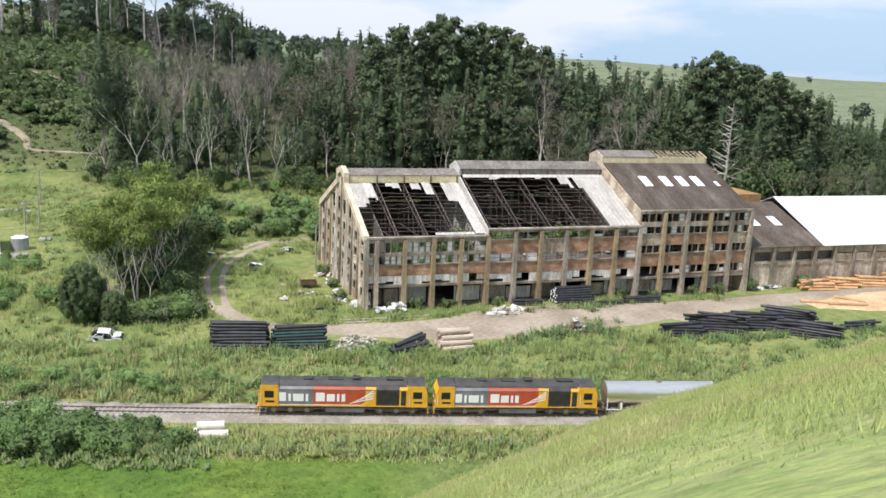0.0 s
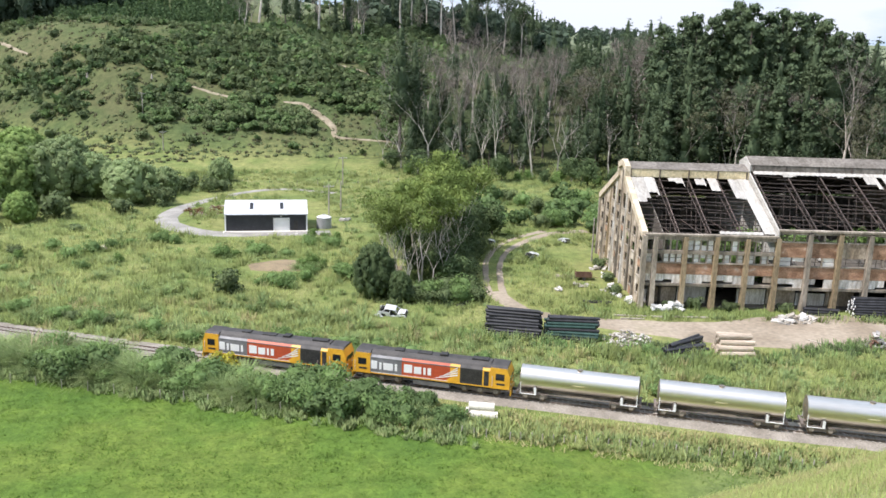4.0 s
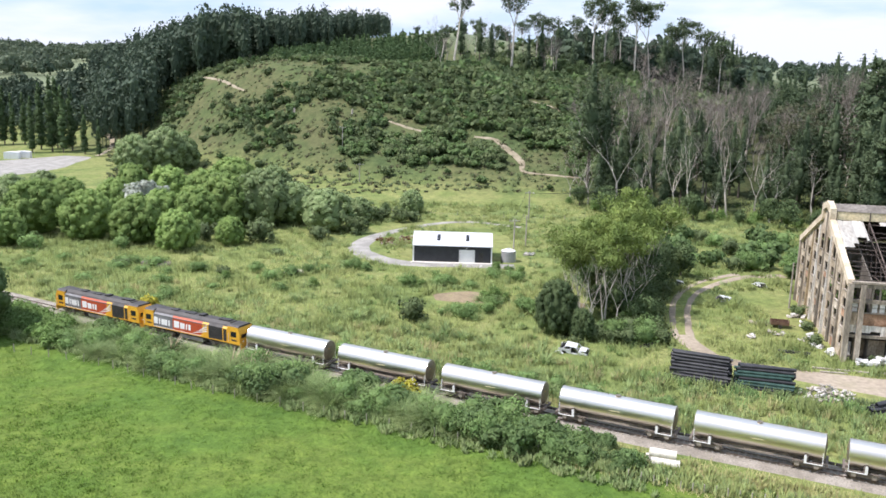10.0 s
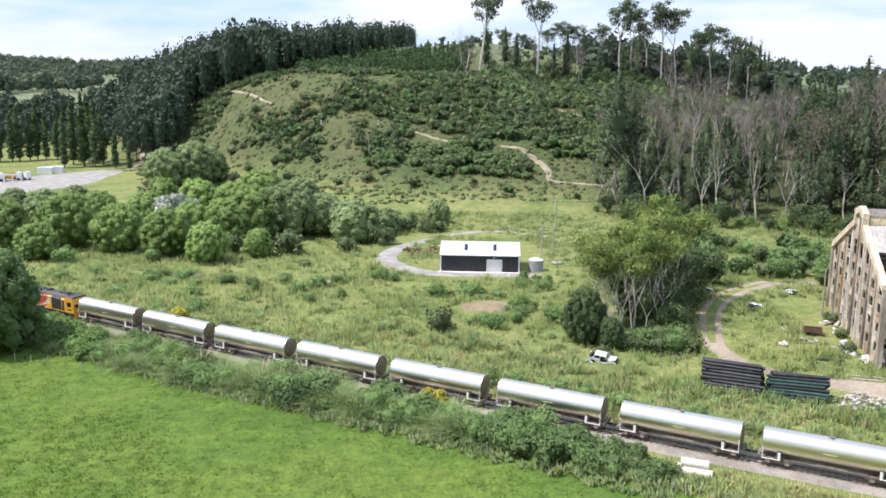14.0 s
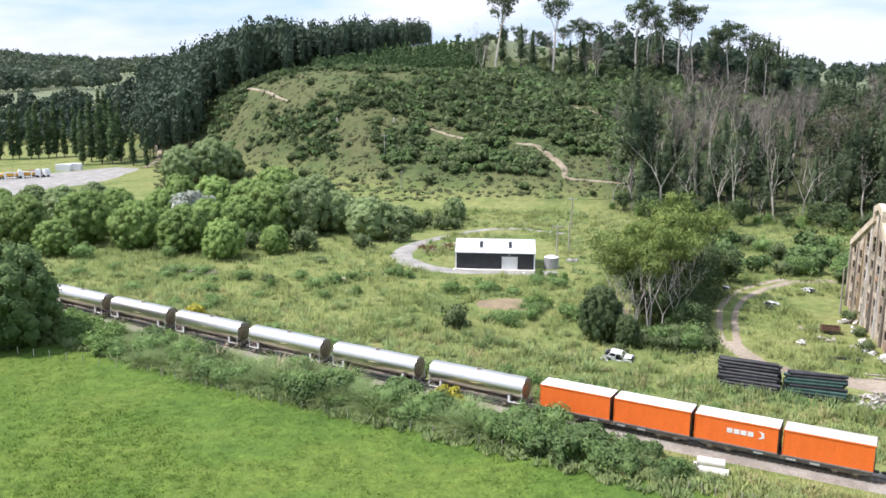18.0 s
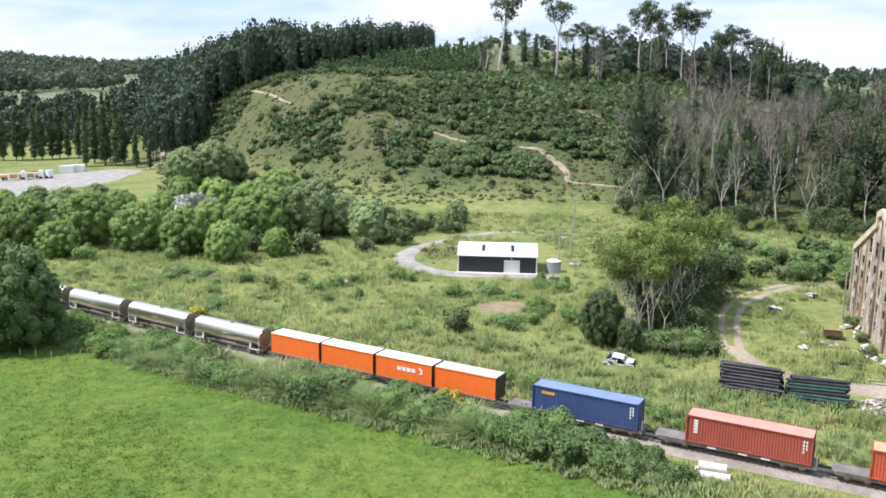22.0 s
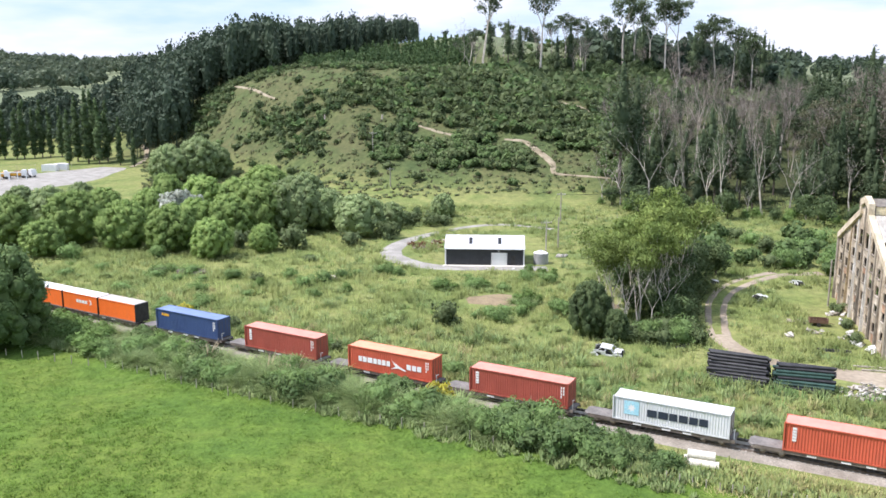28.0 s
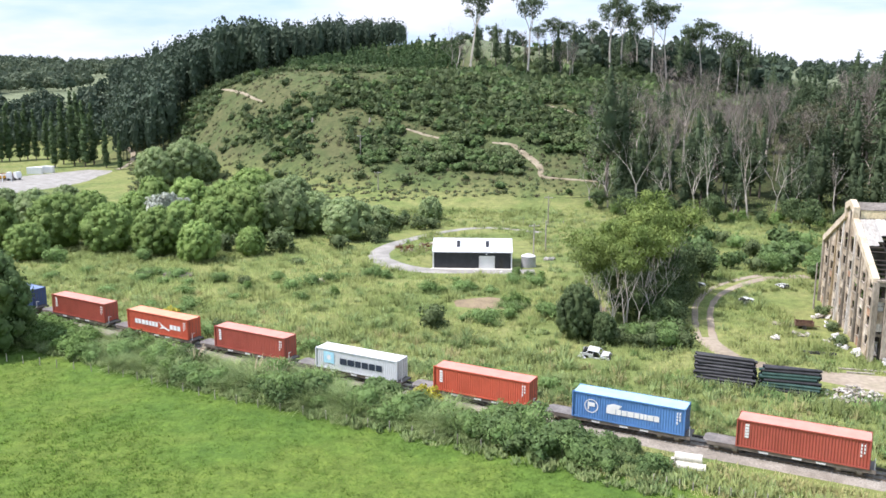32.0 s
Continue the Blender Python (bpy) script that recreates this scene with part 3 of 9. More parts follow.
def front_bands(s):
    """For each stretch: rows of (kind, z from, z to), bottom to top."""
    if s is STRETCH[0]:
        return [("beam", 3.35, 3.75), ("white", 3.75, 5.1), ("brick", 5.1, 6.9), ("window", 6.9, 8.2), ("beam", 8.2, 8.7), ("open", 8.7, 10.3), ("beam", 10.3, 10.9)]
    if s is STRETCH[1]:
        return [("beam", 3.1, 3.5), ("white", 3.5, 4.85), ("brick", 4.85, 6.75), ("window", 6.75, 8.05), ("brick", 8.05, 10.4), ("window", 10.4, 11.5), ("beam", 11.5, 11.9)]
    return [("beam", 2.9, 3.3), ("brick", 3.3, 3.75), ("window", 3.75, 5.1), ("brick", 5.1, 7.4), ("window", 7.4, 8.7), ("brick", 8.7, 10.7), ("window", 10.7, 11.9), ("beam", 11.9, 12.7), ("window", 12.7, 14.1), ("beam", 14.1, 14.5)]


for i, x in enumerate(COLUMNS):
    s = stretch_at(max(x - 0.5, 0.2))
    w, d = (0.31, 0.7) if i not in (0,) else (0.34, 0.6)
    jx, top = rng.uniform(-0.08, 0.08), s[2] - rng.uniform(0.0, 0.25)
    b = Build()
    b.prism([(-d - 0.3, -0.3), (-d + 0.08, top), (0.35, top), (0.35, -0.3)], x + jx - w, x + jx + w, axis="x")
    mat = M_CONCRETE_TAN if i in (4, 5, 7, 9, 10, 12, 14) or rng.random() < 0.12 else M_CONCRETE
    fpart("column", b, mat)

for i in range(len(COLUMNS) - 1):
    x0, x1 = COLUMNS[i] + 0.3, COLUMNS[i + 1] - 0.3
    s = stretch_at((x0 + x1) / 2)
    for kind, z0, z1 in front_bands(s):
        if kind == "beam":
            sag = rng.uniform(-0.05, 0.05)
            fpart("beam", Build().box(x0, x1, -0.32 + sag, 0.3, z0, z1), M_CONCRETE)
        elif kind == "brick":
            if rng.random() < 0.06:
                continue
            fpart("spandrel", Build().box(x0, x1, -0.12, 0.18, z0, z1), M_BRICK if rng.random() < 0.9 else M_GABLE)
            fpart("sill", Build().box(x0, x1, -0.26, 0.2, z1 - 0.16, z1 + 0.02), M_CONCRETE)
        elif kind == "white":
            n = max(1, int((x1 - x0) / 1.0))
            for k in range(n):
                if rng.random() < 0.85:
                    a = x0 + (x1 - x0) * k / n
                    fpart("wall_panel", Build().box(a + 0.02, a + (x1 - x0) / n - 0.02, -0.08 + rng.uniform(-0.03, 0.03), 0.14, z0 + rng.choice((0, 0, 0.3, 0.5)), z1), M_WHITEWASH if rng.random() < 0.9 else M_CONCRETE)
        else:
            n = 1 if x1 - x0 < 2 else 4 if s is STRETCH[0] else 2 if s is STRETCH[1] else 3
            for k in range(n + 1):
                a = x0 + (x1 - x0) * k / n
                if 0 < k < n and rng.random() < 0.92:
                    fpart("mullion", Build().box(a - 0.11, a + 0.11, -0.14, 0.16, z0, z1), M_CONCRETE)
                if k < n:
                    p = rng.random()
                    lim = 0.85 if s is STRETCH[0] and kind == "window" else 0.46 if s is STRETCH[1] and z0 < 8 else 0.16
                    if kind == "open":
                        lim = 0.42
                    a1 = a + (x1 - x0) / n
                    if p < lim:
                        for h in (0, 1):
                            if rng.random() < 0.85:
                                fpart("pane", Build().box(a + 0.14, a1 - 0.14, 0.0, 0.03, z0 + 0.05 + h * (z1 - z0) / 2, z0 + (h + 1) * (z1 - z0) / 2 - 0.04), M_PANE)
                    elif p < 0.86:
                        f = Build().box(a + 0.12, a1 - 0.12, 0.0, 0.05, (z0 + z1) / 2 - 0.03, (z0 + z1) / 2 + 0.03)
                        f.box((a + a1) / 2 - 0.03, (a + a1) / 2 + 0.03, 0.0, 0.05, z0, z1)
                        fpart("window_frame", f, M_STEEL)

# parapet lip and gutter over the eaves
for s in STRETCH:
    fpart("gutter", Build().box(s[0], s[1], -0.55, 0.3, s[2] + 0.004, s[2] + 0.26), M_CONCRETE)


def gable_top(y, s=STRETCH[0]):
    """Height of the end wall over its depth."""
    e, m, mt, rt = s[2], s[3], s[4], s[5]
    q = y if y < RIDGE else 2 * RIDGE - y
    if q < M0:
        return e + (m - e) * q / M0
    return mt + (rt - mt) * (q - M0) / (RIDGE - M0)


# the end wall with its rows of openings, built as strips between the buttresses
BUTTRESS = [0.0, 4.4, 8.6, 12.6, 16.5, 20.4, 24.4, 28.6, 33.0]
HOLES = [(1.5, 2.9), (4.2, 5.6), (6.9, 8.3), (9.4, 10.8), (12.0, 14.4), (15.4, 16.8)]
for i in range(len(BUTTRESS) - 1):
    y0, y1 = BUTTRESS[i], BUTTRESS[i + 1]
    cut = [y0, (y0 + y1) / 2 - 0.85, (y0 + y1) / 2 + 0.85, y1]
    low_top = min(gable_top(cut[1]), gable_top(cut[2])) - 0.15
    rows = [h for h in HOLES if h[1] < low_top - 0.5]
    for a, c in ((cut[0], cut[1]), (cut[2], cut[3])):
        fpart("end_wall_pier", Build().prism([(a, -0.3), (c, -0.3), (c, gable_top(c) - 0.15), (a, gable_top(a) - 0.15)], -0.06, 0.1, axis="x"), M_GABLE)
    z = -0.3
    for h0, h1 in rows:
        fpart("end_wall_panel", Build().box(-0.06, 0.1, cut[1], cut[2], z, h0), M_BRICK if (i * 5 + int(h0)) % 6 == 0 else M_GABLE)
        fpart("sill", Build().box(-0.16, 0.14, cut[1] - 0.1, cut[2] + 0.1, h0 - 0.14, h0 + 0.004), M_CONCRETE)
        z = h1
    fpart("end_wall_panel", Build().prism([(cut[1], z), (cut[2], z), (cut[2], gable_top(cut[2]) - 0.15), (cut[1], gable_top(cut[1]) - 0.15)], -0.06, 0.1, axis="x"), M_GABLE)
for k, y in enumerate(BUTTRESS):
    top = gable_top(y) - 0.4
    w = 0.2
    fpart("buttress", Build().prism([(-0.5, -0.3), (-0.16, top), (0.2, top), (0.2, -0.3)], y - w + (w if y == 0 else 0), y + w - (w if y == DEPTH else 0)), M_WHITEWASH if k in (3, 5) else M_CONCRETE if k % 3 else M_CONCRETE_TAN)
for a, c in ((0.0, M0), (M0, RIDGE), (RIDGE, 2 * RIDGE - M0), (2 * RIDGE - M0, DEPTH)):
    za, zc = gable_top(a + 0.01), gable_top(c - 0.01)
    fpart("coping", Build().prism([(a, za - 0.55), (c, zc - 0.55), (c, zc + 0.45), (a, za + 0.45)], -0.45, 0.4, axis="x"), M_COPING, "pale plastered gable coping")
for y in (2 * RIDGE - M0, M0):
    fpart("coping", Build().box(-0.45, 0.4, y - 0.35, y + 0.35, STRETCH[0][3] - 0.2, STRETCH[0][4] + 0.45), M_COPING)
# an added dark sheet closes the view through the openings, its shade painted in
fpart("inner_wall", Build().prism([(1.0, 0.1), (DEPTH - 1.0, 0.1), (DEPTH - 1.0, 10.2), (RIDGE, 16.0), (1.0, 10.2)], 3.2, 3.35, axis="x"), M_INSIDE_SHADED)

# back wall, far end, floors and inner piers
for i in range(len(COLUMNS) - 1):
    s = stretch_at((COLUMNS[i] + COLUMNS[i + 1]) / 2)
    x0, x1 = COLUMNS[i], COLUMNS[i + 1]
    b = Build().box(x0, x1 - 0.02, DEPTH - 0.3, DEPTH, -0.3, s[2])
    fpart("back_wall_panel", b, M_INSIDE_SHADED)
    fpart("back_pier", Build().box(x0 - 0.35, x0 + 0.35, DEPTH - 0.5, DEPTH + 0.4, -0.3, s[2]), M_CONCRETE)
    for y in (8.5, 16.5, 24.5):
        fpart("inner_column", Build().box(x0 - 0.25, x0 + 0.25, y - 0.25, y + 0.25, -0.2, s[2] - 3.6), M_INSIDE_SHADED)
s1, s2, s3 = STRETCH
for i in range(len(COLUMNS) - 1):
    if i % 5 != 3:
        fpart("inner_partition", Build().box(COLUMNS[i] + 0.1, COLUMNS[i + 1] - 0.1, 2.2, 2.35, 0.1, 2.0 + 0.9 * ((i * 7) % 3) / 2), M_GABLE if i % 2 else M_WHITEWASH)
fpart("ground_slab", Build().box(0.3, 68.6, 0.4, DEPTH - 0.4, -0.3, 0.08), M_INSIDE_SHADED)
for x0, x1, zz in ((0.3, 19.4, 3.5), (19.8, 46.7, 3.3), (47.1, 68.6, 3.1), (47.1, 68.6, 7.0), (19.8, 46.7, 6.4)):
    fpart("floor_slab", Build().box(x0, x1, 0.35, DEPTH - 0.4, zz - 0.3, zz), M_INSIDE_SHADED)
fpart("end_wall", Build().prism([(0, -0.3), (DEPTH, -0.3), (DEPTH, s3[2]), (2 * RIDGE - M0, s3[3]), (2 * RIDGE - M0, s3[4]), (RIDGE, s3[5]), (M0, s3[4]), (M0, s3[3]), (0, s3[2])], 68.6, 68.9, axis="x"), M_GABLE)
# stepped walls between the stretches
for sa, sb in ((s1, s2), (s2, s3)):
    x = sa[1]
    fpart("party_wall", Build().prism([(0, sa[2] - 3.5), (DEPTH, sa[2] - 3.5), (DEPTH, sb[2]), (2 * RIDGE - M0, sb[3]), (2 * RIDGE - M0, sb[4]), (RIDGE, sb[5]), (M0, sb[4]), (M0, sb[3]), (0, sb[2])], x - 0.12, x + 0.12, axis="x"), M_SHEET if sa is s1 else M_GABLE)

# steel: rafters, struts, purlins over the two roofless stretches
for s in (s1, s2):
    x0, x1 = s[0], s[1]
    n = 4 if s is s1 else 5
    for k in range(n + 1):
        x = x0 + 0.5 + (x1 - x0 - 1.0) * k / n
        b = Build()
        for side in (0, 1):
            f = (lambda y: y) if side == 0 else (lambda y: DEPTH - y)
            b.tube((x, f(0.2), s[2]), (x, f(M0), s[3]), 0.11, n=4)
            b.tube((x, f(0.2), s[2] - 0.7), (x, f(M0), s[3] - 1.5), 0.08, n=4)
            for q in range(7):
                ya, yb = 0.2 + q * 2.0, 0.2 + (q + 1) * 2.0
                za = s[2] + (s[3] - s[2]) * min(ya / M0, 1)
                zb = s[2] + (s[3] - s[2]) * min(yb / M0, 1)
                b.tube((x, f(ya), za), (x, f(min(yb, M0)), zb - 1.1), 0.05, n=4, caps=False)
            b.tube((x, f(M0), s[3] - 1.5), (x, f(M0), s[4]), 0.12, n=4)
        b.tube((x, 0.4, s[2] - 0.8), (x, DEPTH - 0.4, s[2] - 0.8), 0.07, n=4)
        for q in range(5):
            b.tube((x, 2.5 + q * 2.6, s[2] - 0.8), (x, 3.8 + q * 2.6, s[2] + (s[3] - s[2]) * (3.8 + q * 2.6) / M0 - 0.5), 0.05, n=4, caps=False)
        fpart("roof_truss", b, M_STEEL)
    for side in (0, 1):
        for q in range(14):
            y = 0.5 + q * 0.98
            z = s[2] + (s[3] - s[2]) * y / M0 + 0.13
            yy = y if side == 0 else DEPTH - y
            a = x0 + 0.2
            while a < x1 - 0.3:
                ln = rng.uniform(3.5, 9.0)
                if rng.random() < (0.82 if side == 0 else 0.4):
                    fpart("purlin", Build().tube((a, yy, z), (min(a + ln, x1 - 0.2), yy, z + rng.uniform(-0.35, 0.08)), 0.075, n=4), M_STEEL)
                a += ln


def roof_sheet(s, xa, xb, ya, yb, material, name="roof_sheet", lift=0.3, label="", thick=0.05):
    """A run of corrugated sheeting on the near slope, between two depths."""
    e, m = s[2], s[3]
    b = Build()
    n = max(2, int((xb - xa) / 0.42))
    za, zb = e + (m - e) * ya / M0 + lift, e + (m - e) * yb / M0 + lift
    rows = []
    for k in range(n + 1):
        d = 0.06 if k % 2 else 0.0
        x = xa + (xb - xa) * k / n
        rows.append(len(b.v))
        b.v += [(x, ya, za + d - thick), (x, yb, zb + d - thick), (x, yb, zb + d), (x, ya, za + d)]
    for p0, p1 in zip(rows, rows[1:]):
        b.f += [(p0 + i, p1 + i, p1 + (i + 1) % 4, p0 + (i + 1) % 4) for i in range(4)]
    b.f += [tuple(rows[0] + i for i in range(4)), tuple(rows[-1] + i for i in (3, 2, 1, 0))]
    return fpart(name, b, material, label)


# far slopes, still mostly sheeted
for s in (s1, s2):
    for k in range(8):
        a, c = s[0] + (s[1] - s[0]) * k / 8, s[0] + (s[1] - s[0]) * (k + 1) / 8 - 0.01
        fpart("rear_roof", Build().prism([(DEPTH, s[2] + 0.3), (2 * RIDGE - M0, s[3] + 0.3), (2 * RIDGE - M0, s[3] + 0.36), (DEPTH, s[2] + 0.36)], a, c, axis="x"), M_ROOF_DARK)

# what is left of the sheeting
def ragged(s, xa, xb, ya, yb, material=None):
    x = xa
    while x < xb:
        w = min(rng.uniform(0.8, 1.7), xb - x)
        roof_sheet(s, x, x + w, max(0, ya + rng.uniform(-0.7, 0.9)), yb - rng.uniform(0, 0.3), material or M_SHEET)
        x += w + 0.01


ragged(s1, 0.5, 2.6, 7.5, M0)
ragged(s1, 2.6, 4.2, 9.8, M0)
ragged(s1, 6.4, 8.7, 12.2, M0)
ragged(s1, 10.6, 12.2, 12.6, M0)
ragged(s1, 12.7, 14.2, 11.3, M0)
ragged(s1, 16.0, 17.8, 8.0, M0)
ragged(s1, 17.6, 19.4, 0.4, M0)
ragged(s1, 18.4, 19.4, 0.2, 6)
roof_sheet(s1, 11.0, 17.4, 0.1, 0.7, M_SHEET)
ragged(s2, 24.5, 26.6, 12.4, M0)
ragged(s2, 33.2, 37.0, 13.0, M0)
ragged(s2, 37.4, 39.5, 10.8, M0)
ragged(s2, 40.4, 41.8, 10.0, M0)
roof_sheet(s2, 41.2, 46.7, 0.0, M0 + 0.2, M_SHEET)
roof_sheet(s2, 20.0, 46.7, 13.2, M0 + 0.2, M_SHEET, lift=0.34)
for k in range(7):
    a, c = 46.9 + 22.0 * k / 7 + 0.003, 46.9 + 22.0 * (k + 1) / 7
    roof_sheet(s3, a, c, -0.5, M0 + 0.1, M_ROOF_DARK)
for x in (51.5, 55.6, 58.9, 62.1, 66.3):
    roof_sheet(s3, x, x + (1.5 if x < 66 else 0.7), 6.6, 9.6 if x < 66 else 8.0, M_SKYLIGHT, "skylight", lift=0.40)
# far slope of the sound stretch, and the monitors along the ridge
e, m = s3[2], s3[3]
fpart("rear_roof", Build().prism([(DEPTH + 0.4, e + 0.2), (2 * RIDGE - M0, m + 0.2), (2 * RIDGE - M0, m + 0.3), (DEPTH + 0.4, e + 0.3)], s3[0], s3[1], axis="x"), M_ROOF_DARK)
for s in STRETCH:
    x0, x1, _, mz, mt, rt = s
    n = max(3, int((x1 - x0) / 4.5))
    for k in range(n):
        a, c = x0 + (x1 - x0) * k / n + 0.01, x0 + (x1 - x0) * (k + 1) / n - 0.01
        fpart("monitor_wall", Build().box(a, c, M0, M0 + 0.12, mz + 0.25, mt), M_YELLOW_WALL if s is not s2 else M_ROOF_GREY)
        fpart("monitor_wall", Build().box(a, c, 2 * RIDGE - M0 - 0.12, 2 * RIDGE - M0, mz + 0.25, mt), M_YELLOW_WALL)
        broken = s is s3 and k in (2, 3)
        if not broken:
            fpart("ridge_roof", Build().prism([(M0 - 0.06, mt - 0.02), (RIDGE, rt), (RIDGE, rt + 0.06), (M0 - 0.06, mt + 0.05)], a, c, axis="x"), M_ROOF_GREY)
        fpart("ridge_roof", Build().prism([(RIDGE, rt), (2 * RIDGE - M0 + 0.7, mt - 0.12), (2 * RIDGE - M0 + 0.7, mt - 0.06), (RIDGE, rt + 0.06)], a, c, axis="x"), M_ROOF_GREY)
        if broken:
            for q in range(6):
                xx = a + (c - a) * (q + 0.5) / 6
                fpart("rafter", Build().tube((xx, M0 - 0.5, mt), (xx + rng.uniform(-0.2, 0.2), RIDGE, rt), 0.06, n=4), M_YELLOW_WALL)

# rubble and fallen sheets on the floors, seen through the open roof
for k in range(46):
    x = rng.uniform(1, 45)
    s = s1 if x < 19.4 else s2
    z = 3.5 if s is s1 else 6.4
    m = pose(x, rng.uniform(3, 22), z + 0.08 + 0.25 * rng.random(), rng.uniform(-12, 12), rng.uniform(-12, 12), rng.uniform(0, 180))
    fpart("fallen_sheet", Build().box(-rng.uniform(0.5, 1.4), rng.uniform(0.5, 1.4), -0.4, 0.4, -0.02, 0.03, m), M_SHEET if rng.random() < 0.45 else M_STEEL)

# ---- the lower sheds beyond it ----
low = thing("low_shed", "long low concrete shed with grey and white roofs", "building", FACTORY)
LX0, LX1, LE = 69.2, 150.0, 7.6
n = 17
for k in range(n + 1):
    x = LX0 + 1.5 + (LX1 - LX0 - 2) * k / n
    part("pilaster", Build().box(x - 0.32, x + 0.32, 0.2, 1.0, -0.3, LE - 0.1), M_CONCRETE, low)
    if k < n:
        x1 = LX0 + 1.5 + (LX1 - LX0 - 2) * (k + 1) / n
        part("wall_panel", Build().box(x + 0.32, x1 - 0.32, 0.62, 0.9, -0.3, 5.0 if k < 4 else 6.0), M_GABLE, low)
        part("beam", Build().box(x + 0.32, x1 - 0.32, 0.5, 0.95, 4.2, 4.6), M_CONCRETE, low)
        part("beam", Build().box(x + 0.32, x1 - 0.32, 0.5, 0.95, 6.7 if k < 4 else 6.2, LE), M_CONCRETE, low)
# dark sheet that closes the view behind the wall panels
part("inner_wall", Build().box(LX0, LX1, 1.6, 1.8, -0.3, LE - 0.2), M_INSIDE_SHADED, low)


def low_roof(xa, xb, material, ridge_y, ridge_z, lift=0.0, parent=None):
    b = Build()
    b.prism([(0.0, LE + lift), (ridge_y, ridge_z + lift), (ridge_y, ridge_z + 0.1 + lift), (0.0, LE + 0.1 + lift)], xa, xb, axis="x")
    b.prism([(ridge_y, ridge_z + lift), (ridge_y * 2, LE + lift), (ridge_y * 2, LE + 0.1 + lift), (ridge_y, ridge_z + 0.1 + lift)], xa, xb, axis="x")
    part("roof", b, material, parent or low)


low_roof(LX0, 86.0, M_ROOF_DARK, 15.0, 13.2)
for k in range(12):
    low_roof(86.02 + k * 5.33, 86.0 + (k + 1) * 5.33, M_ROOF_WHITE, 15.0, 14.2, lift=0.0)
for x in (70.6, 75.3, 80.2):
    part("skylight", Build().prism([(6.6, LE + 0.18 + 5.6 * 6.6 / 15), (9.6, LE + 0.18 + 5.6 * 9.6 / 15), (9.6, LE + 0.24 + 5.6 * 9.6 / 15), (6.6, LE + 0.24 + 5.6 * 6.6 / 15)], x, x + 1.7, axis="x"), M_SKYLIGHT, low)
part("rear_roof_block", Build().prism([(16, 12.4), (27, 12.4), (27, 14.6), (16, 14.6)], 69.5, 84.0, axis="x"), M_ROOF_RUST, low)
part("end_gable", Build().prism([(0.5, -0.3), (30, -0.3), (30, LE), (15, 14.1), (0.5, LE)], LX1 - 0.3, LX1, axis="x"), M_GABLE, low)
part("rear_wall", Build().box(LX0, LX1, 29.6, 29.9, -0.3, LE), M_GABLE, low)

# ---- plants ----
def leaves_on(lobes, count, size, seed, flat=0.55, droop=0.0, shell=(0.72, 1.04), lean=0.5, rise=0.35):
    """Many small leaf clumps over rounded lobes (x, y, z, rx, ry, rz), facing mostly outwards."""
    g = np.random.default_rng(seed)
    lob = np.array(lobes, float)
    area = lob[:, 3] * lob[:, 5] + lob[:, 3] * lob[:, 4]
    pick = g.choice(len(lob), count, p=area / area.sum())
    d = g.normal(size=(count, 3))
    d[:, 2] = d[:, 2] + 0.25
    d /= np.linalg.norm(d, axis=1, keepdims=True)
    rad = g.uniform(*shell, (count, 1))
    c = lob[pick, :3] + d * lob[pick, 3:] * rad
    nrm = d / lob[pick, 3:]
    nrm /= np.linalg.norm(nrm, axis=1, keepdims=True)
    soft = nrm + g.normal(size=(count, 3)) * 0.22
    soft[:, 2] += rise
    soft /= np.linalg.norm(soft, axis=1, keepdims=True)
    nrm = nrm + g.normal(size=(count, 3)) * lean
    nrm /= np.linalg.norm(nrm, axis=1, keepdims=True)
    up = np.tile([0, 0, 1.0], (count, 1)) + g.normal(size=(count, 3)) * 0.6
    u = np.cross(nrm, up)
    u /= np.linalg.norm(u, axis=1, keepdims=True) + 1e-9
    w = np.cross(nrm, u)
    s = size * g.uniform(0.55, 1.35, (count, 1))
    a = s * flat
    q = np.stack([c - u * a * g.uniform(0.5, 1.1, (count, 1)), c + w * s * 0.5, c + u * a * g.uniform(0.5, 1.1, (count, 1)), c - w * s * (0.6 + droop)], 1)
    face = np.cross(q[:, 2] - q[:, 0], q[:, 3] - q[:, 1])
    turned = (face * soft).sum(1) < 0
    q[turned] = q[turned][:, ::-1]
    return q, soft


def core(b, lobes, k=0.74):
    """Coarse inner masses, so that a crown is not see-through everywhere."""
    for x, y, z, rx, ry, rz in lobes:
        ring = []
        for lat in (-0.62, 0.0, 0.62):
            cl, sl = math.cos(lat * 1.4), math.sin(lat * 1.4)
            ring.append([(x + k * rx * cl * math.cos(t), y + k * ry * cl * math.sin(t), z + k * rz * sl) for t in [i * math.pi / 3 + lat for i in range(6)]])
        n = len(b.v)
        for r in ring:
            b.v += r
        b.v += [(x, y, z - k * rz), (x, y, z + k * rz)]
        for i in range(6):
            j = (i + 1) % 6
            b.f += [(n + i, n + j, n + 6 + j, n + 6 + i), (n + 6 + i, n + 6 + j, n + 12 + j, n + 12 + i), (n + j, n + i, n + 18), (n + 12 + i, n + 12 + j, n + 19)]


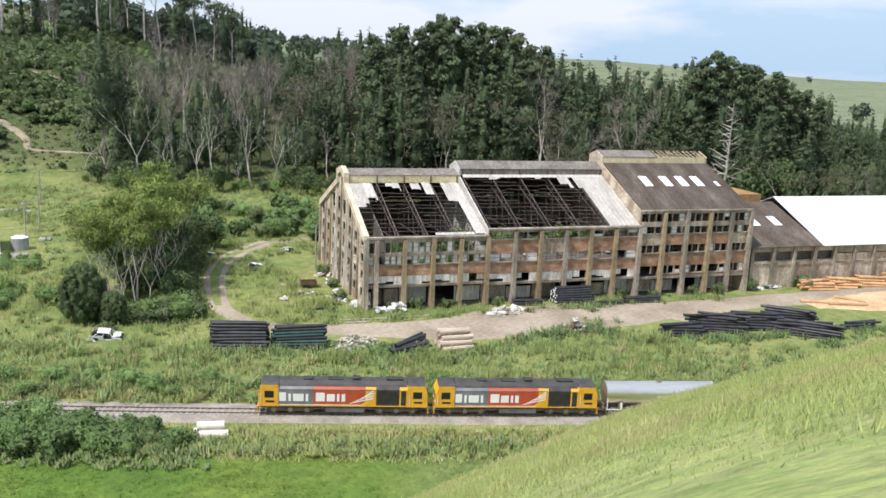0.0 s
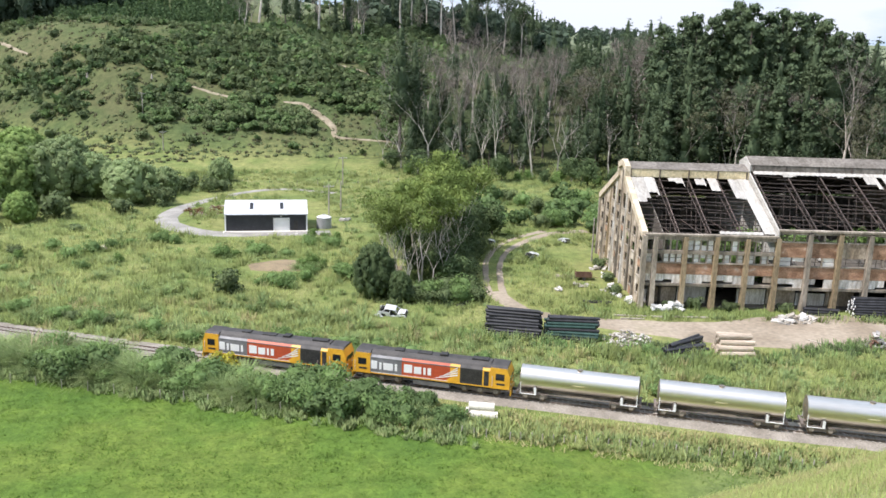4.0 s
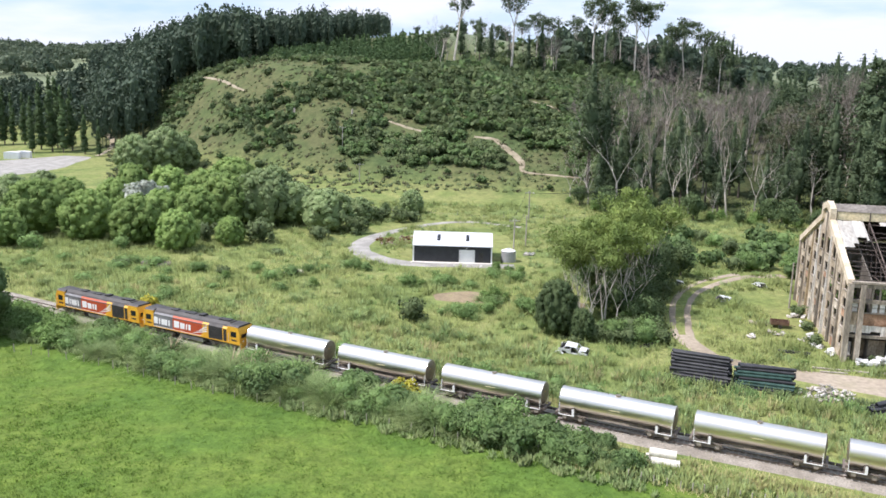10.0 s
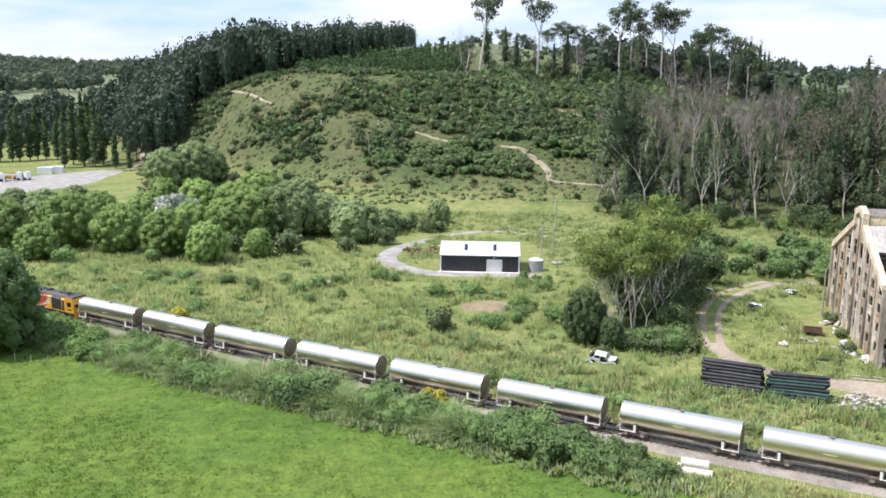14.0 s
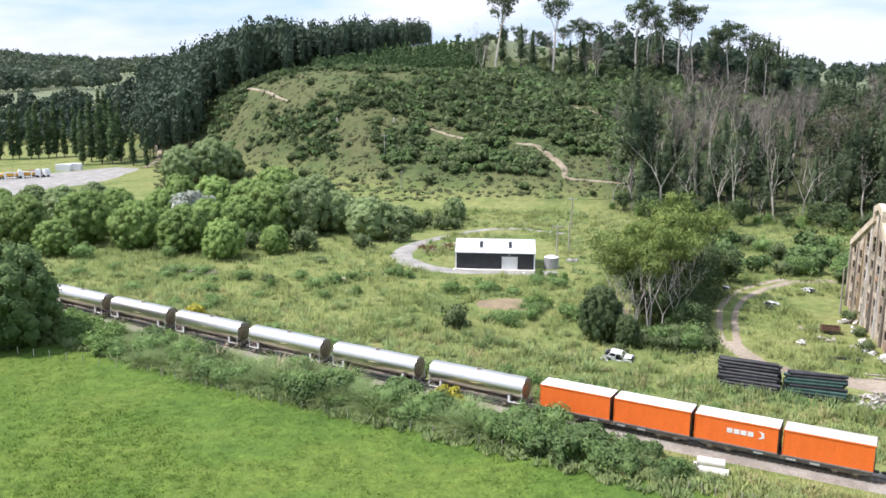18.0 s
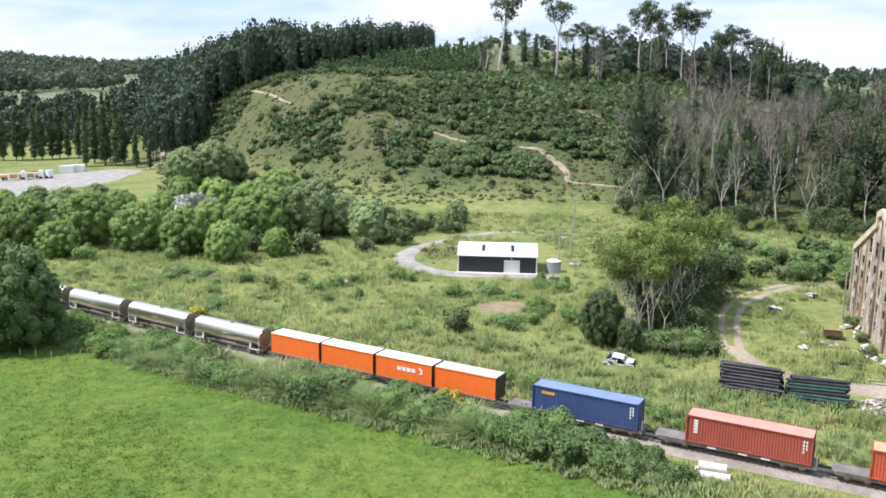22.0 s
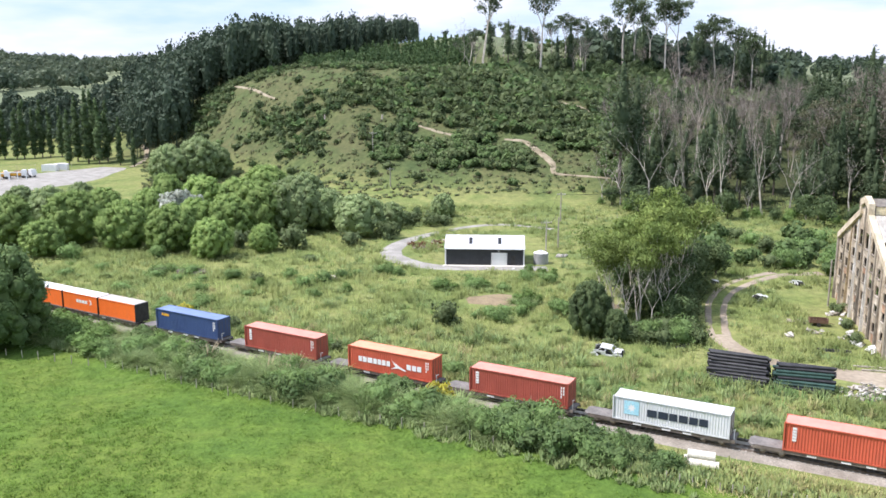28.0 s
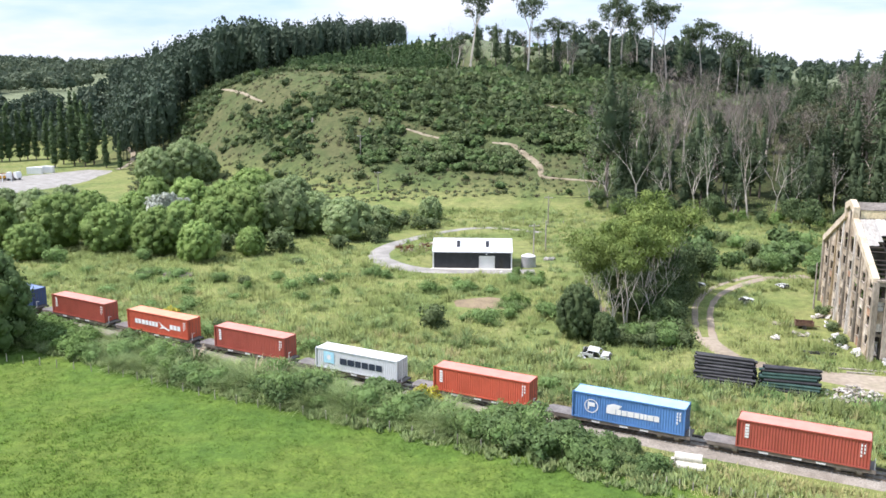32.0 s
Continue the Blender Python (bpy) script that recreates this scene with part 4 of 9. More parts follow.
def limbs(seed, height, base, spread=0.5, levels=3, fork=(2, 3), lean=0.05, first=0.4, shrink=0.62, up=0.25):
    """A trunk that forks again and again: pieces (from, to, radius, radius) and the ends of the last twigs."""
    g = random.Random(seed)
    out, tips = [], []

    def grow(p, d, length, r, lev):
        n = 3 if lev == 0 else 2
        for i in range(n):
            d2 = (d + Vector((g.uniform(-1, 1), g.uniform(-1, 1), g.uniform(-0.3, 0.6))) * (0.10 + 0.05 * lev)).normalized()
            q = p + d2 * length / n
            r2 = r * (0.86 if i < n - 1 else 0.75)
            out.append((p, q, r, r2))
            if lev < levels and i == n - 2 and lev > 0 and g.random() < 0.6:
                side = (d2 + Vector((g.uniform(-1, 1), g.uniform(-1, 1), g.uniform(-0.1, 0.5))) * spread * 1.5).normalized()
                grow(q, side, length * shrink * 0.8, r2 * 0.5, lev + 1)
            p, d, r = q, d2, r2
        if lev >= levels:
            tips.append((p, d))
            return
        k = g.randint(*fork)
        a0 = g.uniform(0, 6.28)
        for i in range(k):
            a = a0 + 6.28 * i / k + g.uniform(-0.5, 0.5)
            side = (d + Vector((math.cos(a), math.sin(a), up)) * spread * g.uniform(0.7, 1.3)).normalized()
            grow(p, side, length * shrink * g.uniform(0.8, 1.25) if lev else height * (1 - first) * 0.42 * g.uniform(0.8, 1.2), r * g.uniform(0.55, 0.75), lev + 1)

    grow(Vector((0, 0, -0.3)), Vector((g.uniform(-lean, lean), g.uniform(-lean, lean), 1)).normalized(), height * first, base, 0)
    return out, tips


def wood(pieces, n=4):
    b = Build()
    for p, q, r0, r1 in pieces:
        b.tube(Vector(p), Vector(q), r0, r1, n if r0 > 0.14 else 3, caps=False)
    return b


class Kind:
    """A kind of plant: a few shapes, each a trunk mesh and a crown mesh, shared by all that stand."""

    def __init__(self, name, label, category, group=""):
        self.name, self.label, self.category, self.group, self.forms = name, label, category, group, []
        self.kind = ""

    def add(self, *parts):
        self.forms.append(parts)     # (part name, mesh)

    def plant(self, x, y, scale=1.0, turn=None, form=None, sink=0.1, rng=random.Random(11), tall=1.0, label="", z=None):
        f = self.forms[form if form is not None else rng.randrange(len(self.forms))]
        m = pose(x, y, (ground_at(x, y) if z is None else z) - sink, 0, 0, rng.uniform(0, 360) if turn is None else turn)
        if len(f) == 1:
            ob = tagged(new(self.name, f[0][1]), label or self.label, self.category, self.group, self.kind)
            ob.matrix_basis = m @ Matrix.Diagonal((scale, scale, scale * tall, 1))
            return ob
        ob = thing(self.name, label or self.label, self.category, None, self.group)
        ob.matrix_basis = m @ Matrix.Diagonal((scale, scale, scale * tall, 1))
        for nm, me in f:
            part(nm, me, None, ob)
        return ob


def crown_lobes(g, n, rx, rz, cz, lobe):
    out = [(0, 0, cz, rx * 0.7, rx * 0.7, rz * 0.75)]
    for _ in range(n):
        d = Vector((g.gauss(0, 1), g.gauss(0, 1), g.gauss(0.15, 0.8))).normalized()
        k = g.uniform(0.6, 0.9)
        s = lobe * g.uniform(0.7, 1.3)
        out.append((d.x * rx * k, d.y * rx * k, cz + d.z * rz * k, s, s, s * g.uniform(0.8, 1.1)))
    return out


def round_kind(name, label, category, leaf, bark, forms, radius, height, lobe, lobes, count, size, group="", trunk=0.3, low=0.0, flat=0.55, lean=0.5, full=False):
    k = Kind(name, label, category, group)
    for i in range(forms):
        g = random.Random(hash_of(name) + i)
        rz = (height - low) / 2
        lb = crown_lobes(g, lobes, radius, rz * 0.95, low + rz, lobe)
        b = Build()
        core(b, lb if full else [(0, 0, low + rz, radius * 0.95, radius * 0.95, rz * 1.05)], 0.62)
        b.quads(*leaves_on(lb, count, size, hash_of(name) + 31 * i, flat, lean=lean))
        if name in ("trackside_shrub", "hill_shrub"):
            k.add(("foliage", b.mesh(name + "_foliage", leaf)))
            continue
        pcs, _ = limbs(hash_of(name) + 5 * i, height * 0.8, trunk, 0.6, 2)
        k.add(("trunk", wood(pcs).mesh(name + "_trunk", bark)), ("crown", b.mesh(name + "_crown", leaf)))
    return k


def hash_of(s):
    return sum(ord(c) * (i + 3) for i, c in enumerate(s)) % 100000


def dense_tree(kind, seed, material, i=0):
    """A dense dome of many rounded clumps that reaches to the ground, round a short forked trunk."""
    g = random.Random(seed)
    lb, n = [], 96
    for k in range(n):
        zz = 1 - 1.55 * (k + 0.5) / n
        a = 2.39996 * k + g.uniform(-0.35, 0.35)
        rr = math.sqrt(max(0.0, 1 - zz * zz))
        q = g.uniform(0.9, 1.02)
        sz = g.uniform(0.7, 1.3)
        lb.append((4.6 * rr * math.cos(a) * q * (1 + 0.12 * i * math.cos(a)), 4.6 * rr * math.sin(a) * q, 4.3 + 5.4 * zz * q, sz, sz, sz * 0.95))
    b = Build()
    core(b, [(0, 0, 4.4, 4.9, 4.9, 5.9)], 0.9)
    core(b, lb, 0.74)
    q, soft = leaves_on(lb, 7600, 0.3, seed, 0.5, lean=0.35, shell=(0.86, 1.07))
    dome = q.mean(1) - np.array([0, 0, 3.2])
    dome /= np.linalg.norm(dome, axis=1, keepdims=True)
    soft = soft + dome * 0.9
    b.quads(q, soft / np.linalg.norm(soft, axis=1, keepdims=True))
    pcs, _ = limbs(seed + 5, 8.0, 0.3, 0.6, 2)
    kind.add(("trunk", wood(pcs).mesh(kind.name + "_trunk", M_BARK)), ("crown", b.mesh(kind.name + "_crown", material)))


WILLOW = Kind("willow_tree", "round grey-green willow tree in a dense grove", "tree", "willow grove")
for i in range(4):
    dense_tree(WILLOW, 640 + i, M_LEAF_WILLOW, i)
for i in range(2):
    dense_tree(WILLOW, 650 + i, M_LEAF_WILLOW_SILVER, i)
EVERGREEN = Kind("evergreen_tree", "dense rounded dark evergreen tree", "tree", "valley trees")
dense_tree(EVERGREEN, 660, M_LEAF_DARK)
dense_tree(EVERGREEN, 661, M_LEAF_DARK, 1)
dense_tree(EVERGREEN, 662, M_LEAF_HEDGE_DEEP)
DARK_TREE = round_kind("broadleaf_tree", "dark green broadleaf tree with dense leaves", "tree", M_LEAF_DARK, M_BARK, 3, 3.6, 9.0, 1.35, 24, 1900, 0.46, "valley trees", low=0.5)
BUSH = round_kind("bush", "dense green rounded bush", "bush", M_LEAF_SCRUB, M_BARK, 3, 1.6, 2.6, 0.7, 12, 850, 0.28, "scrub bushes", trunk=0.08, low=-0.2)
SCRUB = round_kind("hill_shrub", "dark green shrub on the hillside", "shrub", M_LEAF_SCRUB, M_BARK, 3, 2.2, 3.6, 1.0, 8, 240, 0.8, "hillside shrubs", trunk=0.1, low=-0.3)
SCRUB_LIGHT = round_kind("hill_shrub", "mid-green shrub on the hillside", "shrub", M_LEAF_HEDGE_DEEP, M_BARK, 3, 2.0, 3.2, 0.9, 8, 230, 0.75, "hillside shrubs", trunk=0.1, low=-0.3)
HEDGE = round_kind("trackside_shrub", "thick olive-green shrub in the trackside hedge", "shrub", M_LEAF_HEDGE, M_BARK, 4, 2.0, 3.1, 0.8, 16, 1000, 0.36, "trackside hedge", trunk=0.08, low=-0.3, flat=0.26, lean=0.5)
HEDGE_DARK = round_kind("trackside_shrub", "thick dark green shrub in the trackside hedge", "shrub", M_LEAF_HEDGE_DEEP, M_BARK, 3, 1.8, 3.0, 0.7, 16, 950, 0.33, "trackside hedge", trunk=0.08, low=-0.3)
BRIGHT = round_kind("leafy_bush", "bright green leafy bush", "bush", M_LEAF_BRIGHT, M_BARK, 2, 2.4, 3.6, 1.0, 14, 1000, 0.34, "bright bushes", trunk=0.1, low=-0.2)
GREYTREE = round_kind("silver_tree", "silver-grey leaved tree in the grove", "tree", M_LEAF_GREY, M_BARK, 1, 3.4, 8.0, 1.2, 16, 1500, 0.5, "valley trees", low=0.5)
GORSE = round_kind("gorse_bush", "gorse bush covered in yellow flowers", "bush", M_GORSE, M_BARK, 1, 1.4, 2.2, 0.6, 9, 600, 0.28, "gorse", trunk=0.06, low=-0.2)
CLUMP_FAR = round_kind("wood_tree", "dark tree of the distant woods", "tree", M_LEAF_DARK, M_BARK, 3, 4.5, 11.0, 1.8, 14, 90, 1.7, "distant trees", low=0.4)


def spiky_kind(name, label, category, material, forms, count, length, group, arch=0.9, width=0.05):
    """Arching blades from one root: flax, cabbage-tree heads, toetoe."""
    k = Kind(name, label, category, group)
    for i in range(forms):
        g = random.Random(hash_of(name) + i)
        b = Build()
        for _ in range(count):
            a, el, ln = g.uniform(0, 6.28), g.uniform(0.5, 1.5), length * g.uniform(0.6, 1.1)
            d = Vector((math.cos(a), math.sin(a), 0))
            side = Vector((-d.y, d.x, 0)) * width
            p = d * g.uniform(0, 0.25) + Vector((0, 0, -0.05))
            prev = None
            for q in range(3):
                t = q / 2
                c = p + d * (ln * t * math.cos(el) + arch * ln * 0.35 * t * t) + Vector((0, 0, ln * t * math.sin(el) - arch * ln * 0.42 * t * t))
                wd = side * (1 - 0.85 * t)
                cur = (c - wd, c + wd)
                if prev:
                    b.poly([prev[0], prev[1], cur[1], cur[0]])
                prev = cur
        k.add(("tuft", b.mesh(name, material)))
    return k


FLAX = spiky_kind("flax_plant", "spiky green flax plant in rough grass", "flax", M_REED, 2, 70, 1.9, "flax plants", 0.6, 0.09)
TOETOE = spiky_kind("toetoe_grass", "arching pale toetoe grass clump", "tussock grass", M_REED, 3, 270, 3.2, "toetoe clumps", 0.95, 0.045)
PLUMES = spiky_kind("toetoe_plumes", "upright buff toetoe flower plumes", "tussock grass", M_PLUME, 2, 26, 3.6, "toetoe plumes", 0.25, 0.10)
PLUMES.kind = "stuff"


def boughs(seed, height, width, whorls, bare, per, size, droop=0.3, taper=0.72, low=0.72):
    """Foliage along the whorled boughs of a conifer, with a soft normal for each spray."""
    g = np.random.default_rng(seed)
    C, D, S = [], [], []
    for i in range(whorls):
        t = min(max((i + g.uniform(-0.4, 0.4)) / (whorls - 1), 0.0), 1.0) ** 0.8
        z = height * (bare + (0.985 - bare) * t)
        for k in range(7 if t < 0.75 else 4):
            a = g.uniform(0, 6.283)
            reach = (width * (1 - t) ** taper * (low + (1 - low) * min(1, t * 4)) * g.uniform(0.5, 1.2)) + 0.25
            n = max(3, int(per * reach / width + 2))
            q = g.uniform(0.2, 1.0, n) ** 0.75
            wob = g.normal(0, 0.15 * reach + 0.12, (n, 3)) * [0.6, 0.6, 0.8 - 0.5 * t]
            C.append(np.column_stack([np.cos(a) * reach * q, np.sin(a) * reach * q, z + reach * (0.28 * q - droop * q * q)]) + wob)
            D.append(np.tile([np.cos(a), np.sin(a), 0.1], (n, 1)))
            S.append(size * g.uniform(0.55, 1.3, n) * (1.15 - 0.4 * q) * (1 - 0.55 * t))
    C, D, S = np.concatenate(C), np.concatenate(D), np.concatenate(S)[:, None]
    n = len(C)
    D = D + g.normal(0, 0.5, (n, 3))
    D /= np.linalg.norm(D, axis=1, keepdims=True)
    W = np.cross(D, np.array([0, 0, 1.0]) + g.normal(0, 0.9, (n, 3)))
    W /= np.linalg.norm(W, axis=1, keepdims=True) + 1e-9
    q = np.stack([C - D * S * 0.5, C + W * S * 0.32, C + D * S * 0.6, C - W * S * 0.32], 1)
    soft = np.column_stack([C[:, 0], C[:, 1], np.full(n, width * 0.55)]) / width + g.normal(0, 0.3, (n, 3))
    soft /= np.linalg.norm(soft, axis=1, keepdims=True)
    face = np.cross(q[:, 2] - q[:, 0], q[:, 3] - q[:, 1])
    turned = (face * soft).sum(1) < 0
    q[turned] = q[turned][:, ::-1]
    return q, soft


def pine_form(seed, height, width, count, size, bare=0.18, ragged=0.25):
    g = random.Random(seed)
    lb, n = [], 9
    for i in range(n):
        t = i / (n - 1)
        z = height * (bare + (1 - bare) * t * 0.97)
        w = width * (1 - t) ** 0.75 * (0.7 + 0.5 * min(1, t * 4)) + 0.35
        for _ in range(4 if t < 0.7 else 2):
            a = g.uniform(0, 6.28)
            k = w * g.uniform(0.25, 0.75)
            s = max(0.5, w * g.uniform(0.38, 0.62))
            lb.append((math.cos(a) * k, math.sin(a) * k, z + g.uniform(-1, 1) * height * 0.03, s, s, height / n * g.uniform(0.5, 0.8)))
    b = Build()
    core(b, [(0, 0, height * (bare + (1 - bare) * q), width * k, width * k, height * 0.16) for q, k in ((0.12, 0.62), (0.34, 0.66), (0.56, 0.46), (0.78, 0.26))], 0.8)
    b.quads(*leaves_on(lb, count, size, seed, 0.4, droop=0.3, lean=0.7))
    return b


PINE = Kind("pine_tree", "tall dark green pine tree in the wood", "tree", "pine wood")
for i in range(5):
    h = 25.0 + 1.5 * i
    bare = (0.08, 0.16, 0.24, 0.34, 0.12)[i]
    tr = Build().tube((0, 0, -0.5), (0, 0, h * 0.55), 0.40, 0.24, 6).tube((0, 0, h * 0.55), (0.2, 0.1, h * 0.97), 0.24, 0.04, 6)
    b = Build()
    core(b, [(0, 0, h * (bare + (1 - bare) * q), 4.6 * k, 4.6 * k, h * 0.15) for q, k in ((0.14, 0.55), (0.36, 0.52), (0.58, 0.36), (0.78, 0.2))], 0.8)
    b.quads(*boughs(400 + i, h, (5.6, 6.2, 5.0, 5.8, 4.6)[i], 24, bare, 13, 1.1, taper=0.62, low=0.6))
    PINE.add(("trunk", tr.mesh("pine_trunk", M_BARK)), ("crown", b.mesh("pine_crown", M_LEAF_PINE)))

BIG_PINE = Kind("pine_tree", "very tall broad dark pine tree with clumped foliage", "tree", "pine wood")
for i in range(4):
    b = Build()
    core(b, [(0, 0, 13, 4.0, 4.0, 5), (0, 0, 19, 4.0, 4.0, 5), (0, 0, 25, 3.2, 3.2, 4.5)], 0.8)
    g = random.Random(440 + i)
    lb = []
    for q in range(26):
        t = q / 25
        a, w = g.uniform(0, 6.28), (1 - t) ** 0.5 * (4.6 if i % 2 else 3.8) + 0.3
        k, sz = g.uniform(0.4, 1.0), g.uniform(1.0, 1.7)
        lb.append((math.cos(a) * w * k, math.sin(a) * w * k, 23 + 13.2 * t, sz, sz, sz * 0.7))
    core(b, lb, 0.6)
    b.quads(*leaves_on(lb, 1500, 0.7, 440 + i, 0.42, droop=0.2, lean=0.8, rise=0.6))
    b.quads(*boughs(440 + i, 33.0, (7.6, 6.8, 6.2, 7.2)[i], 26, (0.2, 0.14, 0.26, 0.1)[i], 24, 1.25, droop=0.2, taper=(0.42, 0.5, 0.56, 0.46)[i], low=0.5))
    tr = wood([((0, 0, -0.5), (0.2, 0.1, 16), 0.6, 0.4), ((0.2, 0.1, 16), (0, 0, 36), 0.4, 0.08)] + [((0, 0, 7 + 2.2 * k), (4.2 * math.cos(k * 2.4), 4.2 * math.sin(k * 2.4), 8 + 2.2 * k), 0.13, 0.05) for k in range(9)], 7)
    BIG_PINE.add(("trunk", tr.mesh("big_pine_trunk", M_BARK)), ("crown", b.mesh("big_pine_crown", M_LEAF_PINE)))

POPLAR = Kind("poplar_tree", "tall narrow dark poplar tree in a row", "tree", "poplar row")
for i in range(2):
    g = random.Random(60 + i)
    lb = [(g.uniform(-0.6, 0.6), g.uniform(-0.6, 0.6), 3 + 2.0 * q, 1.6 * (1 - (q / 11) ** 2) + 0.4, 1.6 * (1 - (q / 11) ** 2) + 0.4, 1.8) for q in range(11)]
    b = Build()
    core(b, lb)
    b.quads(*leaves_on(lb, 900, 0.7, 60 + i, 0.45))
    POPLAR.add(("trunk", Build().tube((0, 0, -0.3), (0, 0, 16), 0.3, 0.1, 6).mesh("poplar_trunk", M_BARK)), ("crown", b.mesh("poplar_crown", M_LEAF_POPLAR)))


def twigs(tips, seed, per, length):
    g = random.Random(seed)
    b = Build()
    for p, d in tips:
        for _ in range(per):
            v = (d * 0.9 + Vector((g.gauss(0, 0.6), g.gauss(0, 0.6), g.gauss(0.25, 0.5)))).normalized() * length * g.uniform(0.5, 1.2)
            s = v.orthogonal().normalized() * 0.028
            o = p + d * g.uniform(-1.2, 0.2)
            b.poly([o - s, o + s, o + v])
            for _ in range(2):
                o2 = o + v * g.uniform(0.3, 0.8)
                v2 = (v.normalized() + Vector((g.gauss(0, 0.6), g.gauss(0, 0.6), g.gauss(0, 0.5)))).normalized() * length * g.uniform(0.3, 0.6)
                b.poly([o2 - s * 0.7, o2 + s * 0.7, o2 + v2])
    return b


DEAD = Kind("dead_tree", "bare grey-brown dead tree", "tree", "dead trees")
for i in range(5):
    pcs, tips = limbs(900 + 7 * i, 19.0 + i, 0.38, 0.42, 4, (2, 3), first=0.42, shrink=0.66, up=0.5)
    DEAD.add(("trunk", wood(pcs).mesh("dead_trunk", M_DEAD)), ("crown", twigs(tips, i, 4, 2.2).mesh("dead_twigs", M_TWIG)))
WHITE_DEAD = Kind("bleached_dead_tree", "bleached white dead tree with bare forked limbs", "tree", "dead trees")
for i in range(2):
    pcs, tips = limbs(950 + 7 * i, 15.0, 0.26, 0.6, 4, (2, 3), first=0.34, lean=0.3, shrink=0.68)
    WHITE_DEAD.add(("trunk", wood(pcs).mesh("bleached_trunk", M_BARK_PALE)),)

GUM = Kind("gum_tree", "tall pale-stemmed gum tree with a high open crown", "tree", "skyline gum trees")
for i in range(4):
    pcs, tips = limbs(300 + 9 * i, 27.0, 0.42, 0.5, 3, (3, 3), first=0.6, shrink=0.66, up=0.45)
    g = random.Random(i)
    lb = [(p.x, p.y, p.z + 0.4, 1.9 * g.uniform(0.7, 1.3), 1.9 * g.uniform(0.7, 1.3), 1.25 * g.uniform(0.7, 1.2)) for p, d in tips if g.random() < 0.85]
    b = Build()
    b.quads(*leaves_on(lb, 1500, 0.6, 77 + i, 0.5, lean=0.9, shell=(0.4, 1.05)))
    GUM.add(("trunk", wood(pcs).mesh("gum_trunk", M_BARK_PALE)), ("crown", b.mesh("gum_crown", M_LEAF_PINE)))

YARD_GUM = Kind("gum_tree", "spreading gum tree with pale forked stems and olive leaves", "tree", "valley gum trees")
for i in range(4):
    pcs, tips = limbs(500 + 13 * i, 15.0, 0.26, 0.46, 4, (2, 3), first=0.30, shrink=0.70, up=0.6)
    g = random.Random(50 + i)
    lb = [(p.x, p.y, p.z, 1.35 * g.uniform(0.7, 1.4), 1.35 * g.uniform(0.7, 1.4), 1.15 * g.uniform(0.7, 1.3)) for p, d in tips if p.z > 10.6]
    b = Build()
    b.quads(*leaves_on(lb, 3600, 0.36, 177 + i, 0.42, droop=0.4, lean=0.7, shell=(0.6, 1.05)))
    YARD_GUM.add(("trunk", wood(pcs).mesh("yard_gum_trunk", M_BARK_PALE)), ("crown", b.mesh("yard_gum_crown", M_LEAF_GUM)))

rnd = random.Random(21)

# willow grove: bearing, range, size, height, and the silvery ones
for phi, r, k, tall, silver in [(-30.6, 214, 1.2, 0.9, 0), (-27.6, 212, 1.2, 0.95, 0), (-26.0, 198, 0.85, 0.9, 0), (-24.2, 211, 1.25, 0.95, 0), (-21.2, 200, 1.12, 0.95, 0), (-18.4, 193, 1.08, 0.95, 0),
                                (-16.0, 183, 0.84, 1.0, 0), (-17.0, 206, 1.0, 0.95, 0), (-14.9, 204, 1.08, 0.95, 0), (-12.9, 209, 1.3, 0.98, 0), (-10.6, 211, 1.4, 0.94, 1), (-12.7, 187, 0.62, 1.0, 0),
                                (-8.6, 213, 1.15, 0.85, 1), (-6.5, 203, 1.16, 0.84, 1), (-4.3, 213, 0.7, 0.9, 1), (-16.4, 244, 1.15, 0.92, 0), (-12.4, 254, 1.3, 0.9, 0), (-14.2, 236, 1.15, 0.92, 0), (-9.9, 246, 1.1, 0.9, 1),
                                (-19.6, 230, 1.0, 0.92, 0), (-22.4, 236, 1.0, 0.92, 0), (-25.4, 240, 1.05, 0.9, 1), (-28.8, 242, 1.05, 0.9, 0), (-18.6, 262, 0.85, 1.1, 0), (-23.6, 266, 0.8, 0.9, 1), (-27.0, 262, 0.85, 0.9, 1), (-31.0, 258, 0.9, 0.9, 0)]:
    x, y = at(phi, r)
    WILLOW.plant(x, y, k, form=4 + rnd.randrange(2) if silver else rnd.randrange(4), rng=rnd, tall=tall, label="round silver-green willow tree in a dense grove" if silver else "round green willow tree in a dense grove")
for phi, r, s in [(-18.4, 316, 1.3), (-16.6, 320, 1.5), (-15.6, 326, 1.25)]:
    WILLOW.plant(*at(phi, r), s, form=4, rng=rnd, label="large round silvery willow standing behind the grove")
GREYTREE.plant(*at(-18.0, 222), 1.35, rng=rnd)
GREYTREE.plant(*at(-17.2, 226), 1.15, rng=rnd)
for phi, r, s in [(-24, 190, 1.0), (-19.6, 188, 1.1), (-14.2, 189, 1.3), (-10.2, 186, 1.6), (-6.5, 190, 1.2), (-5.2, 194, 1.4)]:
    (BUSH if s > 1.15 else HEDGE).plant(*at(phi + rnd.uniform(-0.6, 0.6), r + rnd.uniform(-3, 5)), s * rnd.uniform(0.9, 1.5), rng=rnd)
# the tree beside the railway that hides the train's way out
for dx, dy, s in ((-65.0, 116.8, 1.45), (-72.5, 121, 1.38), (-64.6, 121.6, 0.85), (-75, 115.5, 1.1)):
    EVERGREEN.plant(dx, dy, s, form=2, rng=rnd, label="large dense green tree beside the railway")
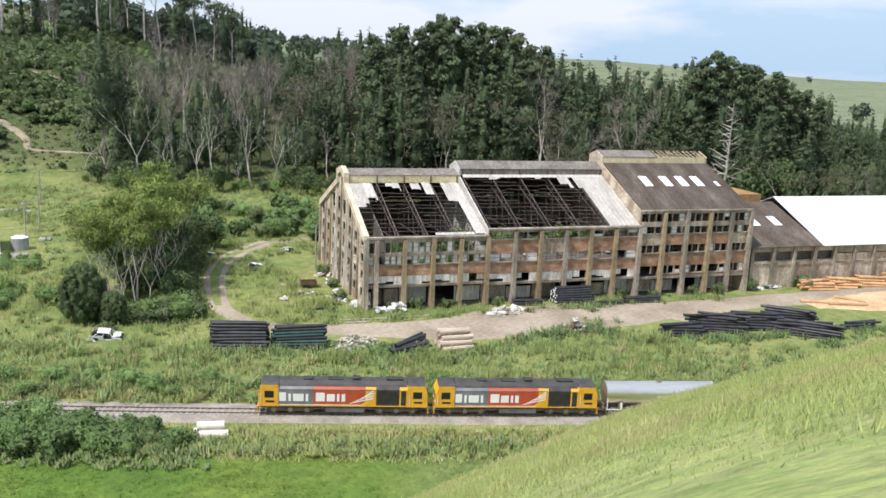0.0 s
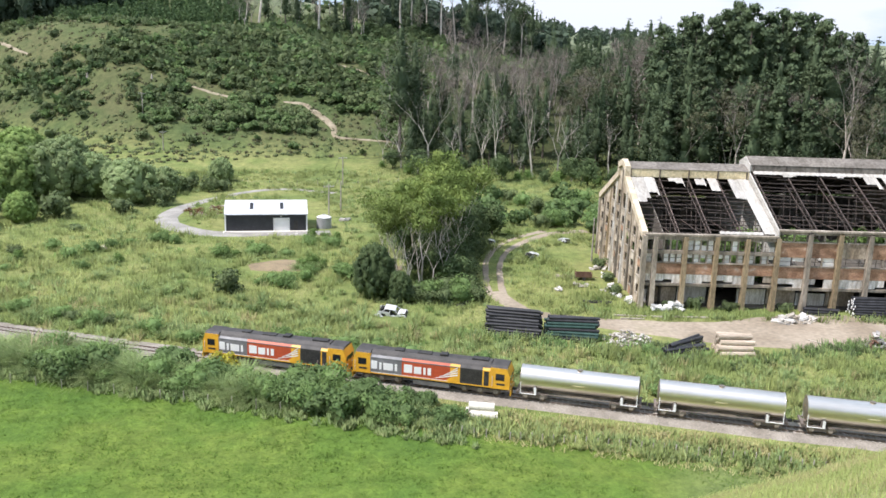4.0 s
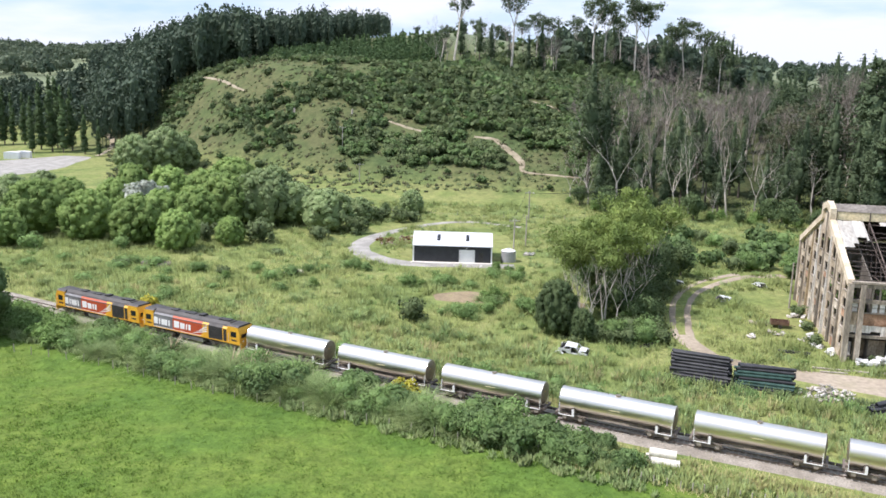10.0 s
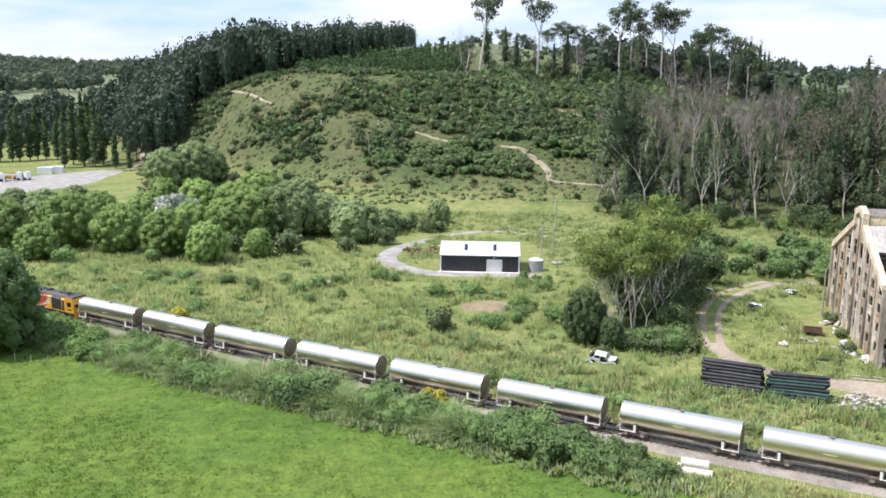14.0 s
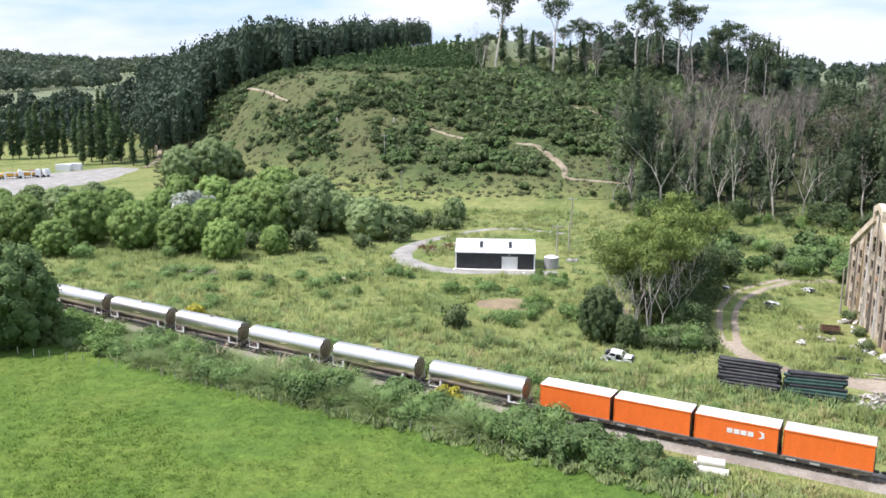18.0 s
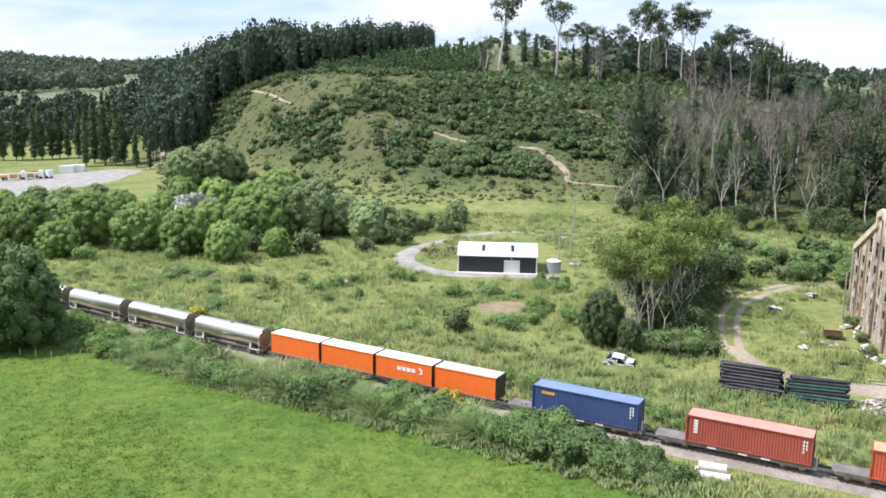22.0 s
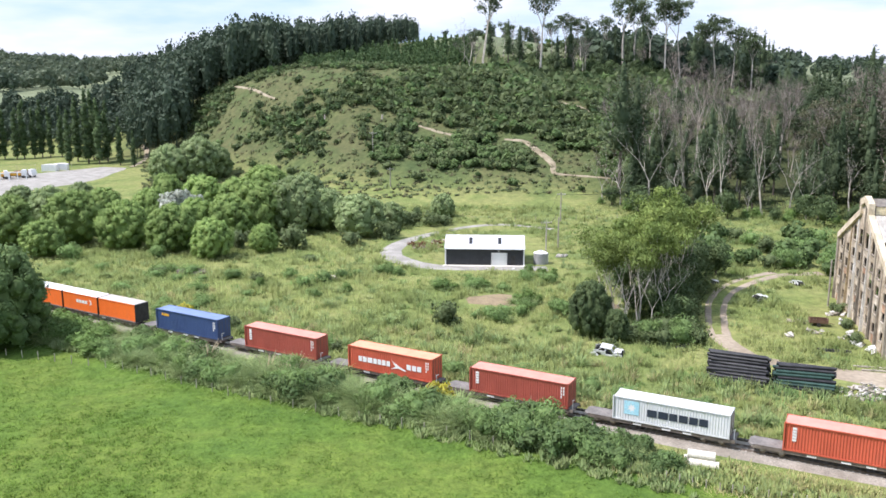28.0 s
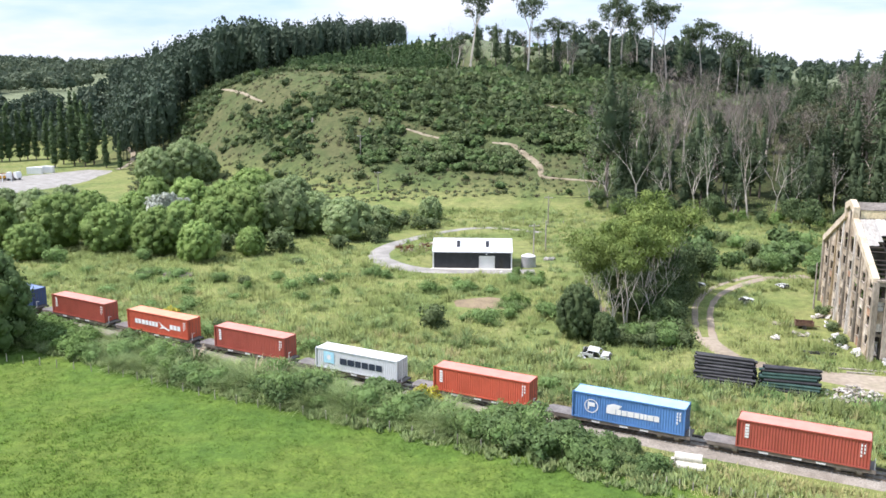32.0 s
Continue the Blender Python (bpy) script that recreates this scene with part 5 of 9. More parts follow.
# gum group by the shed track, with its dark undergrowth
for x, y, s, f in ((22.6, 128.5, 0.74, 0), (25.6, 127.0, 0.82, 1), (28.6, 130, 0.84, 2), (25.2, 134, 0.82, 3), (31.5, 134, 0.92, 0), (35.0, 139, 1.0, 1), (38.0, 144, 1.0, 2), (33.5, 146, 1.02, 3), (41, 149, 0.92, 0), (29.5, 141, 0.9, 1)):
    YARD_GUM.plant(x, y, s, form=f, rng=rnd)
for x, y, s, f in ((24.2, 125.2, 0.62, 0), (27.4, 125.4, 0.66, 1), (25.6, 124.2, 0.5, 0), (29.6, 126.2, 0.6, 1), (31.6, 128.0, 0.66, 0), (33.4, 131.0, 0.7, 1), (22.4, 126.2, 0.5, 1), (35.4, 135.0, 0.72, 0)):
    WHITE_DEAD.plant(x, y, s, form=f, rng=rnd, label="bare pale gum stems in front of the leafy crowns")
for x, y, s in ((33.2, 126, 0.62), (34.8, 128, 0.5), (34.6, 132.5, 0.7), (36.4, 137.5, 0.75), (38.2, 143.5, 0.8), (41, 151, 0.8), (38, 148, 0.9), (33, 138, 0.9), (47.0, 159.5, 0.65), (29, 146, 0.8), (34.2, 141, 0.7), (39.6, 148, 0.85), (43.6, 155, 0.8), (39, 153, 1.1), (34, 151, 1.1), (49, 160, 0.8), (43, 160, 1.0), (31, 131, 0.62), (34, 132, 0.75), (28.5, 133, 0.6)):
    DARK_TREE.plant(x, y, s, rng=rnd)
EVERGREEN.plant(19.8, 122.6, 0.62, form=0, rng=rnd, tall=1.3, label="dense rounded dark evergreen tree at the gum trees' foot")
EVERGREEN.plant(23.0, 119.8, 0.36, form=1, rng=rnd, tall=1.3, label="small dense evergreen at the gum trees' foot")
for x, y, s in ((24.8, 119.5, 0.9), (27, 118.6, 0.85), (29.5, 118, 1.1), (32, 118.2, 1.0), (34.6, 119, 1.0), (34.4, 121.4, 1.0), (21.6, 117.6, 0.6), (28, 121, 1.1), (33, 121.4, 1.2), (30.5, 122.4, 1.3), (34.2, 123.8, 0.9), (35.2, 126.2, 1.1), (35.7, 129.6, 1.2), (37.0, 133.6, 1.2), (38.4, 138, 1.25), (40.2, 142.6, 1.25), (42.6, 147.4, 1.2), (33, 127.6, 1.2), (32.2, 124.6, 1.2), (26, 122, 1.0)):
    (HEDGE if x in (28, 33, 32) else BUSH).plant(x, y, s, rng=rnd)
for x, y, s in ((44, 182, 1.5), (50, 190, 1.6), (47, 200, 1.4)):
    BRIGHT.plant(x, y, s * 1.3, rng=rnd)

# trackside hedge on the camera's side
hd = random.Random(5)
for i in range(300):
    t = (i + hd.random()) / 300
    x = -74 + 95 * t
    yt = float(track_y(x))
    wide = 11.0 - 3.5 * t
    y = yt - 4.4 - hd.random() ** 0.8 * wide
    near = (yt - y) / 12
    k = hd.random()
    s = hd.uniform(0.75, 1.2) * (0.95 if t < 0.93 else 0.7)
    if x < -48 and k < 0.62:
        BRIGHT.plant(x, y, s * 0.75, rng=hd, tall=0.75, label="bright green bramble mound beside the railway")
    elif k < 0.26:
        HEDGE.plant(x, y, s * (0.88 + 0.15 * (-22 < x < 14)), rng=hd, tall=hd.uniform(0.75, 1.05))
    elif k < (0.72 if x > 4 else 0.36):
        HEDGE_DARK.plant(x, y, s * (0.95 + 0.2 * (-22 < x < 14)), rng=hd, tall=hd.uniform(0.75, 1.0))
    else:
        TOETOE.plant(x, y, hd.uniform(0.75, 1.2) * (1.2 if -25 < x < 2 else 0.8 if x > 8 else 1.0), rng=hd)
for x, o in ((-22, 6.5), (-20.6, 6), (-21.4, 7.4), (-24, 7), (8, 5.2), (9.2, 6), (-33, 7)):
    PLUMES.plant(x, float(track_y(x)) - o, hd.uniform(0.9, 1.1), rng=hd)
for x, o in ((-2.6, 4.8), (-1.2, 4.6)):
    GORSE.plant(x, float(track_y(x)) - o, 1.15, rng=hd)
GORSE.plant(-42, float(track_y(-42)) + 7, 1.25, rng=hd)
for i in range(20):
    x = -74 + 40 * hd.random()
    BRIGHT.plant(x, float(track_y(x)) - 4.5 - 9 * hd.random(), hd.uniform(0.35, 0.6), rng=hd)

# rough ground between railway and shed
for i in range(110):
    x = hd.uniform(-75, 150)
    y = float(track_y(x)) + hd.uniform(4, 9 if x > 28 else 34)
    if 25 < x and y > 97 - 0.2 * (x - 40):
        continue
    k = hd.random()
    if i % 3 == 0 and y > float(track_y(x)) + 12:
        continue
    if k < 0.4:
        FLAX.plant(x, y, hd.uniform(0.6, 1.1), rng=hd)
    elif k < 0.43:
        BUSH.plant(x, y, hd.uniform(0.4, 0.8), rng=hd)
    elif k < 0.75:
        TOETOE.plant(x, y, hd.uniform(0.4, 0.8), rng=hd)
    else:
        HEDGE.plant(x, y, hd.uniform(0.5, 0.95), rng=hd, tall=0.62)
for i in range(22):
    phi, r = hd.uniform(-24, 8), hd.uniform(136, 184)
    x, y = at(phi, r)
    if y < track_y(x) + 6 or (phi > -6 and r > 160):
        continue
    (BUSH if hd.random() < 0.12 else HEDGE).plant(x, y, hd.uniform(0.5, 1.15), rng=hd, tall=0.6)
BUSH.plant(*at(-0.7, 127.5), 1.5, rng=hd)
# coarse growth along the far side of the railway
for i in range(74):
    x = -48 + 82 * (i + hd.random()) / 74
    y = float(track_y(x)) + 4.6 + 5.5 * hd.random() ** 1.3
    k = hd.random()
    if k < 0.34:
        HEDGE.plant(x, y, hd.uniform(0.5, 0.95), rng=hd, tall=0.75, label="grey-olive shrub beside the railway")
    elif k < 0.48:
        BUSH.plant(x, y, hd.uniform(0.45, 0.75), rng=hd)
    elif k < 0.78:
        FLAX.plant(x, y, hd.uniform(0.9, 1.35), rng=hd)
    else:
        TOETOE.plant(x, y, hd.uniform(0.45, 0.7), rng=hd)
for x, y, s in ((17.5, 133.5, 1.1), (19.5, 132.5, 1.0), (16, 136, 0.9), (20.5, 135.5, 0.8), (8, 134, 0.7), (10.5, 133, 0.8), (-3, 150, 0.9), (3, 151, 0.8), (-24, 155, 1.0), (-27, 152, 0.9), (-21, 158, 0.8), (13, 157, 0.8), (17, 155, 0.9)):
    HEDGE.plant(x, y, s, rng=hd, tall=0.8, label="pale olive shrub in the rough meadow")
WILLOW.plant(*at(-0.8, 229), 0.62, rng=hd, label="small rounded grey-green tree behind the shed")
DARK_TREE.plant(*at(-2.6, 224), 0.4, rng=hd)
for phi, r, s in ((-3.5, 215, 1.6), (-2.8, 218, 1.5), (-1.6, 214, 1.4), (-0.8, 216, 1.3), (-4.0, 222, 1.7)):
    BUSH.plant(*at(phi, r), s, rng=hd)
# scrub behind the shed, towards the factory
for i in range(70):
    phi, r = hd.uniform(11, 25), hd.uniform(172, 208)
    x, y = at(phi, r)
    (BUSH if hd.random() < 0.2 else HEDGE if hd.random() < 0.7 else SCRUB_LIGHT).plant(x, y, hd.uniform(0.8, 1.5), rng=hd)

# scrub on the knoll: the nearer shrubs as things, the rest as one cover
hs = random.Random(77)
SCRUB_SPOTS = []
while len(SCRUB_SPOTS) < 3000:
    phi, r = hs.uniform(-20.5, 13), hs.uniform(250, 425)
    x, y = at(phi, r)
    z = ground_at(x, y)
    if z < 2.5 or z > 46 or (5 < phi < 9.6 and 268 < r < 292):
        continue
    d = noise.noise(Vector((x * 0.022, y * 0.022, 3.1))) + 0.6 * noise.noise(Vector((x * 0.06, y * 0.06, 8.1)))
    want = 0.02 + 0.42 * min(1, max(0, (phi + 7) / 6)) - 0.12 * (phi < -13) - 0.45 * (r < 272) - 0.6 * max(0, min(1, (11 - z) / 5)) * (phi < 5) - 0.5 * max(0, (z - 36) / 10) * (phi < -2)
    if d + want < hs.uniform(-0.06, 0.10) and hs.random() > 0.03:
        continue
    if any(abs(phi - p) < 0.9 and abs(r - q) < 5 for p, q in ((6.4, 278), (6.3, 285), (5.6, 290), (5.0, 294), (4.2, 298), (3.2, 299), (-0.6, 307), (-1.6, 311), (-13, 384), (-12.2, 370), (7.5, 324), (-4.8, 319))):
        continue
    SCRUB_SPOTS.append((r, x, y, hs.uniform(0.5, 0.95) + 0.5 * max(0, min(1, d + want)) * hs.random()))
SCRUB_SPOTS.sort()
for r, x, y, k in SCRUB_SPOTS[:280]:
    (SCRUB if hs.random() < 0.5 else SCRUB_LIGHT).plant(x, y, k, rng=hs)

# pine wood and dead trees on the slope behind the factory
pw = random.Random(31)


def wood_edge(phi):
    """Range at which the wood's near edge stands, over the bearing."""
    return float(np.interp(phi, [9, 12, 20, 30, 40, 50, 60], [252, 248, 240, 236, 228, 236, 268]))


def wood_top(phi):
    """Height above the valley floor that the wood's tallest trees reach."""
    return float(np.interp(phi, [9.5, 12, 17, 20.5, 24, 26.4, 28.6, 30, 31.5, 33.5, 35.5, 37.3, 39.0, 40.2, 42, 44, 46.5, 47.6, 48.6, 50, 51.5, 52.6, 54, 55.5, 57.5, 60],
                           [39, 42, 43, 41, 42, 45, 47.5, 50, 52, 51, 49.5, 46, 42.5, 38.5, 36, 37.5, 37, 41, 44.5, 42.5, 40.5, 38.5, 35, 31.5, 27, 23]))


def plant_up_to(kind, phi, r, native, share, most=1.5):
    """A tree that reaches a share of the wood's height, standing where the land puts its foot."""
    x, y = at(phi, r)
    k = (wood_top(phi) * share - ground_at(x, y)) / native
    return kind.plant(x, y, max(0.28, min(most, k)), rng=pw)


DYING = Kind("dying_tree", "half-dead tree with pale forked stems and thin brown leaves", "tree", "dead trees")
for i in range(3):
    pcs, tips = limbs(1200 + 11 * i, 17.0, 0.34, 0.55, 4, (2, 3), first=0.24, shrink=0.7, up=0.45)
    g = random.Random(120 + i)
    lb = [(p.x, p.y, p.z, 1.15 * g.uniform(0.6, 1.3), 1.15 * g.uniform(0.6, 1.3), 0.9 * g.uniform(0.6, 1.2)) for p, d in tips]
    b = Build()
    b.quads(*leaves_on(lb, 900, 0.42, 1200 + i, 0.4, lean=0.9, shell=(0.3, 1.05)))
    DYING.add(("trunk", wood(pcs).mesh("dying_trunk", M_DEAD)), ("crown", b.mesh("dying_crown", M_LEAF_BROWN)))

SKELETON = Kind("dead_conifer", "bare silver-grey dead conifer with stiff side boughs", "tree", "dead trees")
g = random.Random(6)
pcs = [((0, 0, -0.4), (0.2, 0, 12), 0.42, 0.26), ((0.2, 0, 12), (0.1, 0.1, 26), 0.26, 0.04)]
for k in range(64):
    z = 4 + 21 * (k / 63) ** 0.9
    a, ln = g.uniform(0, 6.28), (5.6 * (1 - (z - 3) / 24) + 0.8) * g.uniform(0.35, 1.15)
    p0, p1 = Vector((0.15, 0, z)), Vector((0.15 + math.cos(a) * ln, math.sin(a) * ln, z + ln * g.uniform(-0.25, 0.8)))
    pcs.append((p0, p1, 0.14, 0.05))
    for _ in range(3):
        q = p0.lerp(p1, g.uniform(0.4, 0.9))
        pcs.append((q, q + Vector((g.uniform(-1, 1), g.uniform(-1, 1), g.uniform(-0.2, 0.8))) * ln * 0.28, 0.07, 0.03))
SKELETON.add(("trunk", wood(pcs).mesh("dead_conifer_wood", M_DEAD_PALE)))

# the living wood: near edge, then rows up the slope
REAR = []
for i in range(300):
    phi = 11.4 + 48.4 * ((i * 0.618034) % 1.0)
    u = pw.random()
    r = wood_edge(phi) + 5 + 115 * u ** 1.35
    k = pw.random()
    if phi < 25 and u > 0.16 and k < 0.2:
        continue
    if 36.5 < phi < 40 and u < 0.25:
        continue
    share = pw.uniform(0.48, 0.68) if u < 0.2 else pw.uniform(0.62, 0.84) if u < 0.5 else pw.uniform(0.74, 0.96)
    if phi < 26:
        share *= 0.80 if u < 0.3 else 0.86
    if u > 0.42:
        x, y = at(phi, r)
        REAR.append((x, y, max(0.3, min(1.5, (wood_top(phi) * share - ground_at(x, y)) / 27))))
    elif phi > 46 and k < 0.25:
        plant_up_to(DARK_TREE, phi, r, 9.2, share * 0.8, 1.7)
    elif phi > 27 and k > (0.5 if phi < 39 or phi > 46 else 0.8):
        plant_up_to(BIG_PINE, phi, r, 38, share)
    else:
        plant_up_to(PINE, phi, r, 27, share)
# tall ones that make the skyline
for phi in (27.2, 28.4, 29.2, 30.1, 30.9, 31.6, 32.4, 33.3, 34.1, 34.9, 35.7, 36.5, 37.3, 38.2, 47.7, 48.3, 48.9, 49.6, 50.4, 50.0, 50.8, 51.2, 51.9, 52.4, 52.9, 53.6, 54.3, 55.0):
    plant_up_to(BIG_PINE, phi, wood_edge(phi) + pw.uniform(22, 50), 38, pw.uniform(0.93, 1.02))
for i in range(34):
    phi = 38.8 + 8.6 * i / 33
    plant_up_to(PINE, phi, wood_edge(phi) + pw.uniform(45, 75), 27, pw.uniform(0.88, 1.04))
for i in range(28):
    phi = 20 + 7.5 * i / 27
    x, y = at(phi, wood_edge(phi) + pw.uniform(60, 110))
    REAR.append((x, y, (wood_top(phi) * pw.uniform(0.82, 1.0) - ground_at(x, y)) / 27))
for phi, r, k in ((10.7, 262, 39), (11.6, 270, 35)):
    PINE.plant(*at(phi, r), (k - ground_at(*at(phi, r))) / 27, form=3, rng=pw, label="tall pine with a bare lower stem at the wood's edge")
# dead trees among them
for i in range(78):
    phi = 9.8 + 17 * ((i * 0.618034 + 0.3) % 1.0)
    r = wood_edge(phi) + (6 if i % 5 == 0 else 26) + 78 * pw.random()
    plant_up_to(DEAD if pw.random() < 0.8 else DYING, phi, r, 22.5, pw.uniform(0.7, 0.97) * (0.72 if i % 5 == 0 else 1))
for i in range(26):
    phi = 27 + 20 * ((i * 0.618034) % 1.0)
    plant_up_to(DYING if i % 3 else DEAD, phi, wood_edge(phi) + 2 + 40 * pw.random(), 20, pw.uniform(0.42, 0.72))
for phi, r, k in ((12.5, 247, 1.7), (9.7, 256, 0.85), (16.4, 243, 1.3), (17.3, 246, 1.5), (18.6, 241, 0.6), (21.2, 245, 1.35), (22.2, 241, 1.0), (14.4, 247, 1.0), (10.8, 252, 0.9), (24.6, 243, 1.2), (19.6, 246, 1.5)):
    WHITE_DEAD.plant(*at(phi, r), k, rng=pw)
for phi, r, k in ((39.4, 222, 0.82), (40.2, 225, 0.86), (41.0, 222, 0.75), (43.6, 224, 0.85), (44.4, 227, 0.95), (45.2, 224, 0.8), (46.6, 230, 0.95), (55.2, 244, 0.85), (56.2, 248, 0.85), (57.4, 252, 0.8), (53.8, 240, 0.9), (58.4, 258, 0.7)):
    DYING.plant(*at(phi, r), k, rng=pw)
SKELETON.plant(*at(50.1, 240), 1.16, rng=pw)
# undergrowth and young trees along the foot of the wood
for i in range(64):
    phi = 9.6 + 50 * ((i * 0.618034) % 1.0)
    (DARK_TREE if pw.random() < 0.6 else BRIGHT).plant(*at(phi, wood_edge(phi) + pw.uniform(-7, 5)), pw.uniform(0.45, 0.9), rng=pw)
for phi, r, k in ((49.0, 195, 0.9), (50.5, 200, 0.85), (51.5, 190, 0.7), (56.5, 205, 0.95), (57.5, 210, 0.9), (47.5, 190, 0.7), (48.3, 200, 1.0)):
    (BRIGHT if phi > 56 else DARK_TREE).plant(*at(phi, r), k * (2.0 if phi > 56 else 1.0), rng=pw)

# tall gums on the skyline
for phi, r, s in ((1.7, 395, 1.42), (5.4, 405, 1.36), (7.0, 430, 0.95), (8.0, 430, 0.9), (10.7, 420, 1.2), (11.4, 426, 1.1), (13.2, 418, 1.2), (14.2, 424, 1.15), (16.3, 415, 1.1), (17.2, 422, 0.95), (18.4, 420, 0.85), (0.9, 430, 0.7), (3.0, 440, 0.75), (4.2, 445, 0.7), (6.2, 445, 0.8), (9.4, 440, 0.8), (12.3, 440, 0.9), (15.2, 440, 0.9)):
    GUM.plant(*at(phi, r), s * (1.18 if phi > 8 else 1.0), rng=pw)
for i in range(105):
    phi = pw.uniform(8.2, 21) if i % 8 else pw.uniform(2, 8)
    (PINE if pw.random() < 0.35 else DARK_TREE).plant(*at(phi, pw.uniform(405, 470)), (pw.uniform(0.45, 0.68) if i % 3 else pw.uniform(0.7, 0.9)) * (1.18 if phi > 6 else 1.0), rng=pw)
for i in range(26):
    phi = pw.uniform(0.5, 20)
    DEAD.plant(*at(phi, pw.uniform(395, 450)), pw.uniform(0.6, 0.9), rng=pw)

# poplar row and trees by the works yard
for i in range(18):
    POPLAR.plant(*at(-33.0 + 0.5 * i + pw.uniform(-0.1, 0.1), 432 - 0.6 * i + pw.uniform(-3, 3)), pw.uniform(0.88, 1.08), rng=pw)
for phi, r, s in ((-23.6, 400, 1.15), (-23.0, 392, 1.25), (-22.4, 388, 1.1), (-21.9, 392, 1.05), (-21.2, 380, 0.8), (-22.7, 402, 1.2), (-24.1, 392, 0.95), (-20.4, 372, 0.6)):
    POPLAR.plant(*at(phi, r), s, rng=pw, label="tall dark conifer-like tree at the works yard")


def wood_stuff(name, kind_forms, spots, material, label):
    """Woods too far off to count, as one mesh."""
    V, F, off = [], [], 0
    g = random.Random(8)
    cache = []
    for me in kind_forms:
        v = np.empty(len(me.vertices) * 3)
        me.vertices.foreach_get("co", v)
        cache.append((v.reshape(-1, 3), [tuple(p.vertices) for p in me.polygons]))
    for x, y, s in spots:
        v, f = cache[g.randrange(len(cache))]
        a = g.uniform(0, 6.28)
        c, sn = math.cos(a), math.sin(a)
        q = v * s
        q = np.stack([q[:, 0] * c - q[:, 1] * sn + x, q[:, 0] * sn + q[:, 1] * c + y, q[:, 2] * g.uniform(0.9, 1.15) + ground_at(x, y) - 0.3], -1)
        V.append(q)
        F += [tuple(i + off for i in p) for p in f]
        off += len(q)
    me = bpy.data.meshes.new(name)
    me.from_pydata(np.concatenate(V).tolist(), [], F)
    me.materials.append(material)
    me.update()
    return tagged(new(name, me), label, "woodland", kind="stuff")


wood_stuff("pine_wood_rear", [f[1][1] for f in PINE.forms], REAR, M_LEAF_PINE, "dark pines filling the slope behind the front rows")


def pole_pine(seed):
    g = random.Random(seed)
    lb = [(g.uniform(-0.8, 0.8), g.uniform(-0.8, 0.8), z, w, w, 2.8) for z, w in ((6, 2.4), (10, 2.9), (14, 3.0), (17, 2.3))]
    b = Build()
    core(b, [(0, 0, 11.0, 2.3, 2.3, 7.5)], 0.8)
    b.quads(*leaves_on(lb, 88, 1.35, seed, 0.5, lean=0.5))
    b.tube((0, 0, -0.5), (0, 0, 10), 0.22, 0.16, 4, caps=False)
    return b.mesh("plantation_pine", M_LEAF_HAZED_DARK)


spots = []
while len(spots) < 1150:
    phi, r = pw.uniform(-20.6, -2.5), pw.uniform(385, 620)
    lo = 385 if phi < -17 else 478 if phi > -11.5 else 415
    if r < lo or (phi > -6 and r < 520):
        continue
    spots.append((*at(phi, r), pw.uniform(0.85, 1.2) * float(np.interp(phi, [-20, -17.5, -13.4, -9, -5.6, -2.5], [1.05, 1.16, 1.24, 1.08, 0.92, 0.66]))))
wood_stuff("pine_plantation", [pole_pine(700 + i) for i in range(3)], spots, M_LEAF_HAZED_DARK, "dark pine plantation on the ridge")
spots = []
while len(spots) < 480:
    phi, r = pw.uniform(-10, 1.0), pw.uniform(430, 500)
    spots.append((*at(phi, r), pw.uniform(0.26, 0.4)))
wood_stuff("young_pines", [pine_form(720 + i, 20, 5.5, 26, 4.4, bare=0.0).mesh("young_pine", M_LEAF_YOUNG) for i in range(2)], spots, M_LEAF_YOUNG, "young bright green pine planting below the ridge")
spots = []
while len(spots) < 2000:
    phi, r = (pw.uniform(-38, -14) if len(spots) % 2 else pw.uniform(-34, 62)), pw.uniform(560, 1500)
    x, y = at(phi, r)
    if phi > 38 and pw.random() < 0.93 or -4 < phi < 7 and pw.random() < 0.94 or noise.noise(Vector((x * 0.006, y * 0.006, 1.7))) + (0.08 if phi < -15 else -0.05) < 0.0:
        continue
    spots.append((x, y, pw.uniform(0.7, 1.4)))
wood_stuff("far_woods", [f[1][1] for f in CLUMP_FAR.forms], [q for q in spots if noise.noise(Vector((q[0] * 0.004, q[1] * 0.004, 6.2))) > (0.22 if q[0] < -0.27 * q[1] else 0)], M_LEAF_HAZED_DARK, "dark woods on the distant hills")
wood_stuff("far_woods", [f[1][1] for f in CLUMP_FAR.forms], [q for q in spots if noise.noise(Vector((q[0] * 0.004, q[1] * 0.004, 6.2))) <= (0.22 if q[0] < -0.27 * q[1] else 0)], M_LEAF_HAZED, "haze-paled green woods on the distant hills")
spots = []
for i in range(150):
    phi = pw.uniform(26, 58)
    spots.append((*at(phi, pw.uniform(340, 470)), pw.uniform(0.8, 1.2)))
for i in range(420):
    phi = pw.uniform(-38, -20)
    spots.append((*at(phi, pw.uniform(490 if phi < -24.5 else 450, 640)), pw.uniform(0.6, 1.1)))
wood_stuff("valley_woods", [f[1][1] for f in CLUMP_FAR.forms], spots, M_LEAF_HAZED_DARK, "dark trees filling the valley beyond the works yard")
spots = [(*at(pw.uniform(8.5, 21), pw.uniform(425, 500)), pw.uniform(1.0, 1.6)) for _ in range(150)]
spots += [(*at(pw.uniform(-3, 9), pw.uniform(560, 640)), pw.uniform(0.25, 0.6)) for _ in range(26)]
wood_stuff("skyline_woods", [f[1][1] for f in CLUMP_FAR.forms], spots, M_LEAF_HAZED_DARK, "dark wood below the skyline gum trees")
half = [(x, y, k) for r, x, y, k in SCRUB_SPOTS[280:]]
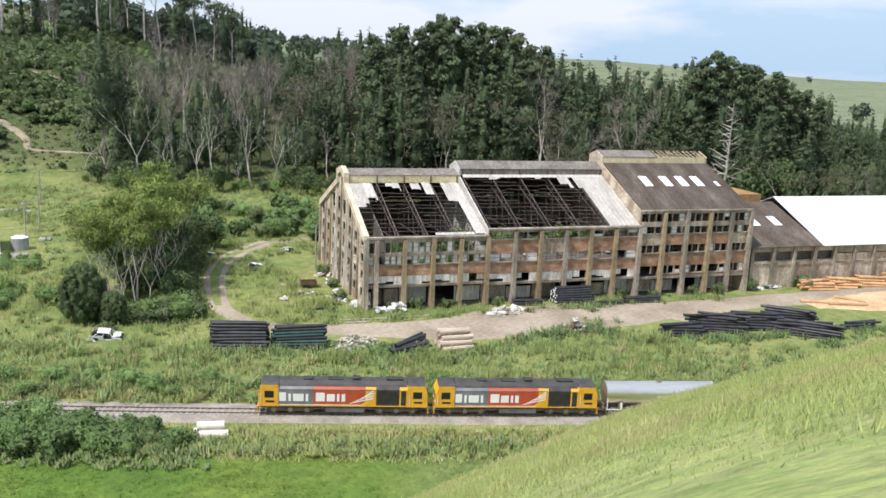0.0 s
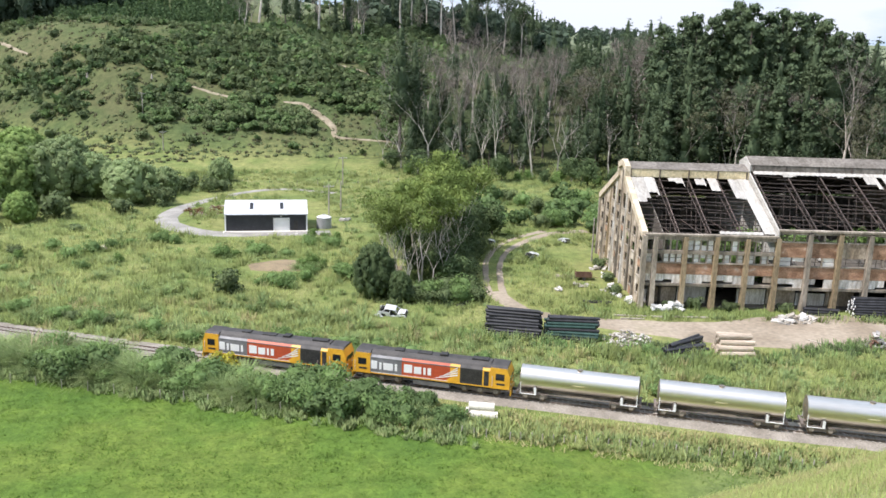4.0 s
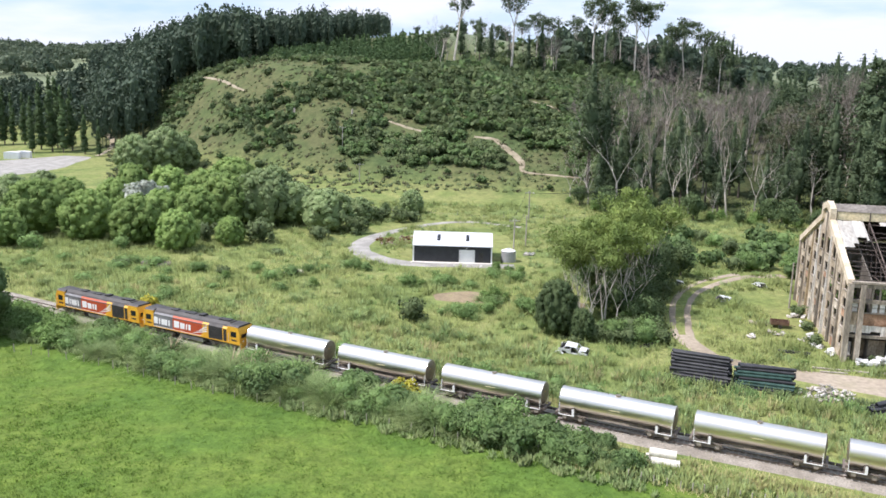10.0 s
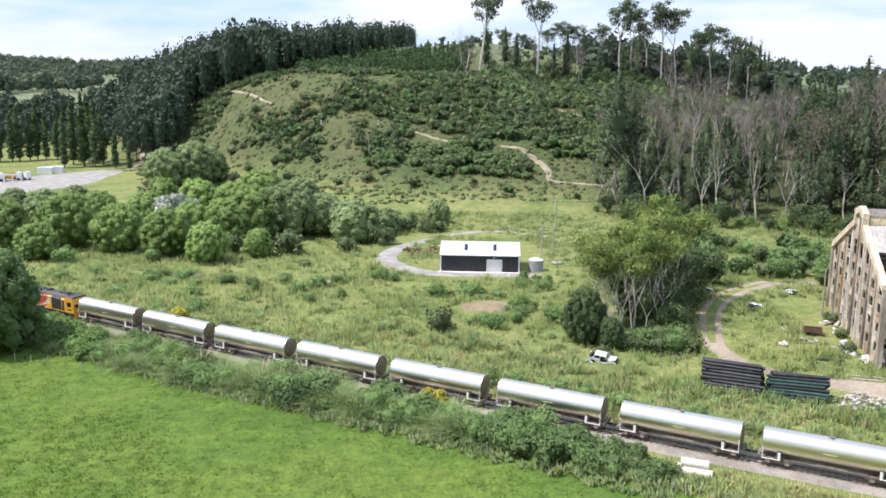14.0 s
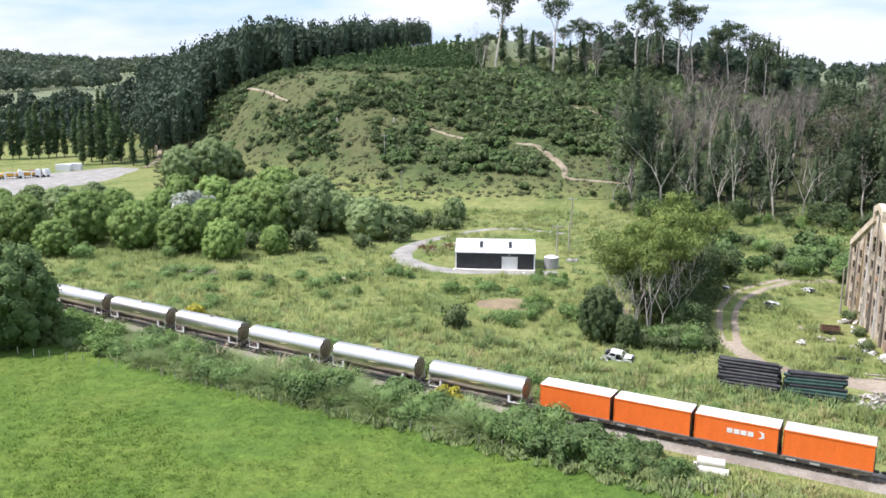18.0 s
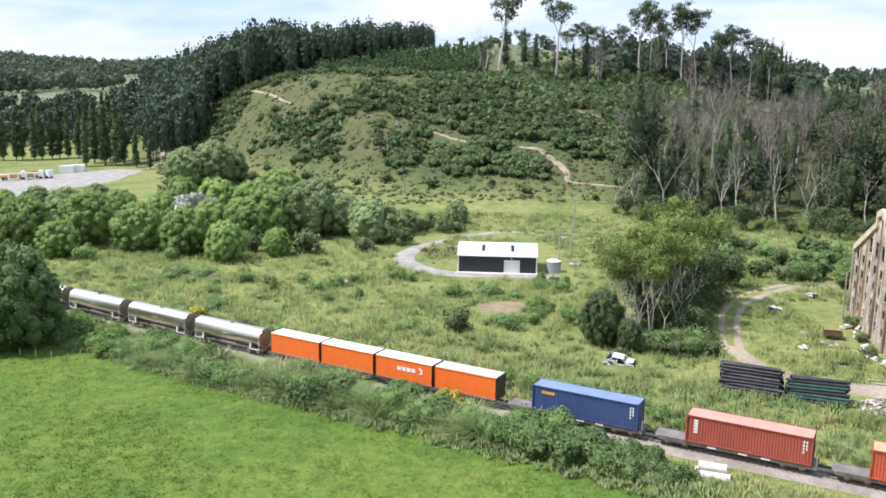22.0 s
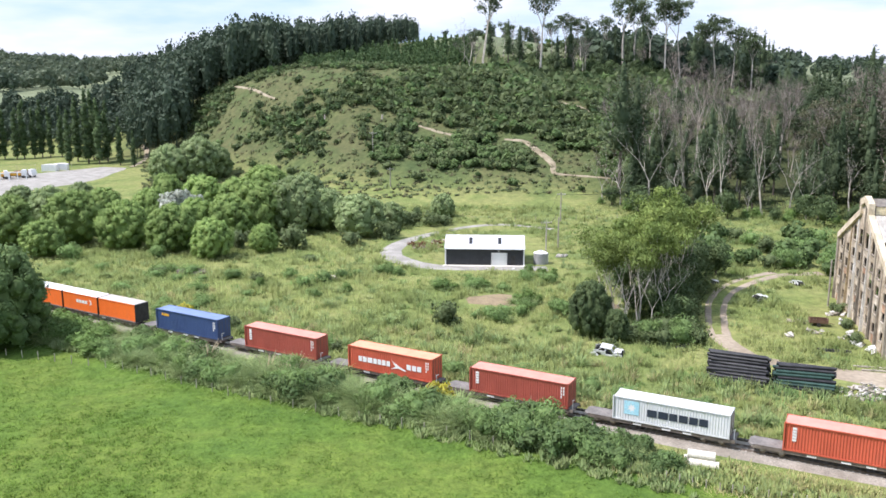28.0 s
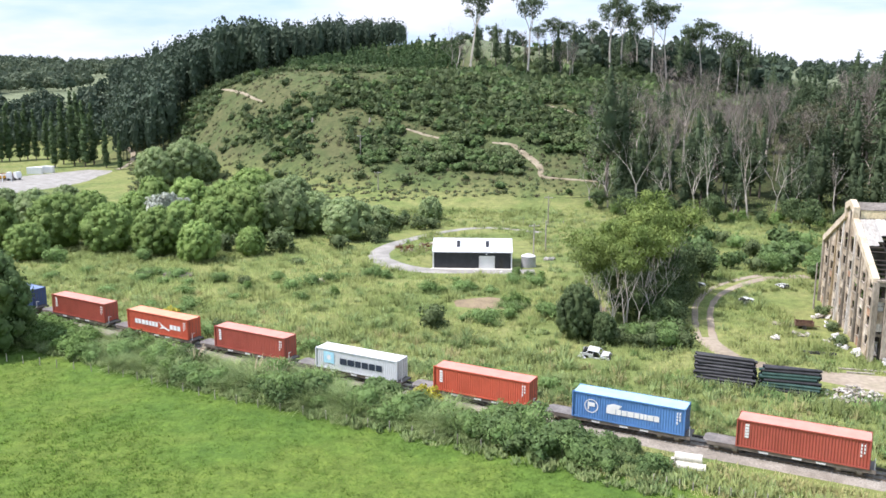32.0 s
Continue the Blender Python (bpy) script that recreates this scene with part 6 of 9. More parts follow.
half += [(*at(pw.uniform(2.0, 24), pw.uniform(372, 448)), pw.uniform(0.9, 1.9)) for _ in range(400)]
half += [(*at(pw.uniform(7, 18), pw.uniform(460, 640)), pw.uniform(0.9, 2.0)) for _ in range(130)]
half += [(*at(pw.uniform(-2, 7), pw.uniform(455, 620)), pw.uniform(0.5, 1.1)) for _ in range(45)]
far_form = lambda seed, m: (lambda b, lb: (core(b, lb[:1], 1.0), b.quads(*leaves_on(lb, 24, 1.7, seed, rise=0.5)), b.mesh("scrub_clump", m))[-1])(Build(), crown_lobes(random.Random(seed), 6, 2.1, 1.6, 1.5, 0.95))
wood_stuff("hill_scrub", [far_form(830 + i, M_LEAF_HEDGE_DEEP) for i in range(3)], half[::6], M_LEAF_HEDGE_DEEP, "pale olive scrub covering the hillside")
wood_stuff("hill_scrub", [far_form(810 + i, M_LEAF_SCRUB) for i in range(3)], half[1::6] + half[3::6] + half[5::6] + half[4::6], M_LEAF_SCRUB, "mixed green scrub covering the hillside")
wood_stuff("hill_scrub", [far_form(820 + i, M_LEAF_DARK) for i in range(3)], half[2::6], M_LEAF_DARK, "dark green scrub covering the hillside")

for a, o, k in ((4.2, -0.6, 0.55), (8.2, -0.6, 0.8), (12.8, -0.8, 0.62), (14, -0.5, 0.5), (21.5, -0.9, 0.7), (44, -0.8, 0.7), (50, -1.2, 0.6), (58, -1.0, 0.7), (63, -1.2, 0.8), (70.0, -0.4, 0.9), (82, -0.6, 1.1), (90, -1, 0.8), (100, -1, 0.7), (-2.5, 6, 0.8), (-2, 14, 0.7), (-1.5, 22, 0.8)):
    v = FACTORY @ Vector((a, o, 0))
    (BRIGHT if k > 1.4 else BUSH).plant(v.x, v.y, k, rng=hd, label="green bush growing at the factory wall", tall=1.6 if k > 1.4 else 1.0)


fl = random.Random(19)
for k in range(30):
    a = 2.5 + 41 * ((k * 0.618034) % 1.0)
    d = fl.uniform(2.6, 4.5) if a < 19 and k % 3 else fl.uniform(7.0, 13.0)
    z = 3.5 if a < 19.4 else 6.4
    v = FACTORY @ Vector((a, d, 0))
    (BRIGHT if k % 4 == 0 else BUSH if k % 2 else HEDGE).plant(v.x, v.y, fl.uniform(0.8, 1.3), rng=fl, z=z, tall=1.6 if z < 4 else 1.0, label="green shrub growing on the roofless factory floor")


def blade_sheet(base, tip, side, spread=0.35):
    """Flat tapering blades from base to tip, with upward normals softly scattered, as four corners each."""
    g = np.random.default_rng(len(base))
    q = np.stack([base - side, base + side, tip + side * 0.35, tip - side * 0.35], 1)
    face = np.cross(q[:, 1] - q[:, 0], q[:, 2] - q[:, 0])
    turned = face @ np.array([-0.3, -0.65, 0.7]) < 0
    q[turned] = q[turned][:, ::-1]
    soft = np.array([0, -0.15, 1.0]) + g.normal(0, spread, (len(base), 3))
    return q, soft / np.linalg.norm(soft, axis=1, keepdims=True)


def mounds(name, spots, material, label, seed, quads=20, size=0.34):
    """Tufts of grass and weeds, blades leaning out of each clump, as one mesh."""
    g = np.random.default_rng(seed)
    sp = np.array(spots, float)
    n = len(sp)
    c = np.repeat(sp, quads, 0)
    a, d = g.uniform(0, 6.283, n * quads), np.sqrt(g.uniform(0, 1, n * quads))
    out = np.column_stack([np.cos(a), np.sin(a)])
    bx, by = c[:, 0] + out[:, 0] * d * c[:, 2] * 0.8, c[:, 1] + out[:, 1] * d * c[:, 2] * 0.8
    base = np.column_stack([bx, by, land(bx, by) - 0.05])
    h = (c[:, 3] * (1.15 - 0.55 * d) + 0.12) * g.uniform(0.6, 1.25, n * quads)
    lean = h * (0.25 + 0.55 * d) * g.uniform(0.3, 1.2, n * quads)
    tip = base + np.column_stack([out * lean[:, None], h])
    side = np.column_stack([-np.sin(a), np.cos(a), np.zeros(n * quads)]) * (size * 0.22 * g.uniform(0.6, 1.3, n * quads))[:, None]
    b = Build()
    b.quads(*blade_sheet(base, tip, side))
    return solid(name, b, material, label, "grass clumps", kind="stuff")


def meadow_spots(n, seed, lo, hi):
    g = random.Random(seed)
    out = []
    while len(out) < n:
        x, y = g.uniform(-110, 190), g.uniform(62, 246)
        if y < float(track_y(x)) + 4 or abs(x) > 0.62 * y + 60:
            continue
        if (38 < x < 180 and abs(y - (99 - 0.2 * (x - 60))) < 7) or (56 < x < 150 and 112 - 0.22 * (x - 58) < y < 150 - 0.22 * (x - 58)) or (-6 < x < 21 and 163 < y < 182):
            continue
        if abs(math.hypot(x - 2, (y - 190) / 1.55) - 15.5) < 3 or math.hypot((x - 8) / 8, (y - 140) / 7) < 1 or math.hypot((x - 22) / 7, (y - 137) / 6) < 1:
            continue
        if x < 66 and abs(x - float(np.interp(y, [113, 121, 130, 140, 149, 156, 162], [39.6, 38.6, 40.4, 43.6, 48, 54.2, 61]))) < 2.6 and y < 163:
            continue
        if noise.noise(Vector((x * 0.07, y * 0.07, seed))) < g.uniform(-0.5, 0.35):
            continue
        r = g.uniform(lo, hi)
        out.append((x, y, r, r * g.uniform(0.5, 0.85)))
    return out


mounds("meadow_clumps", meadow_spots(2600, 3, 0.5, 2.0), M_GRASS, "pale grassy clumps in the rough meadow", 31, 40, 0.36)
mounds("meadow_clumps", meadow_spots(1500, 4, 0.5, 1.4), M_REED, "olive weedy clumps in the rough meadow", 32, 34, 0.34)
fore = []
fg = random.Random(88)
while len(fore) < 1700:
    x = fg.uniform(-60, 128)
    y = float(track_y(x)) + fg.uniform(4.2, 26) * fg.uniform(0.4, 1)
    if (x > 30 and y > 96 - 0.22 * (x - 50)) or (x > 38 and y > 103):
        continue
    s = fg.uniform(0.4, 1.15)
    fore.append((x, y, s, s * fg.uniform(0.7, 1.1)))
mounds("rank_grass", fore[:320], M_GRASS_STRAW, "bleached straw-coloured grass between railway and yard", 36, 40, 0.3)
mounds("rank_grass", fore[320:900], M_GRASS, "rank pale grass between railway and yard", 34, 40, 0.32)
mounds("rank_grass", fore[900:], M_REED, "rank green weeds between railway and yard", 35, 40, 0.32)
mounds("meadow_clumps", meadow_spots(700, 5, 0.4, 1.0), M_LEAF_BRIGHT, "fresh green weed clumps in the rough meadow", 33, 30, 0.36)

for x, y, s in ((-2.5, 149.7, 1.2), (-1.2, 148.5, 0.9), (9.8, 140.2, 1.1), (11.4, 141.0, 1.3), (13.0, 139.6, 1.0), (13.3, 161, 1.2), (15.5, 160, 1.0), (4.3, 150, 1.0), (17.5, 158.5, 1.1), (-36, 150, 1.1), (-20, 147, 1.0), (1.5, 151.5, 1.0)):
    TOETOE.plant(x, y, s * 0.62, rng=hd, label="pale arching grass clump in the meadow")
    BRIGHT.plant(x + 0.9, y + 1.2, s * 0.42, rng=hd, label="pale fresh green shrub in the meadow")
for x, y, s in ((5.2, 132.5, 0.8), (6.7, 129.8, 0.9), (7.6, 131.2, 0.7), (3.4, 131.5, 0.6), (-12.6, 161.9, 0.9), (-10.8, 161.0, 0.8), (-14.2, 163, 0.7), (-31, 158, 0.8)):
    HEDGE.plant(x, y, s, rng=hd, tall=0.8, label="grey-olive shrub in the rough meadow")
for x, y in ((8.8, 115.5), (0.4, 123.5), (-2.5, 122), (3.5, 121), (6, 118.6), (11.5, 113.5), (13.8, 111.5), (-6.5, 126), (-10, 128), (16.5, 109), (2, 118), (-14, 131)):
    FLAX.plant(x, y, hd.uniform(1.0, 1.4), rng=hd)

# weeds and tufts of the paddock
pg = random.Random(67)


def paddock_spots(n, lo, hi, weedy):
    out = []
    while len(out) < n:
        x, y = pg.uniform(-80, 34), pg.uniform(56, 118)
        if float(track_y(x)) - y < 11 or math.hypot(x, y) < 66 or ground_at(x, y) > 1.0:
            continue
        d = noise.noise(Vector((x * 0.05, y * 0.05, 4.4))) * 0.5 + 1.0 - math.hypot((x + 38) / 16, (y - 76) / 15)
        if weedy and d < pg.uniform(0.0, 0.3):
            continue
        r = pg.uniform(lo, hi)
        out.append((x, y, r, r * 0.2))
    return out


mounds("paddock_tufts", paddock_spots(2600, 0.25, 0.7, False), M_GRASS_PADDOCK, "uneven tufts of grazed paddock grass", 61, 12, 0.2)
mounds("paddock_weeds", paddock_spots(700, 0.3, 0.8, True), M_GRASS_PADDOCK, "darker weeds in the paddock", 62, 14, 0.26)


yw = random.Random(71)
spots = []
for x, y, r, n in ((95, 81, 4, 22), (101, 79.5, 5, 26), (108, 77.5, 6, 34), (116, 76, 6, 30), (114, 71, 5, 24), (88, 84, 4, 20), (67, 89.5, 4, 24), (74, 91.5, 4, 34), (79, 91.2, 4, 34), (85, 91.5, 4, 26), (35, 101, 5, 30), (42.5, 98.6, 5, 30), (49, 96, 4, 24), (55, 91.5, 4, 22), (30.5, 104.5, 3, 18), (90.5, 99.3, 4, 14), (60, 89, 4, 20), (84, 88, 4, 20), (126, 72, 6, 22)):
    for _ in range(n):
        s = yw.uniform(0.45, 1.15)
        spots.append((x + yw.gauss(0, r * 0.6), y + yw.gauss(0, 1.1), s, s * yw.uniform(0.6, 1.0)))
mounds("yard_weeds", spots[::2], M_LEAF_SCRUB, "rank dark green weeds round the yard heaps", 71, 26, 0.36)
mounds("yard_weeds", spots[1::2], M_LEAF_HEDGE, "grey-green weeds round the yard heaps", 72, 26, 0.36)


def edge_spots(n, x0, x1, near, far, lo, hi):
    out = []
    for _ in range(n):
        x = pg.uniform(x0, x1)
        r = pg.uniform(lo, hi)
        out.append((x, float(track_y(x)) - pg.uniform(near, far), r, r * pg.uniform(0.7, 1.2)))
    return out


mounds("trackside_clumps", edge_spots(420, 12, 66, 5.2, 12.5, 0.35, 0.9), M_GRASS, "pale tall grass along the paddock fence", 63, 22, 0.42)
mounds("trackside_clumps", edge_spots(260, 14, 66, 8.5, 12.5, 0.35, 0.8), M_REED, "green weeds along the paddock fence", 64, 20, 0.4)
mounds("bank_grass", [(x, float(track_y(x)) + pg.uniform(4.2, 6.6), r, r * 0.7) for x, r in [(pg.uniform(-4, 34), pg.uniform(0.3, 0.75)) for _ in range(240)]], M_GRASS_STRAW, "dead pale grass on the railway bank", 66, 26, 0.3)
mounds("bank_grass", edge_spots(260, 26, 62, 5.4, 8.6, 0.3, 0.7), M_GRASS_STRAW, "dead pale grass beside the railway", 67, 26, 0.3)
mounds("hedge_foot", edge_spots(620, -74, 22, 10.5, 15.5, 0.35, 0.85), M_REED, "rushes and long grass at the foot of the hedge", 65, 18, 0.5)

hg = random.Random(41)
spots = []
while len(spots) < 3600:
    phi, r = hg.uniform(-20, 13), hg.uniform(262, 400)
    x, y = at(phi, r)
    k = hg.uniform(0.4, 1.25)
    spots.append((x, y, k, k * 0.6))
mounds("hill_grass_clumps", spots[:2200], M_LEAF_SCRUB, "tufted olive grass on the hillside", 51, 14, 1.2)
mounds("hill_grass_clumps", spots[2200:], M_GRASS_DRY, "tufted dry brown grass on the hillside", 52, 14, 1.2)

# ---- the train ----
def track_table():
    xs = np.arange(-420, 420, 0.25)
    ys = track_y(xs)
    s = np.concatenate([[0], np.cumsum(np.hypot(np.diff(xs), np.diff(ys)))])
    return xs, ys, s - np.interp(0, xs, s)


T_X, T_Y, T_S = track_table()


def on_track(s, z=0.02):
    """Pose of a vehicle whose middle is s metres along the line; its own x points away from the front."""
    x, y = float(np.interp(s, T_S, T_X)), float(np.interp(s, T_S, T_Y))
    x0, x1 = float(np.interp(s - 4, T_S, T_X)), float(np.interp(s + 4, T_S, T_X))
    y0, y1 = float(np.interp(s - 4, T_S, T_Y)), float(np.interp(s + 4, T_S, T_Y))
    return pose(x, y, z, 0, 0, math.degrees(math.atan2(y1 - y0, x1 - x0)))


def front_of_train(t):
    """Metres along the line of the leading end at t seconds: it rolls off to the left at some 10 m/s."""
    return 34.47 - 9.475 * t - 0.03709 * t * t + 0.000829 * t ** 3


M_YEL = surface("loco_yellow", (0.64, 0.33, 0.025), (0.74, 0.40, 0.03), 0.8, 0.45, c3=(0.50, 0.27, 0.04), grain=0.1)
M_LGREY = surface("loco_grey", (0.14, 0.14, 0.145), (0.21, 0.21, 0.215), 0.8, 0.5, grain=0.12)
M_LRED = surface("loco_red", (0.40, 0.065, 0.025), (0.50, 0.09, 0.03), 0.6, 0.5, c3=(0.33, 0.075, 0.04), grain=0.1)
M_LROOF = surface("loco_roof", (0.03, 0.028, 0.026), (0.055, 0.05, 0.046), 1.0, 0.6)
M_BLACK = surface("grimy_black", (0.02, 0.019, 0.018), (0.04, 0.037, 0.034), 1.5, 0.6)
M_GLASS = surface("dark_glass", (0.015, 0.017, 0.02), (0.02, 0.022, 0.025), 1.0, 0.08)
M_WHITE = surface("white_paint", (0.74, 0.74, 0.73), (0.8, 0.8, 0.79), 0.8, 0.5, rnd=0.03, grain=0.04)
M_UNDER = surface("underframe", (0.115, 0.095, 0.08), (0.19, 0.16, 0.135), 1.2, 0.8, rnd=0.1)
M_AXLE = surface("dusty_axle_box", (0.26, 0.225, 0.185), (0.36, 0.32, 0.27), 2.0, 0.8, rnd=0.1)
M_WHEEL = surface("wheel_steel", (0.13, 0.10, 0.075), (0.22, 0.17, 0.12), 2.0, 0.5, metal=0.5)
M_PALELABEL = surface("pale_yellow_label", (0.55, 0.50, 0.30), (0.62, 0.57, 0.36), 2.0, 0.6)
M_TANK = surface("polished_tank", (0.74, 0.69, 0.62), (0.84, 0.79, 0.725), 0.5, 0.33, metal=1.0, fine=6, stretch=(0.3, 2, 2), grain=0.06)
M_TANK_END = surface("dull_tank_end", (0.20, 0.17, 0.13), (0.28, 0.24, 0.19), 0.8, 0.45, metal=0.6)
M_DECK = surface("grey_wagon_deck", (0.15, 0.14, 0.13), (0.21, 0.195, 0.18), 0.6, 0.85, rnd=0.12)


def vehicle(name, label, category, group=""):
    return thing(name, label, category, None, group)


def bogie(parent, x, axles, wheel=0.46, base=1.75):
    """A bogie frame with its wheelsets."""
    n = len(axles)
    fr = Build()
    for s in (-1, 1):
        fr.prism([(x - base * n / 2 + 0.2, 0.48), (x - base * n / 2 + 0.5, 0.78), (x + base * n / 2 - 0.5, 0.78), (x + base * n / 2 - 0.2, 0.48), (x + 0.5, 0.34), (x - 0.5, 0.34)], s * 0.86 - 0.07, s * 0.86 + 0.07)
    fr.box(x - 0.25, x + 0.25, -0.85, 0.85, 0.55, 0.85)
    bg = part("bogie", fr, M_UNDER, parent)
    for a in axles:
        for s in (-1, 1):
            part("axle_box", Build().prism([(x + a - 0.2, 0.34), (x + a + 0.2, 0.34), (x + a + 0.24, 0.6), (x + a + 0.12, 0.78), (x + a - 0.12, 0.78), (x + a - 0.24, 0.6)], s * 0.98 - 0.06, s * 0.98 + 0.06), M_AXLE, bg)
    for a in axles:
        w = Build()
        for s in (-1, 1):
            w.tube((0, s * 0.48, 0), (0, s * 0.60, 0), wheel, wheel, 14)
            w.tube((0, s * 0.60, 0), (0, s * 0.63, 0), wheel * 0.45, wheel * 0.4, 8)
        w.tube((0, -0.5, 0), (0, 0.5, 0), 0.08, 0.08, 6)
        ws = part("wheelset", w, M_WHEEL, bg)
        ws.matrix_parent_inverse = pose(x + a, 0, wheel)
        ws["radius"] = wheel
    return bg


def stripes(build, x0, x1, z0, z1, y, pattern, gap):
    """Plain upright blocks in a row, of the given relative widths."""
    tot = sum(pattern) + gap * (len(pattern) - 1)
    x = x0
    for i, p in enumerate(pattern):
        w = (x1 - x0) * p / tot
        build.box(x, x + w, y - 0.008, y + 0.004, z0, z1)
        x += w + (x1 - x0) * gap / tot
    return build


def locomotive():
    L, hw = 17.8, 1.36
    a = -L / 2
    lo = vehicle("locomotive", "yellow, red and grey diesel locomotive with a dark roof", "locomotive", "locomotives")
    ySide = -hw
    part("frame", Build().box(a + 0.2, -a - 0.2, -1.3, 1.3, 0.92, 1.18), M_BLACK, lo)
    part("sill", Build().box(a + 0.3, -a - 0.3, -hw - 0.012, hw + 0.012, 1.10, 1.22), M_YEL, lo)

    def hull(x0, x1):
        return Build().prism([(-hw, 1.18), (hw, 1.18), (hw, 3.0), (1.0, 3.42), (-1.0, 3.42), (-hw, 3.0)], x0, x1, axis="x")

    for side in (0, 1):
        c0, c1 = (a, a + 2.05) if side == 0 else (-a - 2.15, -a)
        o = [(c0 + (0.35 if side == 0 else 0), 3.42), (c0, 2.5), (c0, 1.05), (c1, 1.05), (c1, 2.5), (c1 - (0.35 if side else 0), 3.42)]
        b = Build().prism(o, -hw, hw)
        cab = part("cab", b, M_YEL, lo, "yellow cab with a dark side window")
        part("cab_roof", Build().prism([(-hw, 3.4), (hw, 3.4), (1.0, 3.62), (-1.0, 3.62)], c0 + (0.3 if side == 0 else 0), c1 - (0.3 if side else 0), axis="x"), M_LROOF, lo)
        for s in (-1, 1):
            y = s * (hw + 0.012)
            wx = c0 + 0.62 if side == 0 else c1 - 1.55
            part("window", Build().box(wx, wx + 0.95, y - 0.012, y + 0.012, 2.05, 2.78), M_GLASS, cab)
            part("number_bar", Build().box(wx + 0.1, wx + 1.0, y - 0.008, y + 0.008, 1.5, 1.72), M_BLACK, cab)
            part("handrail", Build().tube((wx - 0.35, s * (hw + 0.05), 1.3), (wx - 0.35, s * (hw + 0.05), 2.5), 0.025, n=5), M_WHITE, cab)
        ex = c0 if side == 0 else c1
        sg = -1 if side == 0 else 1
        part("windscreen", Build().box(ex - 0.01, ex + 0.01, -1.05, 1.05, 1.95, 2.48), M_GLASS, cab)
        part("pilot", Build().prism([(-1.25, 0.35), (1.25, 0.35), (1.3, 1.05), (-1.3, 1.05)], ex - 0.05 + sg * 0.1, ex + 0.05 + sg * 0.1, axis="x"), M_YEL, lo)
        part("coupler", Build().box(ex, ex + sg * 0.45, -0.15, 0.15, 0.7, 0.95), M_BLACK, lo)
        for s in (-0.7, 0.7):
            part("headlight", Build().tube((ex, s, 1.5), (ex + sg * 0.05, s, 1.5), 0.11, n=8), M_WHITE, lo)
    part("grey_body", hull(a + 2.05, a + 5.7), M_LGREY, lo)
    part("red_body", hull(a + 5.7, a + 11.2), M_LRED, lo)
    part("yellow_body", hull(a + 11.2, a + 12.3), M_YEL, lo)
    part("radiator_housing", hull(a + 12.3, a + 14.8), M_LROOF, lo)
    part("rear_body", hull(a + 14.8, -a - 2.15), M_YEL, lo)
    part("roof", Build().prism([(-1.28, 3.06), (-1.0, 3.46), (-0.6, 3.72), (0.6, 3.72), (1.0, 3.46), (1.28, 3.06)], a + 2.1, -a - 2.2, axis="x"), M_LROOF, lo)
    part("roof_rail", Build().box(a + 2.2, a + 12.2, -hw - 0.02, -hw + 0.06, 2.92, 3.02), M_LGREY, lo)
    for x, w, h in ((4.6, 1.0, 0.12), (7.2, 1.6, 0.1), (9.8, 0.8, 0.22), (13.4, 1.8, 0.16)):
        part("roof_vent", Build().box(a + x, a + x + w, -0.45, 0.45, 3.7, 3.72 + h), M_BLACK, lo)
    for s in (-1, 1):
        y = s * (hw + 0.006)
        for k in range(12):
            z = 1.45 + 1.42 * k / 12
            part("grille_slat", Build().box(a + 12.45, a + 14.6, y - 0.01, y + 0.015, z, z + 0.07), M_BLACK, lo)
        for x0, x1 in ((2.15, 2.85), (3.1, 3.36), (3.58, 4.68), (4.9, 5.16), (5.95, 6.9), (7.1, 7.95), (8.18, 8.44), (8.66, 9.05)):
            tall = 2.62 if x1 - x0 > 0.5 and x0 not in (3.58, 7.1) else 2.48
            part("lettering_block", Build().box(a + x0, a + x1, y - 0.012, y + 0.012, 1.66, tall), M_WHITE, lo, "plain white block in place of a name")
        for k in range(4):
            x0, z0, z1 = a + 9.5 + 0.5 * k, 1.40 + 0.26 * k, 2.0 + 0.29 * k
            part("swoosh", Build().prism([(x0, z0), (a + 12.05, z1), (a + 12.05, z1 + 0.13), (x0 + 0.1, z0 + 0.09)], y - 0.014 - 0.003 * k, y + 0.014 + 0.003 * k), M_WHITE, lo)
        ye = Build().prism([(a + 10.6, 1.24), (a + 12.3, 1.24), (a + 12.3, 2.95), (a + 12.1, 2.6), (a + 11.4, 1.8)], y - 0.004, y + 0.005)
        part("yellow_flash", ye, M_YEL, lo)
        part("sill_stripe", Build().box(a + 2.2, a + 11.0, y - 0.008, y + 0.008, 1.24, 1.3), M_WHITE, lo)
        part("door", Build().box(a + 14.95, a + 15.5, y - 0.006, y + 0.012, 1.25, 2.9), M_BLACK, lo)
    part("fuel_tank", Build().prism([(-1.15, 0.35), (1.15, 0.35), (1.28, 0.92), (-1.28, 0.92)], -1.9, 2.2, axis="x"), M_LGREY, lo)
    for x in (-5.6, 5.6):
        bogie(lo, x, (-1.75, 0, 1.75), 0.5)
    return lo


